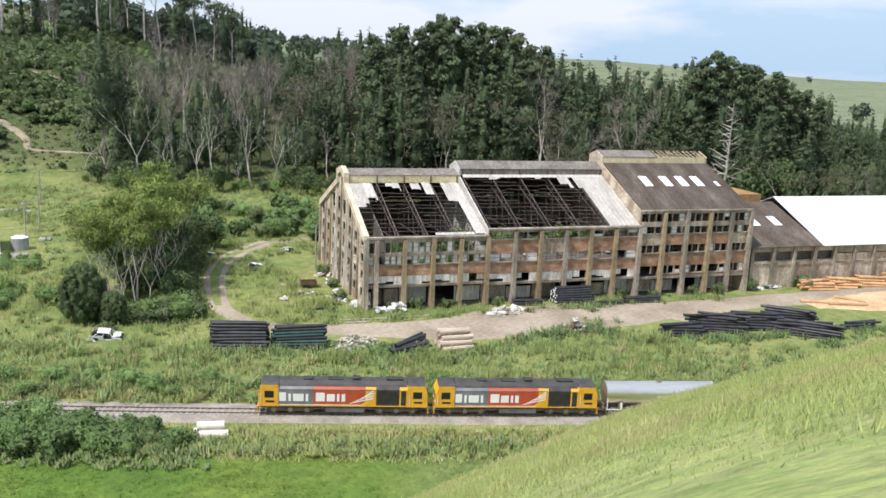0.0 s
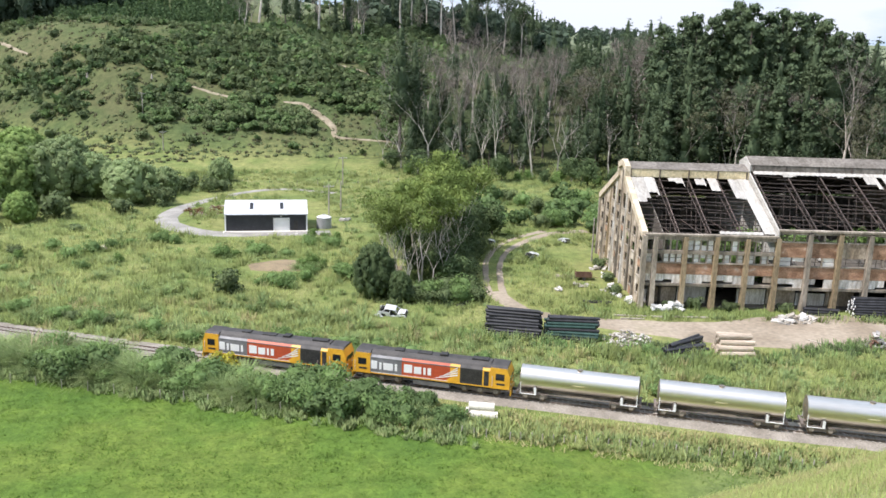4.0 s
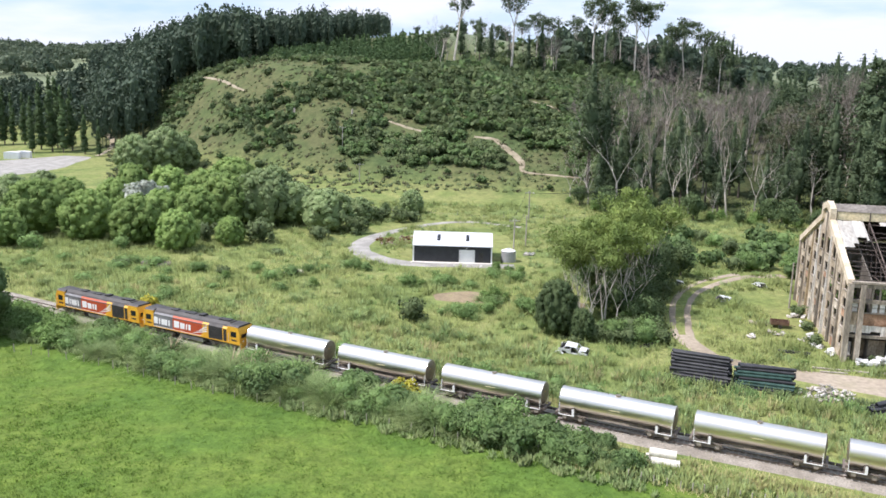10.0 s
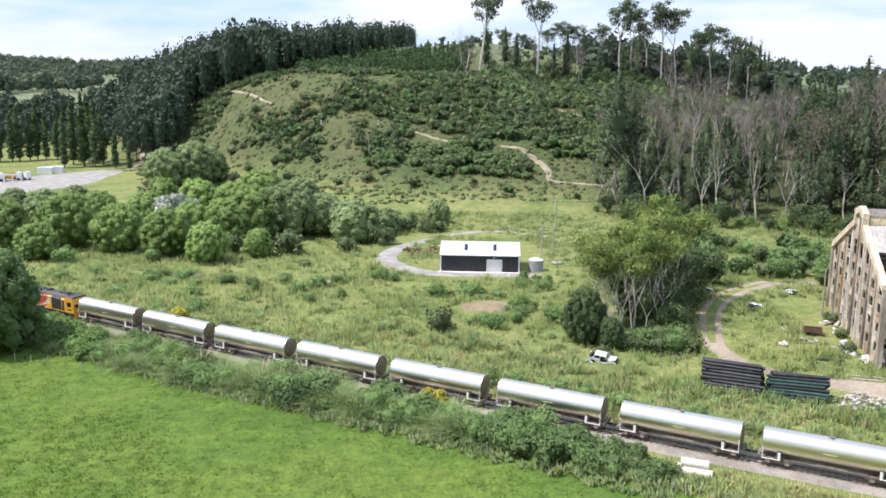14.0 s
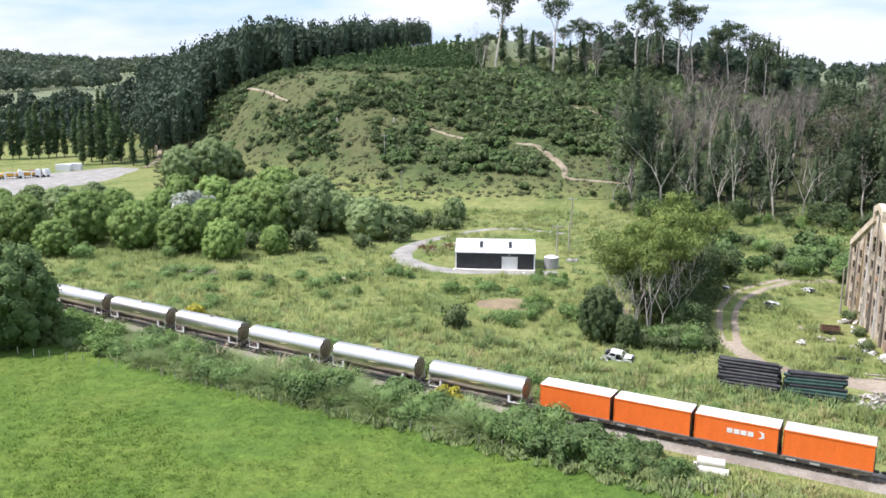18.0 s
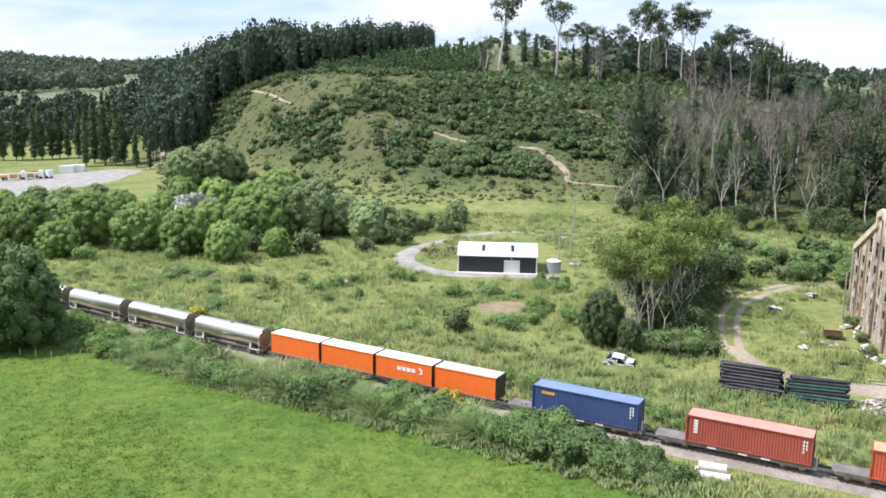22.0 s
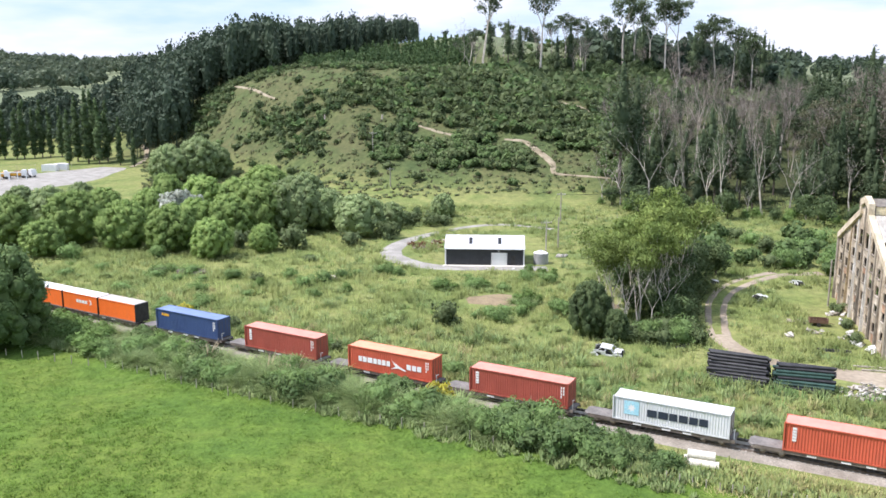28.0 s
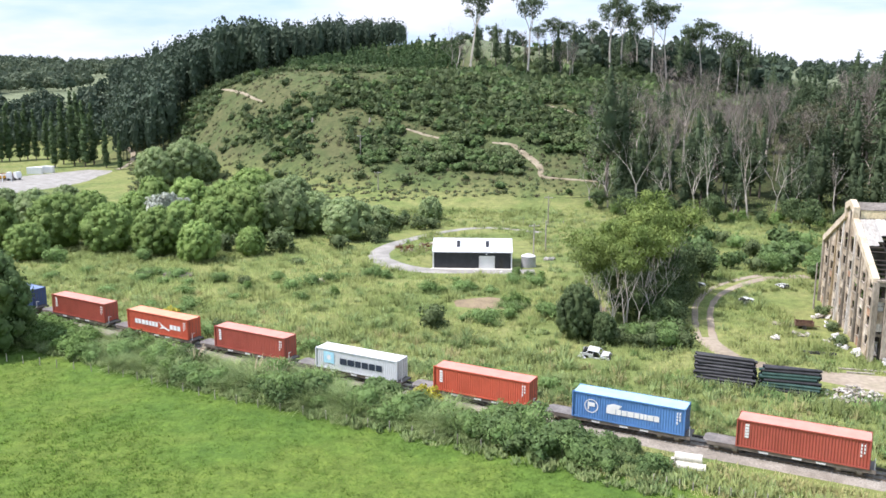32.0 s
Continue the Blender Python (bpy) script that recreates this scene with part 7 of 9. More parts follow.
def tank_wagon():
    L, R = 12.35, 1.30
    t = vehicle("tank_wagon", "long polished stainless steel tank wagon", "tank wagon", "tank wagons")
    n = 28
    o = [(R * math.sin(2 * math.pi * i / n), 2.38 + R * math.cos(2 * math.pi * i / n)) for i in range(n)]
    b = Build()
    k = 0
    for x in (-L / 2, L / 2):
        for y, z in o:
            b.v.append((x, y, z))
    b.f += [(i, (i + 1) % n, n + (i + 1) % n, n + i) for i in range(n)]
    part("tank", b, M_TANK, t, smooth=True)
    for s in (-1, 1):
        e = Build()
        for q, (rr, dx) in enumerate(((1.0, 0), (0.8, 0.12), (0.4, 0.2), (0.02, 0.22))):
            e.v += [(s * (L / 2 + dx - 0.01), y * rr, 2.38 + (z - 2.38) * rr) for y, z in o]
        for q in range(3):
            for i in range(n):
                f = (q * n + i, q * n + (i + 1) % n, (q + 1) * n + (i + 1) % n, (q + 1) * n + i)
                e.f.append(f if s < 0 else f[::-1])
        part("tank_end", e, M_TANK_END, t, "dull brown-grey tank end", smooth=True)
        rim = Build()
        for i in range(n):
            (y0, z0), (y1, z1) = o[i], o[(i + 1) % n]
            rim.tube((s * L / 2, y0, z0), (s * L / 2, y1, z1), 0.05, n=4, caps=False)
        part("rim", rim, M_TANK, t)
        part("warning_plate", Build().box(s * (L / 2 + 0.17) - 0.02, s * (L / 2 + 0.17) + 0.02, -0.45, -0.1, 2.5, 2.85), M_YEL, t)
        part("saddle", Build().prism([(-1.15, 0.95), (1.15, 0.95), (1.15, 1.75), (0.7, 1.22), (-0.7, 1.22), (-1.15, 1.75)], s * 4.6 - 0.2, s * 4.6 + 0.2, axis="x"), M_UNDER, t)
        for y in (-1.33, 1.33):
            part("stanchion", Build().prism([(s * 4.55 - 0.13, 0.85), (s * 4.55 + 0.13, 0.85), (s * 4.55 + 0.13, 1.62), (s * 4.55, 1.74), (s * 4.55 - 0.13, 1.62)], y - 0.03, y + 0.03), M_WHITE, t, "white marker board")
            part("step_frame", Build().tube((s * 6.12, y, 0.86), (s * 6.12, y, 2.15), 0.045, n=5).tube((s * 6.12, y, 0.9), (s * 4.55, y, 0.9), 0.045, n=5), M_WHITE, t)
        part("headstock", Build().box(s * 6.5 - 0.12, s * 6.5 + 0.12, -1.15, 1.15, 0.75, 1.05), M_UNDER, t)
        part("coupler", Build().box(min(s * 6.5, s * 7.2), max(s * 6.5, s * 7.2), -0.13, 0.13, 0.7, 0.92), M_BLACK, t)
        bogie(t, s * 4.7, (-0.9, 0.9), 0.43)
    part("underframe", Build().box(-6.4, 6.4, -0.35, 0.35, 0.78, 1.08), M_UNDER, t)
    for y in (-1.1, 1.1):
        part("side_beam", Build().tube((-6.4, y, 0.95), (6.4, y, 0.95), 0.07, n=5), M_UNDER, t)
    part("discharge_pipe", Build().tube((-1.2, -0.9, 0.95), (1.6, -0.9, 0.95), 0.12, n=8), M_TANK_END, t)
    part("label_bar", Build().box(-0.6, 0.6, -1.315, -1.28, 2.34, 2.42), M_PALELABEL, t)
    part("manhole", Build().tube((0, 0, 3.62), (0, 0, 3.78), 0.3, n=10), M_TANK_END, t)
    return t


def deck_wagon(length, deck=True):
    w = vehicle("flat_wagon", "low grey container flat wagon", "flat wagon", "container wagons")
    h = length / 2
    part("deck", Build().prism([(-h + 0.35, -1.15), (-h, -0.75), (-h, 0.75), (-h + 0.35, 1.15), (h, 1.15), (h, -1.15)], 0.84, 0.98, axis="z"), M_DECK, w)
    part("underframe", Build().box(-h + 0.3, h - 0.2, -0.4, 0.4, 0.5, 0.84), M_UNDER, w)
    for y in (-1.12, 1.12):
        part("side_sill", Build().box(-h + 0.5, h, y - 0.05, y + 0.05, 0.62, 0.98), M_UNDER, w)
    for s in (-1, 1):
        part("coupler", Build().box(min(s * h, s * (h + 0.6)), max(s * h, s * (h + 0.6)), -0.13, 0.13, 0.62, 0.85), M_BLACK, w)
        bogie(w, s * (h - 2.3), (-0.9, 0.9), 0.42)
    for x in (-2.5, 0.6, 2.8):
        part("label_plate", Build().box(x, x + 0.9, -1.19, -1.165, 0.66, 0.86), M_WHITE, w)
    part("handbrake_post", Build().tube((h - 0.12, -0.9, 0.98), (h - 0.12, -0.9, 2.0), 0.05, n=5).tube((h - 0.12, -0.9, 1.9), (h - 0.12, -0.4, 1.9), 0.04, n=5), M_WHITE, w)
    return w


def corrugated(x0, x1, y, z0, z1, sg, pitch=0.28, depth=0.045):
    b = Build()
    n = int((x1 - x0) / pitch)
    prev = None
    for i in range(n):
        a = x0 + (x1 - x0) * i / n
        p = (x1 - x0) / n
        for q, d in ((0, 0), (0.3, 0), (0.5, depth), (0.8, depth)):
            cur = (a + p * q, y - sg * d)
            if prev:
                f = [(prev[0], prev[1], z0), (cur[0], cur[1], z0), (cur[0], cur[1], z1), (prev[0], prev[1], z1)]
                b.poly(f if sg < 0 else f[::-1])
            prev = cur
    f = [(prev[0], prev[1], z0), (x1, y, z0), (x1, y, z1), (prev[0], prev[1], z1)]
    return b.poly(f if sg < 0 else f[::-1])


def container(colour, roof, label, h=2.9, marks=None):
    """A forty-foot box: corrugated sides and ends, a frame and corner castings."""
    L, W = 12.19, 2.44
    c = vehicle("shipping_container", label, "shipping container", "shipping containers")
    z0 = 0.0
    for sg in (-1, 1):
        part("side_wall", corrugated(-L / 2 + 0.12, L / 2 - 0.12, sg * (W / 2 - 0.02), z0 + 0.14, h - 0.1, sg), colour, c)
        part("side_rail", Build().box(-L / 2, L / 2, sg * W / 2 - 0.05, sg * W / 2 + 0.005, z0, z0 + 0.15), colour, c)
        part("top_rail", Build().box(-L / 2, L / 2, sg * W / 2 - 0.05, sg * W / 2 + 0.005, h - 0.12, h), colour, c)
        for e in (-1, 1):
            part("corner_post", Build().box(e * (L / 2) - 0.07 - 0.06 * (e > 0), e * (L / 2) + 0.07 - 0.06 * (e > 0) - 0.01, sg * W / 2 - 0.09, sg * W / 2 + 0.01, z0, h), colour, c)
            for z in (z0, h - 0.11):
                part("corner_casting", Build().box(e * (L / 2 - 0.09) - 0.095, e * (L / 2 - 0.09) + 0.095, sg * (W / 2 - 0.08) - 0.09, sg * (W / 2 - 0.08) + 0.095, z - 0.01, z + 0.125), colour, c)
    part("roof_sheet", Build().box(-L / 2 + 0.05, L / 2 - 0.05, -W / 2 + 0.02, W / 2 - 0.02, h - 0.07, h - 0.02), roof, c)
    part("front_wall", Build().box(-L / 2 + 0.02, -L / 2 + 0.07, -W / 2 + 0.05, W / 2 - 0.05, z0 + 0.1, h - 0.05), colour, c)
    for s in (-1, 1):
        d = part("door", Build().box(L / 2 - 0.07, L / 2 - 0.02, min(s * 0.01, s * 1.15), max(s * 0.01, s * 1.15), z0 + 0.12, h - 0.1), colour, c)
        for y in (0.35, 0.85):
            part("locking_bar", Build().tube((L / 2 + 0.01, s * y, z0 + 0.15), (L / 2 + 0.01, s * y, h - 0.15), 0.025, n=5), M_UNDER, d)
    part("floor", Build().box(-L / 2 + 0.05, L / 2 - 0.05, -W / 2 + 0.05, W / 2 - 0.05, z0 + 0.02, z0 + 0.12), M_UNDER, c)
    yy = -W / 2 - 0.006
    for name, bld, mt in (marks(yy) if marks else ()):
        for one in (pieces(bld) if "block" in name else [bld]):
            part(name, one, mt, c, "plain block in place of painted writing" if "block" in name else "")
    return c


def code_bars(y):
    """The rows of small white marks at the rear end of a side."""
    b = Build()
    for k, x in enumerate((5.2, 5.48)):
        for q in range(4 - k):
            b.box(x, x + 0.14, y - 0.008, y + 0.004, 2.45 - 0.35 * q - 0.26, 2.45 - 0.35 * q)
    return ("code_block", b, M_WHITE)


def marks_plain(y):
    b = Build()
    for q in range(5):
        b.box(-5.35, -4.95, y - 0.008, y + 0.004, 2.5 - 0.3 * q - 0.24, 2.5 - 0.3 * q)
    return [("name_block", b, M_WHITE), code_bars(y)]


def marks_hs(y):
    b = stripes(Build(), -4.6, 0.1, 1.05, 1.72, y, (0.8, 0.9, 1.1, 0.8, 0.8, 0.8, 0.8), 0.18)
    c = stripes(Build(), 2.5, 4.6, 1.05, 1.72, y, (0.8, 0.8, 0.8), 0.18)
    s = Build()
    s.prism([(0.5, 1.75), (1.5, 1.25), (2.5, 0.85), (2.3, 0.75), (1.3, 1.0), (0.2, 0.8), (0.9, 1.15), (0.2, 2.05)], y - 0.008, y + 0.004)
    return [("name_block", b, M_WHITE), ("name_block", c, M_WHITE), ("emblem", s, M_WHITE), code_bars(y)]


M_SKYBLUE = surface("pale_blue_paint", (0.33, 0.62, 0.74), (0.4, 0.68, 0.78), 1.0, 0.5)
M_NAVYTEXT = surface("dark_paint", (0.02, 0.03, 0.05), (0.03, 0.04, 0.06), 1.0, 0.5)


def marks_white(y):
    b = stripes(Build(), -2.4, 3.9, 0.85, 1.65, y, (1.1, 1.1, 0.9, 1.0, 0.95, 0.95), 0.16)
    s = Build().box(-4.9, -3.3, y - 0.006, y + 0.004, 0.75, 2.25)
    st = Build()
    for k in range(7):
        a = 2 * math.pi * k / 7
        st.poly([(-4.1, y - 0.012, 1.5), (-4.1 + 0.5 * math.cos(a), y - 0.012, 1.5 + 0.5 * math.sin(a)), (-4.1 + 0.25 * math.cos(a + 0.45), y - 0.012, 1.5 + 0.25 * math.sin(a + 0.45))])
        st.poly([(-4.1, y - 0.012, 1.5), (-4.1 + 0.25 * math.cos(a - 0.45), y - 0.012, 1.5 + 0.25 * math.sin(a - 0.45)), (-4.1 + 0.5 * math.cos(a), y - 0.012, 1.5 + 0.5 * math.sin(a))])
    return [("name_block", b, M_NAVYTEXT), ("emblem_panel", s, M_SKYBLUE), ("emblem", st, M_WHITE)]


def marks_blue(y):
    b = stripes(Build(), -2.3, 3.4, 1.0, 1.6, y, (1.3, 0.7, 0.7, 0.9, 0.7, 0.5, 0.4, 0.8, 0.7), 0.08)
    b.prism([(-2.3, 1.6), (-1.0, 1.6), (-0.6, 2.05), (-1.6, 2.15), (-2.2, 1.9)], y - 0.008, y + 0.004)
    s = Build()
    n = 20
    for i in range(n):
        a0, a1 = 2 * math.pi * i / n, 2 * math.pi * (i + 1) / n
        s.poly([(-4.0 + r * math.cos(q), y - 0.008, 1.5 + r * math.sin(q)) for r, q in ((0.78, a0), (0.78, a1), (0.68, a1), (0.68, a0))])
    s.box(-4.4, -4.25, y - 0.008, y + 0.004, 1.05, 1.95)
    s.box(-4.25, -3.6, y - 0.008, y + 0.004, 1.45, 1.9)
    return [("name_block", b, M_WHITE), ("emblem", s, M_WHITE), code_bars(y)]


def marks_navy(y):
    b = stripes(Build(), -5.0, -3.5, 2.05, 2.4, y, (1, 0.9, 1.1, 0.9), 0.15)
    return [("name_block", b, M_YEL), code_bars(y)]


def paint(name, c, k=1.18):
    return surface(name, c, tuple(min(0.85, q * k) for q in c), 0.6, 0.5, c3=tuple(q * 0.9 + 0.01 for q in c), fine=7, stretch=(1, 1, 0.6), grain=0.05)


# container roofs take paler copies of the side paints, with sunlight in the colour
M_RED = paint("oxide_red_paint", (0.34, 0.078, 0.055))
M_RED_ROOF = paint("sunlit_red_roof", (0.56, 0.24, 0.185))
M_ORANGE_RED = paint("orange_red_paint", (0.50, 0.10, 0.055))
M_ORANGE_ROOF = paint("sunlit_orange_roof", (0.66, 0.29, 0.17))
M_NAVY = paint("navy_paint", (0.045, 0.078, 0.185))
M_NAVY_ROOF = paint("sunlit_navy_roof", (0.15, 0.21, 0.35))
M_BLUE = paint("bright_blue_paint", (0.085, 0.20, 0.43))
M_BLUE_ROOF = paint("sunlit_blue_roof", (0.30, 0.48, 0.66))
M_BOXWHITE = paint("off_white_paint", (0.60, 0.62, 0.63), 1.08)
M_BOXWHITE_ROOF = paint("white_box_roof", (0.74, 0.75, 0.76), 1.05)
M_DUSTROOF = paint("dusty_roof", (0.44, 0.41, 0.37), 1.15)
M_CURTAIN = paint("orange_curtain", (0.80, 0.155, 0.022), 1.08)


def curtain_box(marked, worn):
    L, W, h = 8.2, 2.5, 2.75
    c = vehicle("curtain_side_box", "orange curtain-sided freight box with a white roof" if not worn else "orange curtain-sided freight box with a dusty grey roof", "freight box", "orange freight boxes")
    for sg in (-1, 1):
        b = Build()
        n = 12
        for i in range(n):
            x0, x1 = -L / 2 + 0.08 + (L - 0.16) * i / n, -L / 2 + 0.08 + (L - 0.16) * (i + 1) / n
            k = 0.02 * (i % 2)
            f = [(x0, sg * (W / 2 - k), 0.1), (x1, sg * (W / 2 - 0.02 + k), 0.1), (x1, sg * (W / 2 - 0.02 + k), h - 0.12), (x0, sg * (W / 2 - k), h - 0.12)]
            b.poly(f if sg < 0 else f[::-1])
        part("curtain", b, M_CURTAIN, c)
        part("rail", Build().box(-L / 2, L / 2, sg * W / 2 - 0.04, sg * W / 2 + 0.01, h - 0.14, h), M_CURTAIN, c)
        part("sill", Build().box(-L / 2, L / 2, sg * W / 2 - 0.05, sg * W / 2 + 0.01, -0.02, 0.12), M_LGREY, c)
    part("roof", Build().prism([(-W / 2, h - 0.03), (W / 2, h - 0.03), (W / 2 - 0.15, h + 0.06), (-W / 2 + 0.15, h + 0.06)], -L / 2, L / 2, axis="x"), M_DUSTROOF if worn else M_BOXWHITE_ROOF, c)
    for e in (-1, 1):
        part("end_wall", Build().box(e * L / 2 - 0.04, e * L / 2 + 0.04, -W / 2, W / 2, 0, h - 0.03), M_BLACK if e > 0 else M_CURTAIN, c)
    part("floor", Build().box(-L / 2 + 0.05, L / 2 - 0.05, -W / 2 + 0.05, W / 2 - 0.05, 0.0, 0.1), M_UNDER, c)
    if marked:
        for one in pieces(stripes(Build(), -0.9, 1.7, 1.35, 1.85, -W / 2 - 0.012, (1, 1, 1, 1), 0.2)):
            part("name_block", one, M_WHITE, c, "plain white block in place of a name")
        part("emblem", Build().prism([(2.1, 1.2), (2.5, 1.5), (2.4, 1.9), (2.1, 2.1), (2.7, 1.95), (2.75, 1.4)], -W / 2 - 0.018, -W / 2 - 0.006), M_WHITE, c)
    return c


# the order of the train: thing, distance of its middle behind the leading end, height of its base above the rail
TRAIN = []
first_loco = locomotive()
TRAIN.append((first_loco, 8.95, 0.0))
TRAIN.append((copy_thing(first_loco, pose(0, 0, 0)), 27.6, 0.0))
first_tank = tank_wagon()
for k in range(8):
    TRAIN.append((first_tank if k == 0 else copy_thing(first_tank, pose(0, 0, 0)), 37.6 + 14.5 * k + 6.2, 0.0))
long_deck = deck_wagon(16.5)
BOX0 = 153.7
for k in range(2):
    TRAIN.append((long_deck if k == 0 else copy_thing(long_deck, pose(0, 0, 0)), BOX0 + 8.4 + 17.24 * k, 0.0))
for k in range(4):
    TRAIN.append((curtain_box(k == 2, k == 3), BOX0 + 8.62 * k + 4.1, 1.0))
deck = deck_wagon(16.1)
BOX1 = BOX0 + 38.7
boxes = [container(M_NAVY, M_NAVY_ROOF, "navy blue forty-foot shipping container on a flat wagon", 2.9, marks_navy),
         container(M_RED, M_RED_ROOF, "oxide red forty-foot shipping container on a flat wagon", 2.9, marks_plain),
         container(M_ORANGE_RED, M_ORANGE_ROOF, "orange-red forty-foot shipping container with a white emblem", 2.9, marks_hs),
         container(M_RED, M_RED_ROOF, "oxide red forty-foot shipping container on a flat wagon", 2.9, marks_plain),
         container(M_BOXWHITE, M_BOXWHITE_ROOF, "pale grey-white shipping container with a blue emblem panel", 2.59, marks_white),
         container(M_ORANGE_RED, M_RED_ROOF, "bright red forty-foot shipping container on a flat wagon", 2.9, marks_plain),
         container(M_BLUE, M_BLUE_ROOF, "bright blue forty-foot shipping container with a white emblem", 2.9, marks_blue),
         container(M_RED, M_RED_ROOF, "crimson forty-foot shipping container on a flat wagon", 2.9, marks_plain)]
for k, box in enumerate(boxes):
    front = BOX1 + 17.33 * k
    TRAIN.append((box, front + 6.1, 1.0))
    TRAIN.append((deck if k == 0 else copy_thing(deck, pose(0, 0, 0)), front + 12.35 - 8.05 + 0.4, 0.0))
TRAIN.append((copy_thing(deck, pose(0, 0, 0)), BOX1 + 17.33 * 8 + 4.7, 0.0))

# ---- things in the valley ----
M_PIPE = surface("black_plastic_pipe", (0.022, 0.022, 0.025), (0.04, 0.04, 0.043), 1.0, 0.5, rnd=0.3)
M_PIPE_GREEN = surface("dark_green_pipe", (0.025, 0.055, 0.045), (0.04, 0.08, 0.065), 1.0, 0.35, rnd=0.3)
M_LOG = surface("debarked_log", (0.36, 0.29, 0.215), (0.52, 0.44, 0.35), 1.6, 0.85, rnd=0.35, c3=(0.22, 0.165, 0.115), stretch=(0.3, 2, 2))
M_LOG_RED = surface("fresh_cut_log", (0.42, 0.235, 0.11), (0.56, 0.34, 0.17), 1.0, 0.85, rnd=0.25, c3=(0.30, 0.16, 0.08))
M_RUBBISH = surface("white_rubbish", (0.38, 0.355, 0.315), (0.58, 0.555, 0.51), 1.2, 0.7, rnd=0.25)
M_WHITEBAG = surface("white_plastic_sack", (0.62, 0.61, 0.59), (0.74, 0.73, 0.71), 1.2, 0.6, rnd=0.15)
M_REDLEAF = foliage("rust_red_leaf", (0.16, 0.075, 0.04), (0.24, 0.12, 0.06), (0.20, 0.17, 0.07))
M_TIMBER = surface("grey_timber", (0.30, 0.265, 0.215), (0.42, 0.38, 0.32), 1.5, 0.9, rnd=0.3, stretch=(0.3, 2, 2))
M_CLADDING = surface("black_cladding", (0.022, 0.024, 0.03), (0.032, 0.034, 0.04), 0.8, 0.6)
M_SHEDROOF = surface("white_shed_roof", (0.56, 0.575, 0.60), (0.62, 0.635, 0.66), 0.4, 0.5)
M_TANKWATER = surface("grey_water_tank", (0.28, 0.28, 0.28), (0.36, 0.36, 0.355), 0.8, 0.5)
M_CONC_PALE = surface("pale_concrete_pipe", (0.62, 0.58, 0.50), (0.72, 0.69, 0.61), 1.2, 0.85, rnd=0.08)
M_CARWHITE = surface("dirty_white_car_paint", (0.55, 0.56, 0.56), (0.70, 0.71, 0.71), 0.8, 0.35)
M_RUSTY = surface("rusty_iron", (0.11, 0.06, 0.04), (0.17, 0.10, 0.065), 1.2, 0.85)
M_SCRAP = surface("scrap_metal", (0.26, 0.24, 0.22), (0.42, 0.40, 0.37), 1.2, 0.6, metal=0.3, rnd=0.3)
M_CHIP = surface("orange_wood_chip", (0.44, 0.29, 0.15), (0.56, 0.40, 0.23), 0.25, 0.95, bump=0.4)

rt = random.Random(91)


def on_land(x, y, turn=0.0, dz=0.0):
    return pose(x, y, ground_at(x, y) + dz, 0, 0, turn)


def pipe_stack(x, y, turn, length, layers, dia, material, label, category="pipe stack", name="pipe_stack", hollow=True, group="pipe stacks", jitter=0.2, other=None, twist=0.03, capped=False):
    """A heap of pipes lying side by side in layers that step back."""
    st = thing(name, label, category, on_land(x, y, turn, -0.08), group)
    for k in range(layers):
        n = layers - k + 1
        for j in range(n):
            yy = (j + 0.5 * k) * dia * 1.02
            dx = rt.uniform(-jitter, jitter) * length * 0.3
            tw = rt.uniform(-twist, twist) * length * (2 if k == layers - 1 else 1)
            zz = dia / 2 + k * dia * 0.86
            a, b = (dx - length / 2, yy - tw, zz), (dx + length / 2, yy + tw, zz)
            bl = Build().pipe(a, b, dia / 2, dia * 0.09, 9) if hollow else Build().tube(a, b, dia / 2 * rt.uniform(0.85, 1.0), dia / 2 * rt.uniform(0.8, 0.95), 9)
            part("pipe" if hollow else "log", bl, other if other and rt.random() < 0.45 else material, st, smooth=False)
            if capped and rt.random() < 0.7:
                part("end_cap", Build().tube((a[0] - 0.06, a[1], a[2]), (a[0] + 0.02, a[1], a[2]), dia * 0.4, n=9), M_WHITE, st, "white plastic pipe end cap")
    return st


BLK = "stack of long black plastic pipes on grass"
pipe_stack(35.0, 103.2, -23, 7.0, 9, 0.42, M_PIPE, BLK)
pipe_stack(42.3, 100.4, -18, 6.6, 8, 0.40, M_PIPE, "stack of black and dark green pipes on grass", other=M_PIPE_GREEN)
pipe_stack(95.0, 83.0, -25, 6.0, 5, 0.42, M_PIPE, BLK, jitter=0.55, twist=0.07)
pipe_stack(101.0, 82.4, -34, 7.4, 7, 0.42, M_PIPE, BLK, jitter=0.55, twist=0.07)
pipe_stack(107.0, 80.6, -30, 7.0, 7, 0.42, M_PIPE, BLK, jitter=0.55, twist=0.07)
pipe_stack(114.5, 80.0, -42, 7.0, 7, 0.42, M_PIPE, BLK, jitter=0.55, twist=0.07)
pipe_stack(112.0, 75.0, -48, 8.0, 6, 0.42, M_PIPE, BLK, jitter=0.55, twist=0.07)
pipe_stack(124.0, 74.5, -10, 6.0, 3, 0.40, M_PIPE, BLK, jitter=0.55, twist=0.07)
pipe_stack(90.5, 102.4, -15, 6.4, 8, 0.40, M_PIPE, "stack of black pipes with white end caps before the factory", capped=True, jitter=0.1)
pipe_stack(95.6, 100.2, -15, 5.4, 2, 0.40, M_PIPE, "low stack of black pipes before the factory")
pipe_stack(102.0, 99.0, -15, 6.6, 3, 0.40, M_PIPE, "low stack of black pipes before the factory")
pipe_stack(83.0, 104.8, -14, 5.0, 3, 0.40, M_PIPE, "stack of black pipes against the factory front")
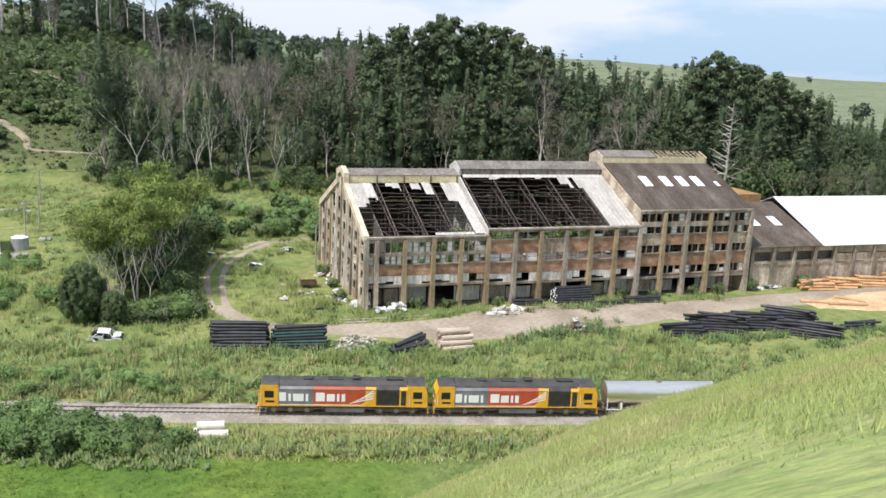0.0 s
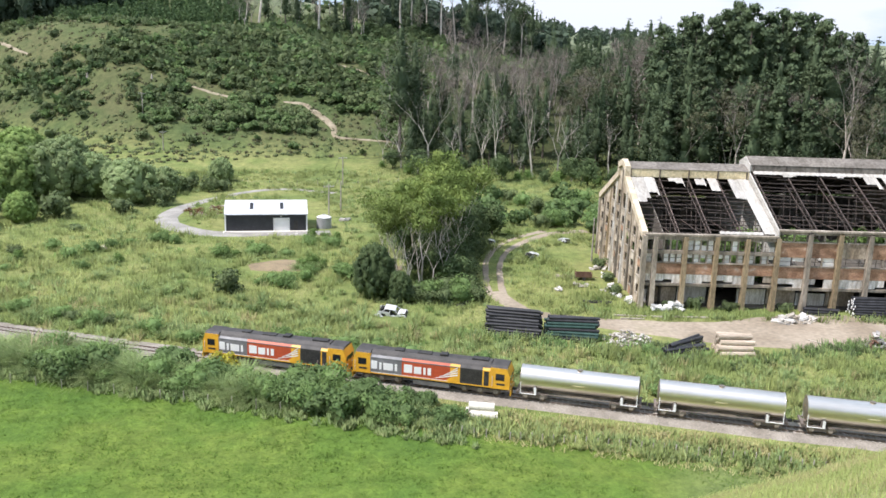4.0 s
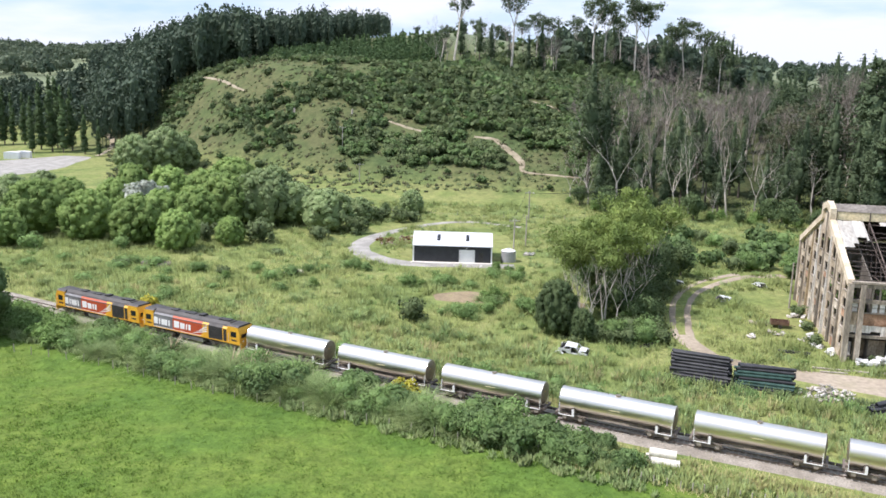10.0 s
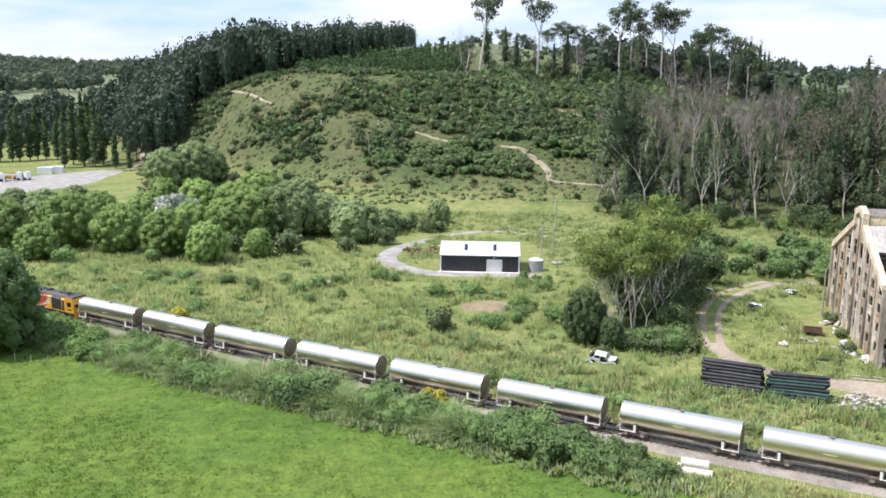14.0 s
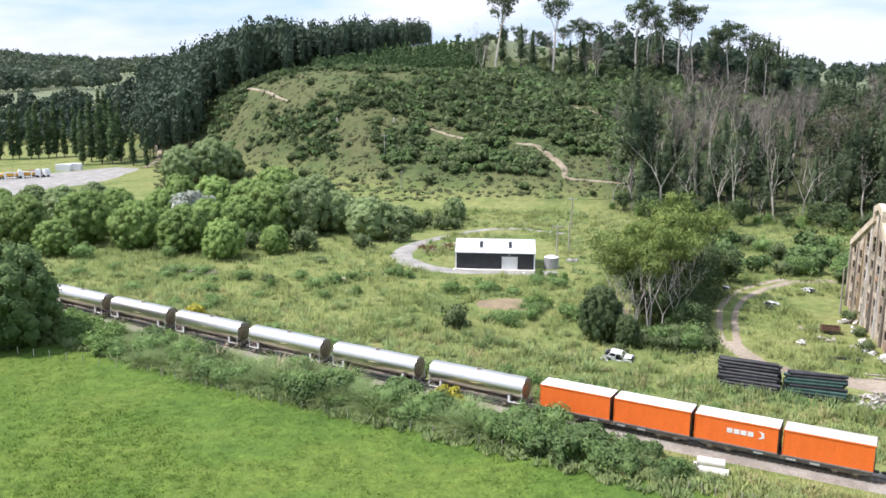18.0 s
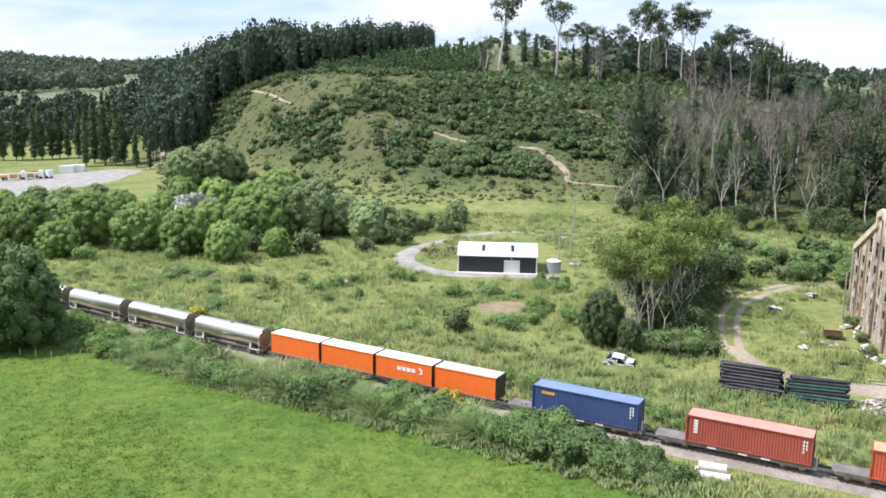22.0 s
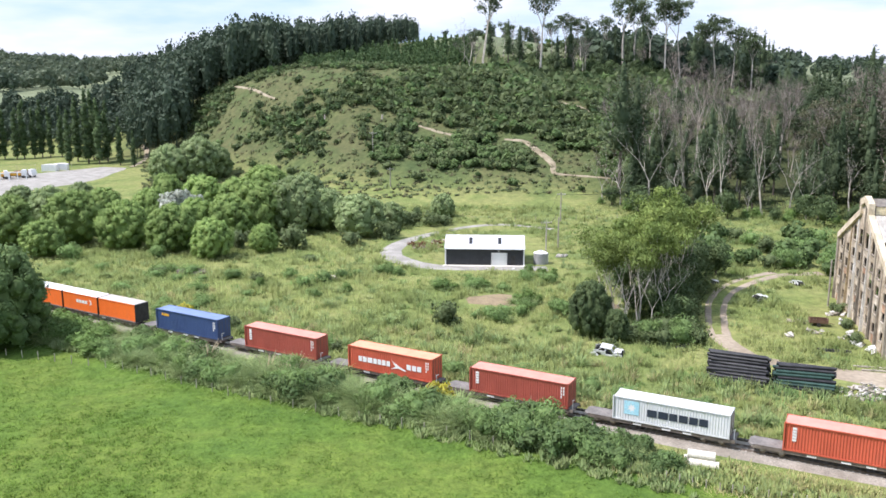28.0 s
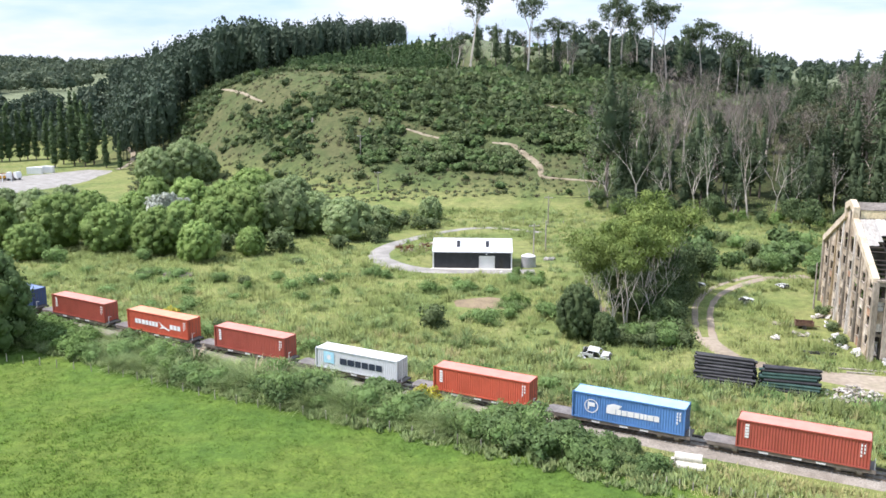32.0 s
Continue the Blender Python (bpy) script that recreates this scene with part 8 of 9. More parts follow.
pipe_stack(32.5, 117.6, 50, 4.0, 1, 0.36, M_PIPE, "few black pipes lying at the trees' edge")
pipe_stack(52.3, 115.3, -14, 4.2, 2, 0.22, M_PIPE, "low pile of dark bars in the grass")
pipe_stack(55.0, 93.6, 6, 6.4, 2, 0.46, M_PIPE, "loose black pipes lying by the yard road")
pipe_stack(56.2, 94.8, 26, 6.4, 3, 0.46, M_PIPE, "loose black pipes lying by the yard road", jitter=0.3)
pipe_stack(60.8, 91.4, -12, 4.4, 4, 0.74, M_LOG, "stack of pale peeled logs by the yard road", "log pile", "log_stack", hollow=False, group="log piles")
for x, y, a, ln, k in ((139, 92.2, -20, 6.0, 4), (145.5, 91.2, -18, 5.5, 4), (152, 89.8, -25, 6.0, 4), (158, 88.5, -15, 6, 5), (164, 88, -20, 6, 5)):
    pipe_stack(x, y, a, ln, k, 0.55, M_LOG_RED, "pile of fresh orange-brown logs before the shed", "log pile", "log_pile", hollow=False, group="log piles", jitter=0.5, twist=0.09)
for x, y, a, ln in ((131, 86.5, -35, 6.5), (134.5, 83.5, -28, 7.0), (138, 85.5, -60, 5.0)):
    solid("log", Build().tube((-ln / 2, 0, 0.28), (ln / 2, 0, 0.25), 0.3, 0.24, 9), M_LOG_RED, "single fresh-cut log lying on the yard", "log", on_land(x, y, a), "single logs")
strip("wood_chip_yard", [(128, 86), (138, 84), (150, 81), (165, 77)], [3, 12, 17, 20], M_CHIP, "orange-brown wood chip ground at the log yard", "yard", lift=0.11, ragged=1.5)


def rubble(name, label, x, y, rx, ry, count, material, size, category="rubbish heap", high=0.5, other=None, group="rubbish heaps"):
    """A heap of broken slabs and bits, each its own piece."""
    h = thing(name, label, category, on_land(x, y), group)
    for _ in range(count):
        a, r = rt.uniform(0, 6.28), rt.random() ** 0.6
        px, py = math.cos(a) * r * rx, math.sin(a) * r * ry
        s = size * rt.uniform(0.5, 1.4)
        m = pose(px, py, max(0.0, high * (1 - r) * rt.random()) + s * 0.12, rt.uniform(-25, 25), rt.uniform(-25, 25), rt.uniform(0, 180))
        k = rt.uniform(0.3, 0.6)
        part("piece", Build().prism([(-s * 0.5, -s * k * 0.5), (s * 0.4, -s * k * 0.6), (s * 0.55, s * k * 0.4), (-s * 0.35, s * k * 0.55)], -s * 0.1, s * 0.12, m, axis="z"), other if other and rt.random() < 0.55 else material, h)
    return h


rubble("rubbish_heap", "heap of pale broken timber and rubble", 49.6, 99.3, 3.4, 2.4, 130, M_RUBBISH, 0.62, other=M_TIMBER, high=1.5)
rubble("rubbish_heap", "heap of pale broken boards before the factory", 77.2, 103.0, 3.8, 1.4, 70, M_RUBBISH, 1.1, other=M_TIMBER, high=1.1)
rubble("white_bags", "white plastic sacks slumped at the factory foot", 59.4, 111.0, 1.0, 0.6, 16, M_WHITEBAG, 0.9, high=0.9)
rubble("white_bags", "white plastic sacks slumped at the factory foot", 62.3, 110.6, 1.7, 0.9, 26, M_WHITEBAG, 1.1, high=1.4)
rubble("white_bags", "white plastic sacks against the end wall", 57.2, 115.0, 0.6, 0.8, 12, M_WHITEBAG, 0.8, high=0.9)
rubble("white_bags", "white plastic sacks against the end wall", 59.6, 128.5, 0.8, 1.4, 16, M_WHITEBAG, 0.9, high=0.9)
rubble("white_bags", "white plastic sacks and sheeting along the end wall", 56.9, 118.6, 0.7, 1.1, 12, M_WHITEBAG, 0.9, high=0.8)
rubble("white_bags", "white plastic sacks and sheeting along the end wall", 58.2, 123.2, 0.6, 1.0, 10, M_WHITEBAG, 0.8, high=0.6)
rubble("rubbish_heap", "scattered pale timber and sheeting in the grass", 53.6, 124.6, 1.8, 1.2, 16, M_RUBBISH, 0.7, high=0.4, other=M_TIMBER)
rubble("rubbish_heap", "scattered pale timber and sheeting in the grass", 60.4, 134.0, 1.4, 1.6, 14, M_RUBBISH, 0.8, high=0.5, other=M_TIMBER)
rubble("scrap_heap", "tangled heap of grey scrap metal", 81.5, 91.6, 1.5, 1.2, 70, M_SCRAP, 0.8, high=2.4, other=M_RUSTY)
rubble("rubbish_heap", "scattered white debris in the grass", 49.0, 122.5, 0.7, 0.7, 9, M_RUBBISH, 0.8)
rubble("rubbish_heap", "scattered white debris in the grass", 56.5, 121.5, 1.6, 1.6, 12, M_RUBBISH, 0.5)
rubble("rubbish_heap", "scattered pale debris by the shed", 9.0, 165.9, 4.5, 0.5, 14, M_RUBBISH, 0.6, high=0.1)
rubble("rubbish_heap", "white debris beside the water tank", 22.3, 177.5, 1.2, 0.6, 8, M_RUBBISH, 1.1)
rubble("brush_heap", "heap of dead brushwood in the grass", -50.5, 162, 2.2, 0.8, 40, M_TWIG, 1.4, "brushwood heap", high=0.7)
rubble("brush_heap", "heap of dead brushwood in the grass", -24, 157.5, 1.7, 0.8, 30, M_TIMBER, 1.0, "brushwood heap", high=0.7)
rubble("rubbish_heap", "green tarpaulin and rubble by the low shed", 131.5, 97, 3.0, 0.8, 40, M_PIPE_GREEN, 0.9, other=M_RUBBISH, high=0.5)
for x, y, a, ln in ((55.6, 108.4, -14, 7.0), (54.2, 107.4, -10, 3.4), (75.2, 92.9, -62, 5.5), (63, 106.8, -12, 5.0)):
    solid("plank", Build().box(-ln / 2, ln / 2, -0.14, 0.14, 0.0, 0.16), M_TIMBER, "long grey timber lying at the road's edge", "plank", on_land(x, y, a, 0.03), "loose planks")


def wreck(x, y, turn, label, scale=1.0):
    """An abandoned car body: sills, wings, pillars, roof, gaping windows."""
    c = thing("wrecked_car", label, "car", None, "wrecked cars")
    c.matrix_basis = on_land(x, y, turn, -0.12) @ pose(0, 0, 0, 9, 6, 0) @ Matrix.Diagonal((scale, scale * 1.1, scale * 0.86, 1))
    side = [(-2.0, 0.3), (-1.65, 0.3), (-1.5, 0.62), (-0.95, 0.62), (-0.8, 0.3), (0.85, 0.3), (1.0, 0.6), (1.6, 0.62), (1.75, 0.34), (2.05, 0.5), (1.9, 0.86), (0.75, 0.92), (0.6, 0.55), (-0.25, 0.5), (-0.3, 0.96), (-1.35, 0.98), (-2.0, 0.86)]
    for s in (-1, 1):
        part("body_side", Build().prism(side, s * 0.8 - 0.05, s * 0.8 + 0.05), M_CARWHITE, c)
        for x0, x1 in ((0.85, 0.35), (-0.35, -0.3), (-1.4, -1.0)):
            part("pillar", Build().tube((x0, s * 0.78, 0.96), (x1, s * 0.66, 1.4), 0.05, n=5), M_CARWHITE, c)
        for wx in (-1.3, 1.3):
            part("wheel_arch", Build().tube((wx, s * 0.72, 0.3), (wx, s * 0.88, 0.3), 0.32, n=10), M_BLACK, c)
    part("loose_door", Build().box(-0.5, 0.5, -0.03, 0.03, 0, 0.75, pose(1.7, -1.25, 0.1, -58, 0, 25)), M_CARWHITE, c)
    part("crumpled_wing", Build().prism([(-0.6, 0.0), (0.5, 0.1), (0.65, 0.5), (-0.2, 0.62)], -0.03, 0.03, pose(-1.9, -1.15, 0.1, -40, 12, -20)), M_CARWHITE, c)
    part("roof", Build().prism([(-1.15, 1.36), (0.4, 1.38), (0.3, 1.45), (-1.05, 1.45)], -0.68, 0.68), M_CARWHITE, c)
    part("bonnet", Build().prism([(0.8, 0.93), (1.75, 1.12), (1.78, 1.18), (0.8, 1.0)], -0.7, 0.5), M_CARWHITE, c)
    part("engine_bay", Build().box(0.9, 1.9, -0.7, 0.7, 0.4, 0.8), M_BLACK, c)
    part("tailgate", Build().prism([(-2.0, 0.4), (-1.9, 0.4), (-1.5, 1.25), (-1.6, 1.28)], -0.74, 0.74), M_BLACK, c)
    part("floor_pan", Build().box(-1.95, 1.95, -0.76, 0.76, 0.25, 0.4), M_BLACK, c)
    part("grille", Build().box(1.98, 2.04, -0.7, 0.7, 0.4, 0.75), M_BLACK, c)
    part("seat_row", Build().prism([(-0.9, 0.4), (-0.1, 0.4), (-0.15, 0.7), (-0.65, 0.75), (-0.85, 1.15), (-1.0, 1.15)], -0.6, 0.6), M_BLACK, c)
    return c


wreck(21.0, 114.0, -20, "stripped white car wreck lying in long grass", 1.0)
wreck(52.0, 144.0, 30, "white car wreck by the wheel track", 0.7)
wreck(47.2, 154.5, 70, "pale car wreck at the bushes", 0.75)
wreck(62.0, 154.2, 100, "pale car wreck near the end wall", 0.7)

tr = thing("trailer", "rusty iron trailer with a box frame", "trailer", on_land(55.3, 128.2, -15))
part("bed", Build().box(-1.3, 1.3, -0.8, 0.8, 0.5, 0.62), M_RUSTY, tr)
for s in (-1, 1):
    part("side_panel", Build().box(-1.3, 1.3, s * 0.8 - 0.03, s * 0.8 + 0.03, 0.62, 1.1), M_RUSTY, tr)
    part("end_panel", Build().box(s * 1.3 - 0.03, s * 1.3 + 0.03, -0.77, 0.77, 0.62, 1.1), M_RUSTY, tr)
    part("wheel", Build().tube((0, s * 0.85, 0.3), (0, s * 1.0, 0.3), 0.32, n=12), M_BLACK, tr)
    for e in (-1.28, 1.28):
        part("post", Build().tube((e, s * 0.78, 0.6), (e, s * 0.78, 1.5), 0.04, n=5), M_RUSTY, tr)
part("drawbar", Build().tube((1.3, 0, 0.5), (2.4, 0, 0.35), 0.05, n=5), M_RUSTY, tr)
solid("concrete_slab", Build().box(-2.0, 2.0, -0.9, 0.9, 0, 0.14), M_CONCRETE, "flat pale concrete slab in the grass", "slab", on_land(53.3, 130.0, -20), "slabs")

# concrete pipes beside the railway
for x, y, a, ln in ((23.9, 79.75, -20, 2.7), (24.2, 78.85, -20, 2.8), (24.05, 79.3, -20, 2.6)):
    top = 0.43 if (x, y) != (24.05, 79.3) else 1.19
    solid("concrete_pipe", Build().pipe((-ln / 2, 0, top), (ln / 2, 0, top), 0.45, 0.07, 18), M_CONC_PALE, "cream concrete pipe lying beside the railway", "concrete pipe", on_land(x, y, a, -0.02), "concrete pipes")

# paddock fence
M_POST = surface("fence_post_wood", (0.30, 0.27, 0.225), (0.44, 0.40, 0.345), 2, 0.9, rnd=0.2)


def fence(pts, gap, label, wires=3, tall=1.1):
    f = thing("fence", label, "fence", None, "fences")
    prev = None
    for (x0, y0), (x1, y1) in zip(pts, pts[1:]):
        n = max(1, int(math.hypot(x1 - x0, y1 - y0) / gap))
        for i in range(n):
            x, y = x0 + (x1 - x0) * i / n, y0 + (y1 - y0) * i / n
            z = ground_at(x, y)
            h = tall * rt.uniform(0.9, 1.08)
            part("post", Build().tube((x, y, z - 0.2), (x + rt.uniform(-0.05, 0.05), y, z + h), 0.06, 0.05, 6), M_POST, f)
            if prev and wires:
                b = Build()
                for w in range(wires):
                    q = tall * (0.35 + 0.28 * w)
                    b.tube((prev[0], prev[1], prev[2] + q), (x, y, z + q), 0.012, n=3, caps=False)
                part("wire_span", b, M_SCRAP, f)
            prev = (x, y, z)
    return f


fence([(-75, 122), (-61, 112), (-43, 106.6), (-27, 97.6), (-13, 91.5), (4, 84), (20, 79)], 2.6, "short fence posts in long grass along the paddock", wires=0)
fence([(20, 76.4), (24.4, 74.2), (35.3, 70.4), (48, 65.2), (56, 61)], 1.0, "close-set pale fence posts along the paddock", wires=0, tall=0.85)
fence([at(-4.6, 236), at(0.5, 228), at(4, 224), at(8, 226), at(12, 232)], 5.0, "low post and wire fence below the hill", wires=1)


# black shed
def make_shed():
    sh = thing("shed", "black-clad farm shed with a white metal roof", "shed", on_land(-1.9, 169.6, -2.6))
    L, D, e, r = 15.5, 9.5, 3.45, 5.2
    b = Build()
    part("front_wall", Build().box(0, 9.2, 0, 0.2, -0.2, e), M_CLADDING, sh)
    part("front_wall", Build().box(12.1, L, 0, 0.2, -0.2, e), M_CLADDING, sh)
    part("front_wall", Build().box(9.2, 12.1, 0, 0.2, 2.5, e), M_CLADDING, sh)
    for i in range(26):
        x = L * (i + 0.5) / 26
        if not 9.0 < x < 12.3:
            part("cladding_rib", Build().box(x - 0.05, x + 0.05, -0.03, 0.003, 0, e), M_CLADDING, sh)
    door = part("roller_door", Build().box(9.25, 12.05, 0.06, 0.12, 0.0, 2.45), M_WHITE, sh, "white roller door")
    for k in range(9):
        part("slat", Build().box(9.25, 12.05, 0.03, 0.07, 0.05 + 0.27 * k, 0.28 + 0.27 * k), M_WHITE, door)
    part("door_frame", Build().box(9.08, 9.22, -0.05, 0.15, 0, 2.6).box(12.08, 12.22, -0.05, 0.15, 0, 2.6).box(9.08, 12.22, -0.05, 0.15, 2.46, 2.62), M_WHITE, sh)
    part("side_door", Build().box(13.0, 13.85, -0.035, 0.01, 0.0, 2.05), M_BLACK, sh)
    for x in (0, L - 0.2):
        part("end_wall", Build().prism([(0.2, -0.2), (D, -0.2), (D, e), (D / 2, r), (0.2, e)], x, x + 0.2, axis="x"), M_CLADDING, sh)
    part("back_wall", Build().box(0.2, L - 0.2, D - 0.2, D, -0.2, e), M_CLADDING, sh)
    for i in range(20):
        x0, x1 = -0.25 + (L + 0.5) * i / 20, -0.25 + (L + 0.5) * (i + 1) / 20
        d = 0.012 * (i % 2)
        part("roof_sheet", Build().prism([(-0.3, e - 0.05 + d), (D / 2, r + d), (D / 2, r + 0.06 + d), (-0.3, e + 0.02 + d)], x0, x1, axis="x"), M_SHEDROOF, sh)
    part("rear_roof", Build().prism([(D / 2, r), (D + 0.3, e - 0.05), (D + 0.3, e + 0.02), (D / 2, r + 0.06)], -0.25, L + 0.25, axis="x"), M_SHEDROOF, sh)
    part("ridge_cap", Build().prism([(D / 2 - 0.3, r - 0.02), (D / 2, r + 0.13), (D / 2 + 0.3, r - 0.02)], -0.25, L + 0.25, axis="x"), M_SHEDROOF, sh)
    for x in (4.6, 10.4):
        y0, y1 = 1.4, 3.7
        z = lambda y: e + (r - e) * (y + 0.3) / (D / 2 + 0.3) + 0.1
        part("skylight", Build().prism([(y0, z(y0)), (y1, z(y1)), (y1, z(y1) + 0.04), (y0, z(y0) + 0.04)], x, x + 0.65, axis="x"), M_GLASS, sh)
    part("gutter", Build().box(-0.25, L + 0.25, -0.42, -0.31, e - 0.14, e - 0.02), M_SHEDROOF, sh)
    for x in (-0.05, L + 0.05):
        part("corner_flashing", Build().box(x - 0.13, x + 0.13, -0.06, 0.16, -0.1, e), M_WHITE, sh)
    part("apron", Build().box(-0.5, L + 0.6, -1.6, -0.05, -0.15, 0.09), M_CONC_PALE, sh)
    part("lamp", Build().box(10.4, 10.7, -0.1, 0.0, 2.85, 3.05), M_WHITE, sh)


make_shed()
wt = thing("water_tank", "round grey plastic water tank beside the shed", "water tank", on_land(17.2, 171.2))
part("tank_body", Build().tube((0, 0, 0), (0, 0, 2.2), 1.45, 1.42, 20), M_TANKWATER, wt, smooth=False)
part("tank_lid", Build().tube((0, 0, 2.2), (0, 0, 2.6), 1.48, 0.5, 20), M_WHITE, wt)
part("hatch", Build().tube((0, 0, 2.58), (0, 0, 2.72), 0.3, 0.3, 10), M_TANKWATER, wt)
part("overflow_pipe", Build().tube((1.5, 0, 0), (1.5, 0, 2.1), 0.05, n=5), M_WHITE, wt)


def power_pole(x, y, h, label="grey wooden power pole with a crossarm", arm=True):
    p = thing("power_pole", label, "power pole", on_land(x, y, rt.uniform(-20, 20)), "power poles")
    part("pole", Build().tube((0, 0, -0.4), (0, 0, h), 0.17, 0.12, 8), M_POST, p)
    if arm:
        part("crossarm", Build().box(-1.1, 1.1, -0.06, 0.06, h - 0.6, h - 0.45), M_POST, p)
        for s in (-1, -0.4, 0.4, 1):
            part("insulator", Build().tube((s, 0, h - 0.45), (s, 0, h - 0.25), 0.06, n=6), M_WHITE, p)
    return p


for x, y, h, arm in ((19.2, 180.5, 7.2, True), (22.5, 187.0, 6.8, False), (27.2, 222, 7.5, True), (-20.7, 275, 6.0, True), (-28.5, 300, 7, True), (61.5, 139.5, 7.8, False), (73.5, 160, 8.0, False), (238, 172, 9, True)):
    power_pole(x, y, h, arm=arm)
for i, (p, q) in enumerate((((19.2, 180.5, 6.7), (27.2, 222, 7.0)), ((27.2, 222, 7.0), (52, 228, 8.0)))):
    for s in (-0.9, 0.9):
        b = Build()
        for k in range(13):
            t = k / 12
            c = Vector((p[0] + s + (q[0] - p[0]) * t, p[1] + (q[1] - p[1]) * t, p[2] + (q[2] - p[2]) * t - 2.4 * t * (1 - t)))
            b.v += [(c.x, c.y, c.z + 0.035), (c.x - 0.03, c.y, c.z - 0.018), (c.x + 0.03, c.y, c.z - 0.018)]
            if k:
                b.f += [(3 * k - 3 + w, 3 * k - 3 + (w + 1) % 3, 3 * k + (w + 1) % 3, 3 * k + w) for w in range(3)]
        solid("power_line", b, M_BLACK, "thin sagging overhead power line", "cable", group="power lines")

# garden beds by the drive
for x, y, rx, ry, n in ((-6.4, 187.5, 3.0, 3.2, 20), (-3.8, 193.5, 2.6, 2.4, 12)):
    rubble("garden_bed", "low stony garden bed with rust-red plants", x, y, rx, ry, n * 2, M_TIMBER, 0.6, "garden bed", 0.3, other=M_RUSTY, group="garden beds")
RED_FLAX = spiky_kind("garden_flax", "low rust-red flax in a garden bed", "flax", M_REDLEAF, 2, 60, 1.5, "garden plants", 0.7, 0.12)
for i in range(20):
    x, y = -7 + rt.uniform(-3.5, 5), 188.5 + rt.uniform(-2.5, 4)
    RED_FLAX.plant(x, y, rt.uniform(0.55, 0.85), rng=rt)

# works yard: loaders, bins, a tank
for phi, r, a in ((-27.2, 352, 10), (-26.6, 354, -20), (-28.2, 350, 30)):
    x, y = at(phi, r)
    v = thing("loader_truck", "white and yellow truck in the works yard", "truck", on_land(x, y, a, 0.12), "yard trucks")
    part("chassis", Build().box(-4, 3, -0.9, 0.9, 0.7, 1.0), M_BLACK, v)
    part("cab", Build().prism([(3, 0.7), (4.6, 0.7), (4.6, 1.9), (4.2, 3.0), (3, 3.0)], -1.15, 1.15), M_WHITE, v)
    part("body", Build().box(-4, 2.6, -1.2, 1.2, 1.0, 2.2), M_YEL if a > 0 else M_RUSTY, v)
    for wx in (-3, -1.8, 3.6):
        for s in (-1, 1):
            part("wheel", Build().tube((wx, s * 0.9, 0.5), (wx, s * 1.2, 0.5), 0.5, n=10), M_BLACK, v)
for phi, r in ((-25.2, 372), (-24.6, 374)):
    x, y = at(phi, r)
    solid("site_hut", Build().prism([(-2.8, 0), (2.8, 0), (2.8, 2.5), (0, 2.75), (-2.8, 2.5)], -1.2, 1.2), M_WHITE, "small white site hut at the yard's edge", "hut", on_land(x, y, 5), "site huts")
for phi, r in ((-27.9, 345), (-27.0, 346), (-28.9, 343)):
    x, y = at(phi, r)
    fr = thing("steel_rack", "white steel rack in the works yard", "rack", on_land(x, y, 8, 0.12), "yard racks")
    for s in (-3, 0, 3):
        part("upright", Build().box(s - 0.15, s + 0.15, -0.15, 0.15, 0, 2.4), M_WHITE, fr)
    part("top_beam", Build().box(-3.2, 3.2, -0.2, 0.2, 2.4, 2.8), M_WHITE, fr)
fence([at(-31, 380), at(-27, 381), at(-23, 380)], 6, "dark boundary fence behind the works yard", 3, 2.2)

# tracks on the hill, and what stands by them
hill_path("clay_track", [(11.2, 273), (9.6, 274), (8.2, 275), (6.9, 276.5), (6.45, 278), (6.35, 284), (5.7, 290), (5.0, 295), (4.4, 298.5), (3.2, 300)], [2.0, 2.0, 2.0, 2.4, 3.6, 5.5, 6.0, 5.0, 3.4, 1.6])
hill_path("clay_track", [(0.4, 305), (-0.6, 308), (-1.4, 311), (-2.4, 315)], [1.6, 2.4, 2.4, 1.6])
hill_path("clay_track", [(-14.2, 404), (-13.6, 394), (-12.9, 382), (-12.2, 370), (-11.6, 362)], [3, 2.6, 2.4, 2.2, 1.6])
hill_path("clay_track", [(6.6, 327), (7.4, 325), (8.2, 323), (9.2, 319)], [1.5, 2.5, 2.5, 1.8])
hill_path("clay_track", [(-20.4, 430), (-20.0, 415), (-19.6, 400), (-19.8, 385), (-20.6, 372)], [5, 5, 5, 5, 5])
for phi, r in ((-4.8, 321), (-8.5, 330)):
    x, y = at(phi, r)
    solid("stump", Build().tube((0, 0, -0.3), (0.1, 0, 1.5), 0.4, 0.28, 7), M_DEAD, "weathered grey stump on the hillside", "stump", on_land(x, y), "stumps")

# concrete sleepers under the rails
sl = Build().prism([(-0.13, 0), (0.13, 0), (0.1, 0.11), (-0.1, 0.11)], -1.05, 1.05).mesh("sleeper", M_SLEEPER)
rail_bed = bpy.data.objects["ballast"]
for i in range(290):
    s = -66 + 0.62 * i
    if s > 112:
        break
    x, y = float(np.interp(s, T_S, T_X)), float(np.interp(s, T_S, T_Y))
    x1, y1 = float(np.interp(s + 1, T_S, T_X)), float(np.interp(s + 1, T_S, T_Y))
    part("sleeper", sl, None, rail_bed, m=pose(x, y, -0.19, 0, 0, math.degrees(math.atan2(y1 - y, x1 - x))))


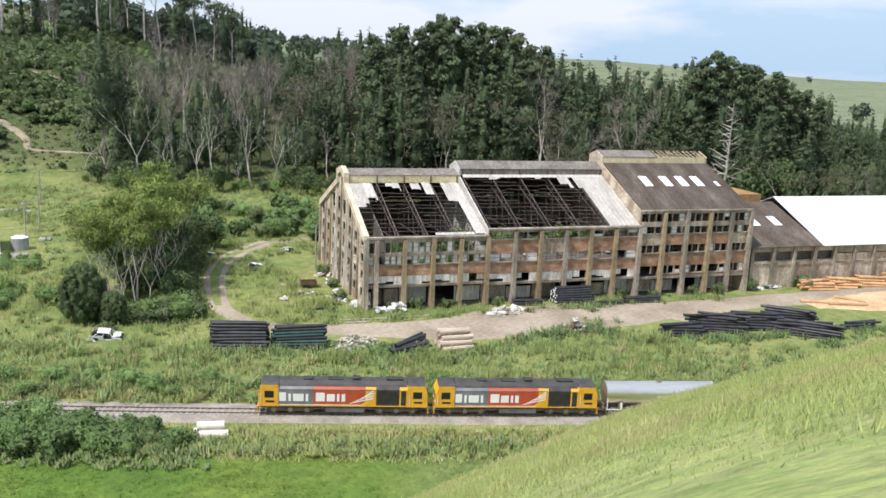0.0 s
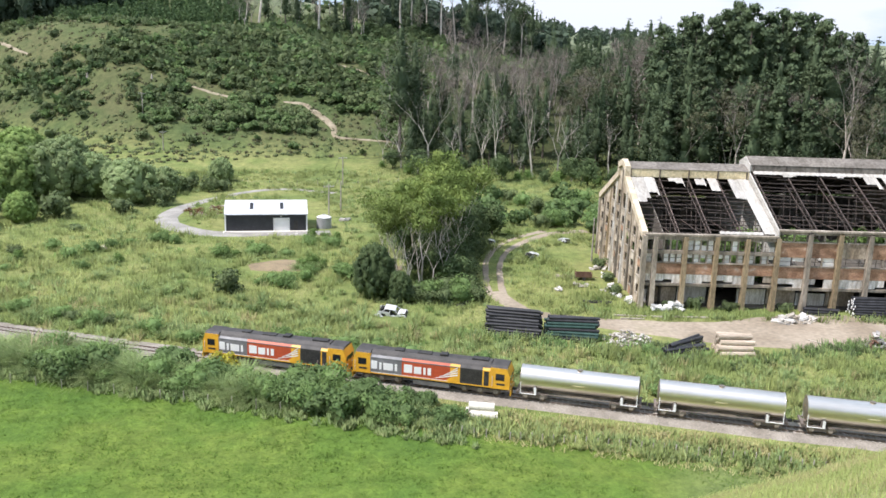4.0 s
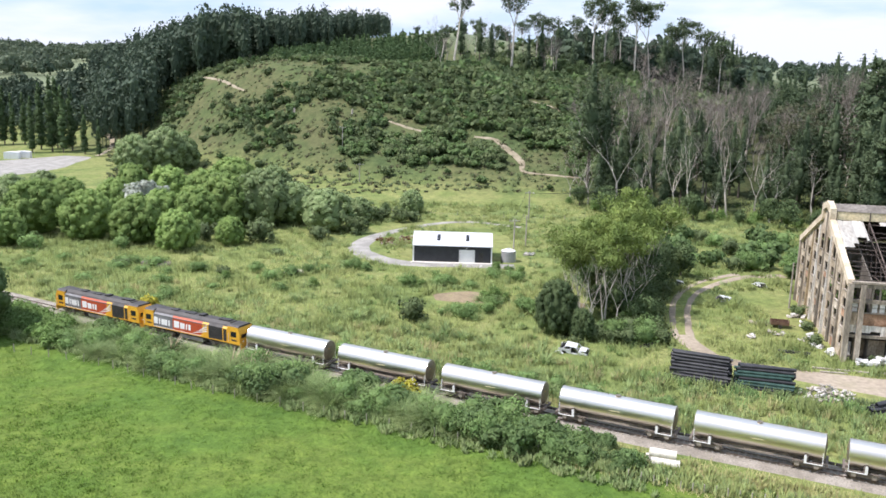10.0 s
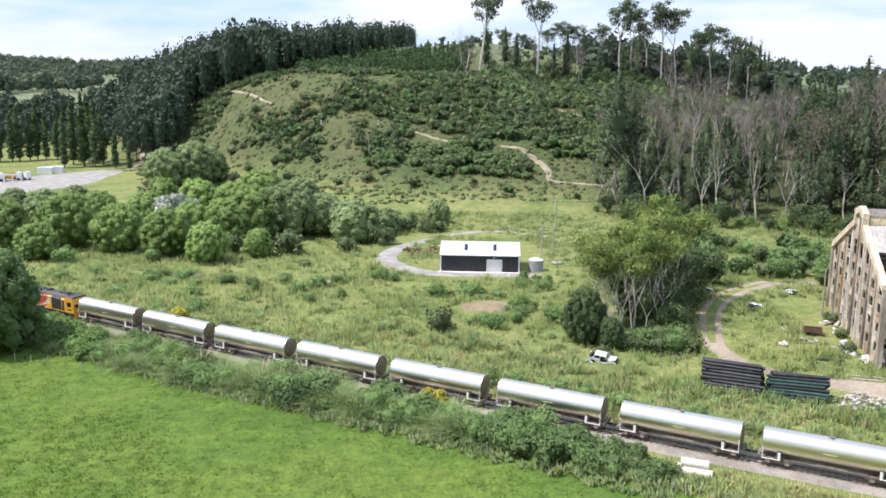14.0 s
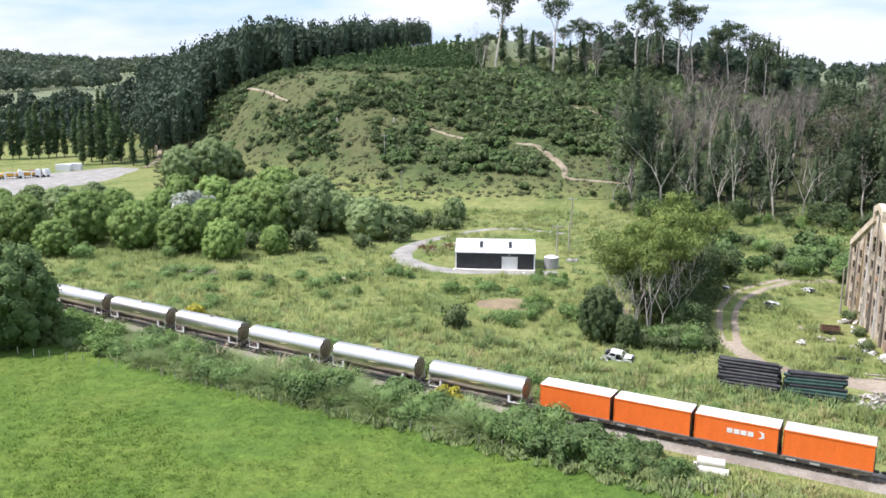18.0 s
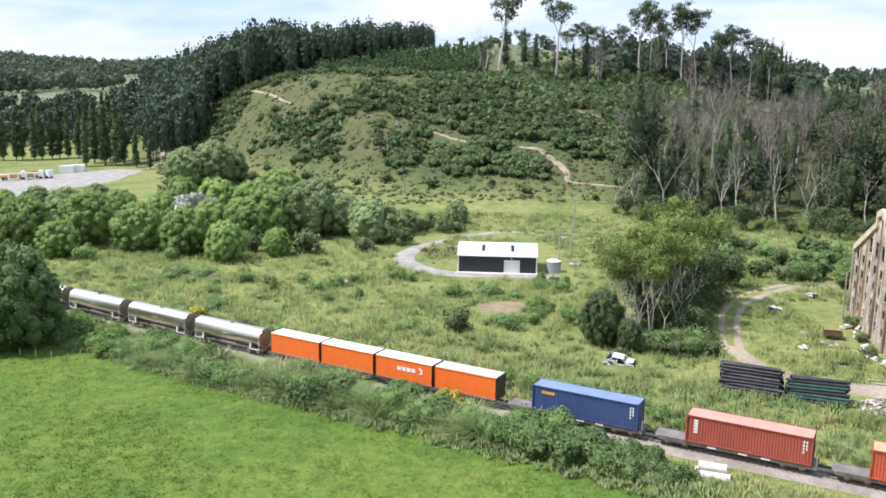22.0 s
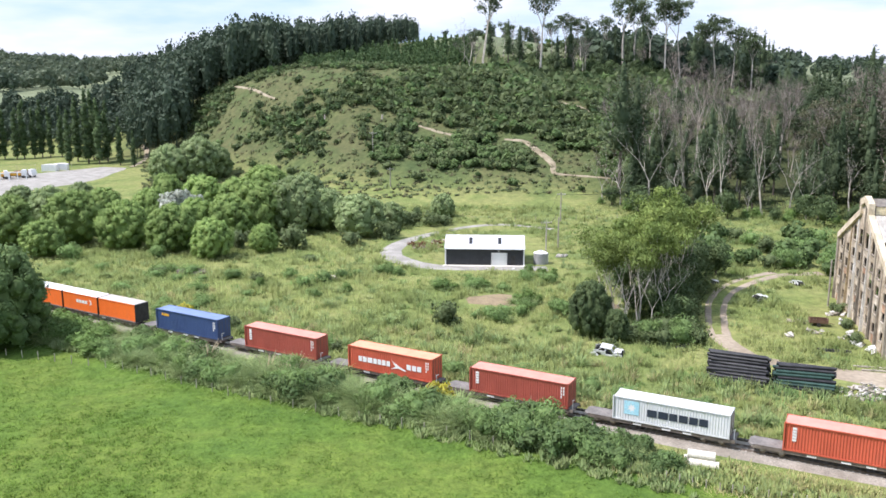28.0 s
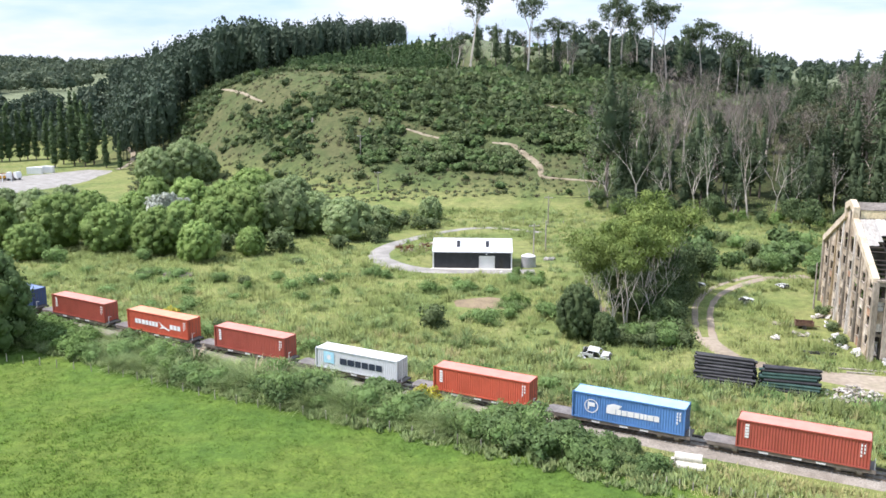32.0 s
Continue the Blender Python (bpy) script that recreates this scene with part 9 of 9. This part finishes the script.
# ---- grass ----
def grass(name, xy, heights, width, material, label, blades=4, bend=0.35, seed=1, spread=0.25):
    """Blades of grass as one mesh: slim bent triangles in tufts."""
    g = np.random.default_rng(seed)
    n = len(xy)
    base = np.repeat(np.column_stack([xy, land(xy[:, 0], xy[:, 1]) - 0.04]), blades, 0)
    h = np.repeat(heights, blades) * g.uniform(0.6, 1.15, n * blades)
    a = g.uniform(0, 2 * np.pi, n * blades)
    base[:, 0] += g.normal(0, spread, n * blades)
    base[:, 1] += g.normal(0, spread, n * blades)
    d = np.column_stack([np.cos(a), np.sin(a), np.zeros(n * blades)])
    side = np.column_stack([-np.sin(a), np.cos(a), np.zeros(n * blades)]) * (width * g.uniform(0.6, 1.3, n * blades))[:, None]
    lean = g.uniform(0.1, bend * 2, n * blades)
    tip = base + d * (h * lean)[:, None] + np.column_stack([np.zeros((n * blades, 2)), h * (1 - 0.3 * lean)])
    quads, soft = blade_sheet(base, tip, side, 0.28)
    m = n * blades
    me = bpy.data.meshes.new(name)
    me.vertices.add(m * 4)
    me.vertices.foreach_set("co", quads.astype(np.float32).ravel())
    me.loops.add(m * 4)
    me.loops.foreach_set("vertex_index", np.arange(m * 4, dtype=np.int32))
    me.polygons.add(m)
    me.polygons.foreach_set("loop_start", np.arange(0, m * 4, 4, dtype=np.int32))
    me.update(calc_edges=True)
    me.polygons.foreach_set("use_smooth", [True] * m)
    me.normals_split_custom_set_from_vertices(np.repeat(soft, 4, 0).tolist())
    me.materials.append(material)
    return tagged(new(name, me), label, "grass", kind="stuff")


gg = np.random.default_rng(17)


def clear_of_roads(x, y):
    on_road = (x > 38) & (x < 180) & (np.abs(y - (99 - 0.2 * (x - 60))) < 6.5)
    in_hall = (x > 56) & (y > 96) & (y > 112 - 0.22 * (x - 58)) & (y < 150 - 0.22 * (x - 58))
    shed = (x > -4) & (x < 19) & (y > 165.5) & (y < 181)
    drive = np.abs(np.hypot((x - 2) / 1.0, (y - 190) / 1.55) - 15.5) < 2.4
    soil = (np.hypot((x - 8) / 7.5, (y - 140.6) / 6.2) < 1) | (np.hypot((x - 22) / 6.5, (y - 137.4) / 5.4) < 1)
    rut = (np.abs(x - np.interp(y, [113, 121, 130, 140, 149, 156, 162], [39.8, 39.0, 40.8, 44.0, 48.4, 54.6, 61.4])) < 2.2) & (y < 163) & (x < 64)
    return ~(on_road | in_hall | shed | drive | soil | rut)


def scatter(n, x0, x1, y0, y1):
    return np.column_stack([gg.uniform(x0, x1, n), gg.uniform(y0, y1, n)])


# rough meadow beyond the railway
q = scatter(50000, -120, 200, 60, 250)
x, y = q[:, 0], q[:, 1]
r = np.hypot(x, y)
patch = ripple(x, y, 6) + 0.7 * ripple(x + 9, y - 4, 2.6)
keep = (y > track_y(x) + 3.2) & clear_of_roads(x, y) & (np.abs(x) < 0.62 * y + 60) & (gg.uniform(-1.6, 1.0, len(x)) < patch + 0.4)
q = q[keep]
hh = 0.6 + 0.5 * (ripple(q[:, 0], q[:, 1], 6) > 0.1) * gg.uniform(0, 1, len(q))
grass("meadow_grass", q, hh, 0.055, M_GRASS, "long rough meadow grass, green and straw-coloured", 5, 0.5, 3, 0.35)
# taller seeding grass in patches
q = scatter(26000, -75, 125, 60, 185)
x, y = q[:, 0], q[:, 1]
patch = ripple(x + 3, y, 4.4) + 0.8 * ripple(x - 7, y + 5, 1.9)
keep = (y > track_y(x) + 3.4) & (y < track_y(x) + 70) & clear_of_roads(x, y) & (np.abs(x) < 0.62 * y + 40) & (gg.uniform(-1.0, 1.0, len(x)) < patch)
q = q[keep]
grass("tall_grass", q, gg.uniform(0.8, 1.5, len(q)), 0.05, M_GRASS, "tall seeding grass standing in pale patches", 5, 0.45, 9, 0.3)
# the strip between paddock and railway
q = scatter(9000, 14, 75, 50, 92)
x, y = q[:, 0], q[:, 1]
off = (track_y(x) - y)
q = q[(off > 4.0) & (off < 13.5) & (np.degrees(np.arctan2(x, y)) < 48)]
grass("trackside_grass", q, np.full(len(q), 0.5), 0.05, M_GRASS_STRAW, "dry pale grass beside the railway", 5, 0.5, 4, 0.3)
# paddock
q = scatter(60000, -95, 45, 50, 125)
x, y = q[:, 0], q[:, 1]
q = q[(track_y(x) - y > 9.5) & (np.hypot(x, y) > 68) & (np.abs(x) < 0.62 * y + 12) & (land(x, y) < 1.5)]
grass("paddock_grass", q, 0.15 + 0.07 * (ripple(q[:, 0], q[:, 1], 3.1) + ripple(q[:, 1], q[:, 0], 1.1)), 0.05, M_GRASS_PADDOCK, "short bright green paddock grass", 3, 0.6, 5, 0.3)
# the camera's own spur
ph, rr = np.radians(gg.uniform(27, 70, 90000)), 10 + 44 * np.sqrt(gg.uniform(0, 1, 90000))
q = np.column_stack([rr * np.sin(ph), rr * np.cos(ph)])
dry = ripple(q[:, 0] * 1.0 + 5, q[:, 1] * 1.9, 3.4) + 0.5 * ripple(q[:, 0], q[:, 1] * 1.6, 1.1) + gg.normal(0, 0.25, len(q)) > 0.42
tall = 0.10 + 0.20 * gg.uniform(0, 1, len(q)) * (ripple(q[:, 0], q[:, 1], 2.2) > -0.2)
grass("spur_grass", q[~dry], tall[~dry], 0.013, M_GRASS_HILL, "seeding fresh green grass on the near spur", 3, 0.5, 6, 0.2)
grass("dry_spur_grass", q[dry], tall[dry], 0.013, M_GRASS_STRAW, "straw-coloured patches of grass on the near spur", 3, 0.5, 7, 0.2)


def motions():
    """The train rolls away along the line; every vehicle keeps its distance behind the leading end, and its wheels turn with the way."""
    for ob, back, z in TRAIN:
        walk(ob, [(t, on_track(front_of_train(t) + back, z + 0.02)) for t in [i * 1.0 for i in range(33)]])
    keyed = {}
    for ob, back, z in TRAIN:
        for w in ob.children_recursive:
            if not w.name.startswith("wheelset"):
                continue
            r = w["radius"]
            if r not in keyed:
                turns = [(i / 20, -(front_of_train(0) - front_of_train(i / 20)) / r) for i in range(641)]
                walk(w, [(t, pose(0, 0, 0, 0, math.degrees(a), 0)) for t, a in turns])
                keyed[r] = w
            else:
                w.rotation_mode = "QUATERNION"
                move = w.animation_data_create()
                move.action = keyed[r].animation_data.action
                move.action_slot = keyed[r].animation_data.action_slot


motions()
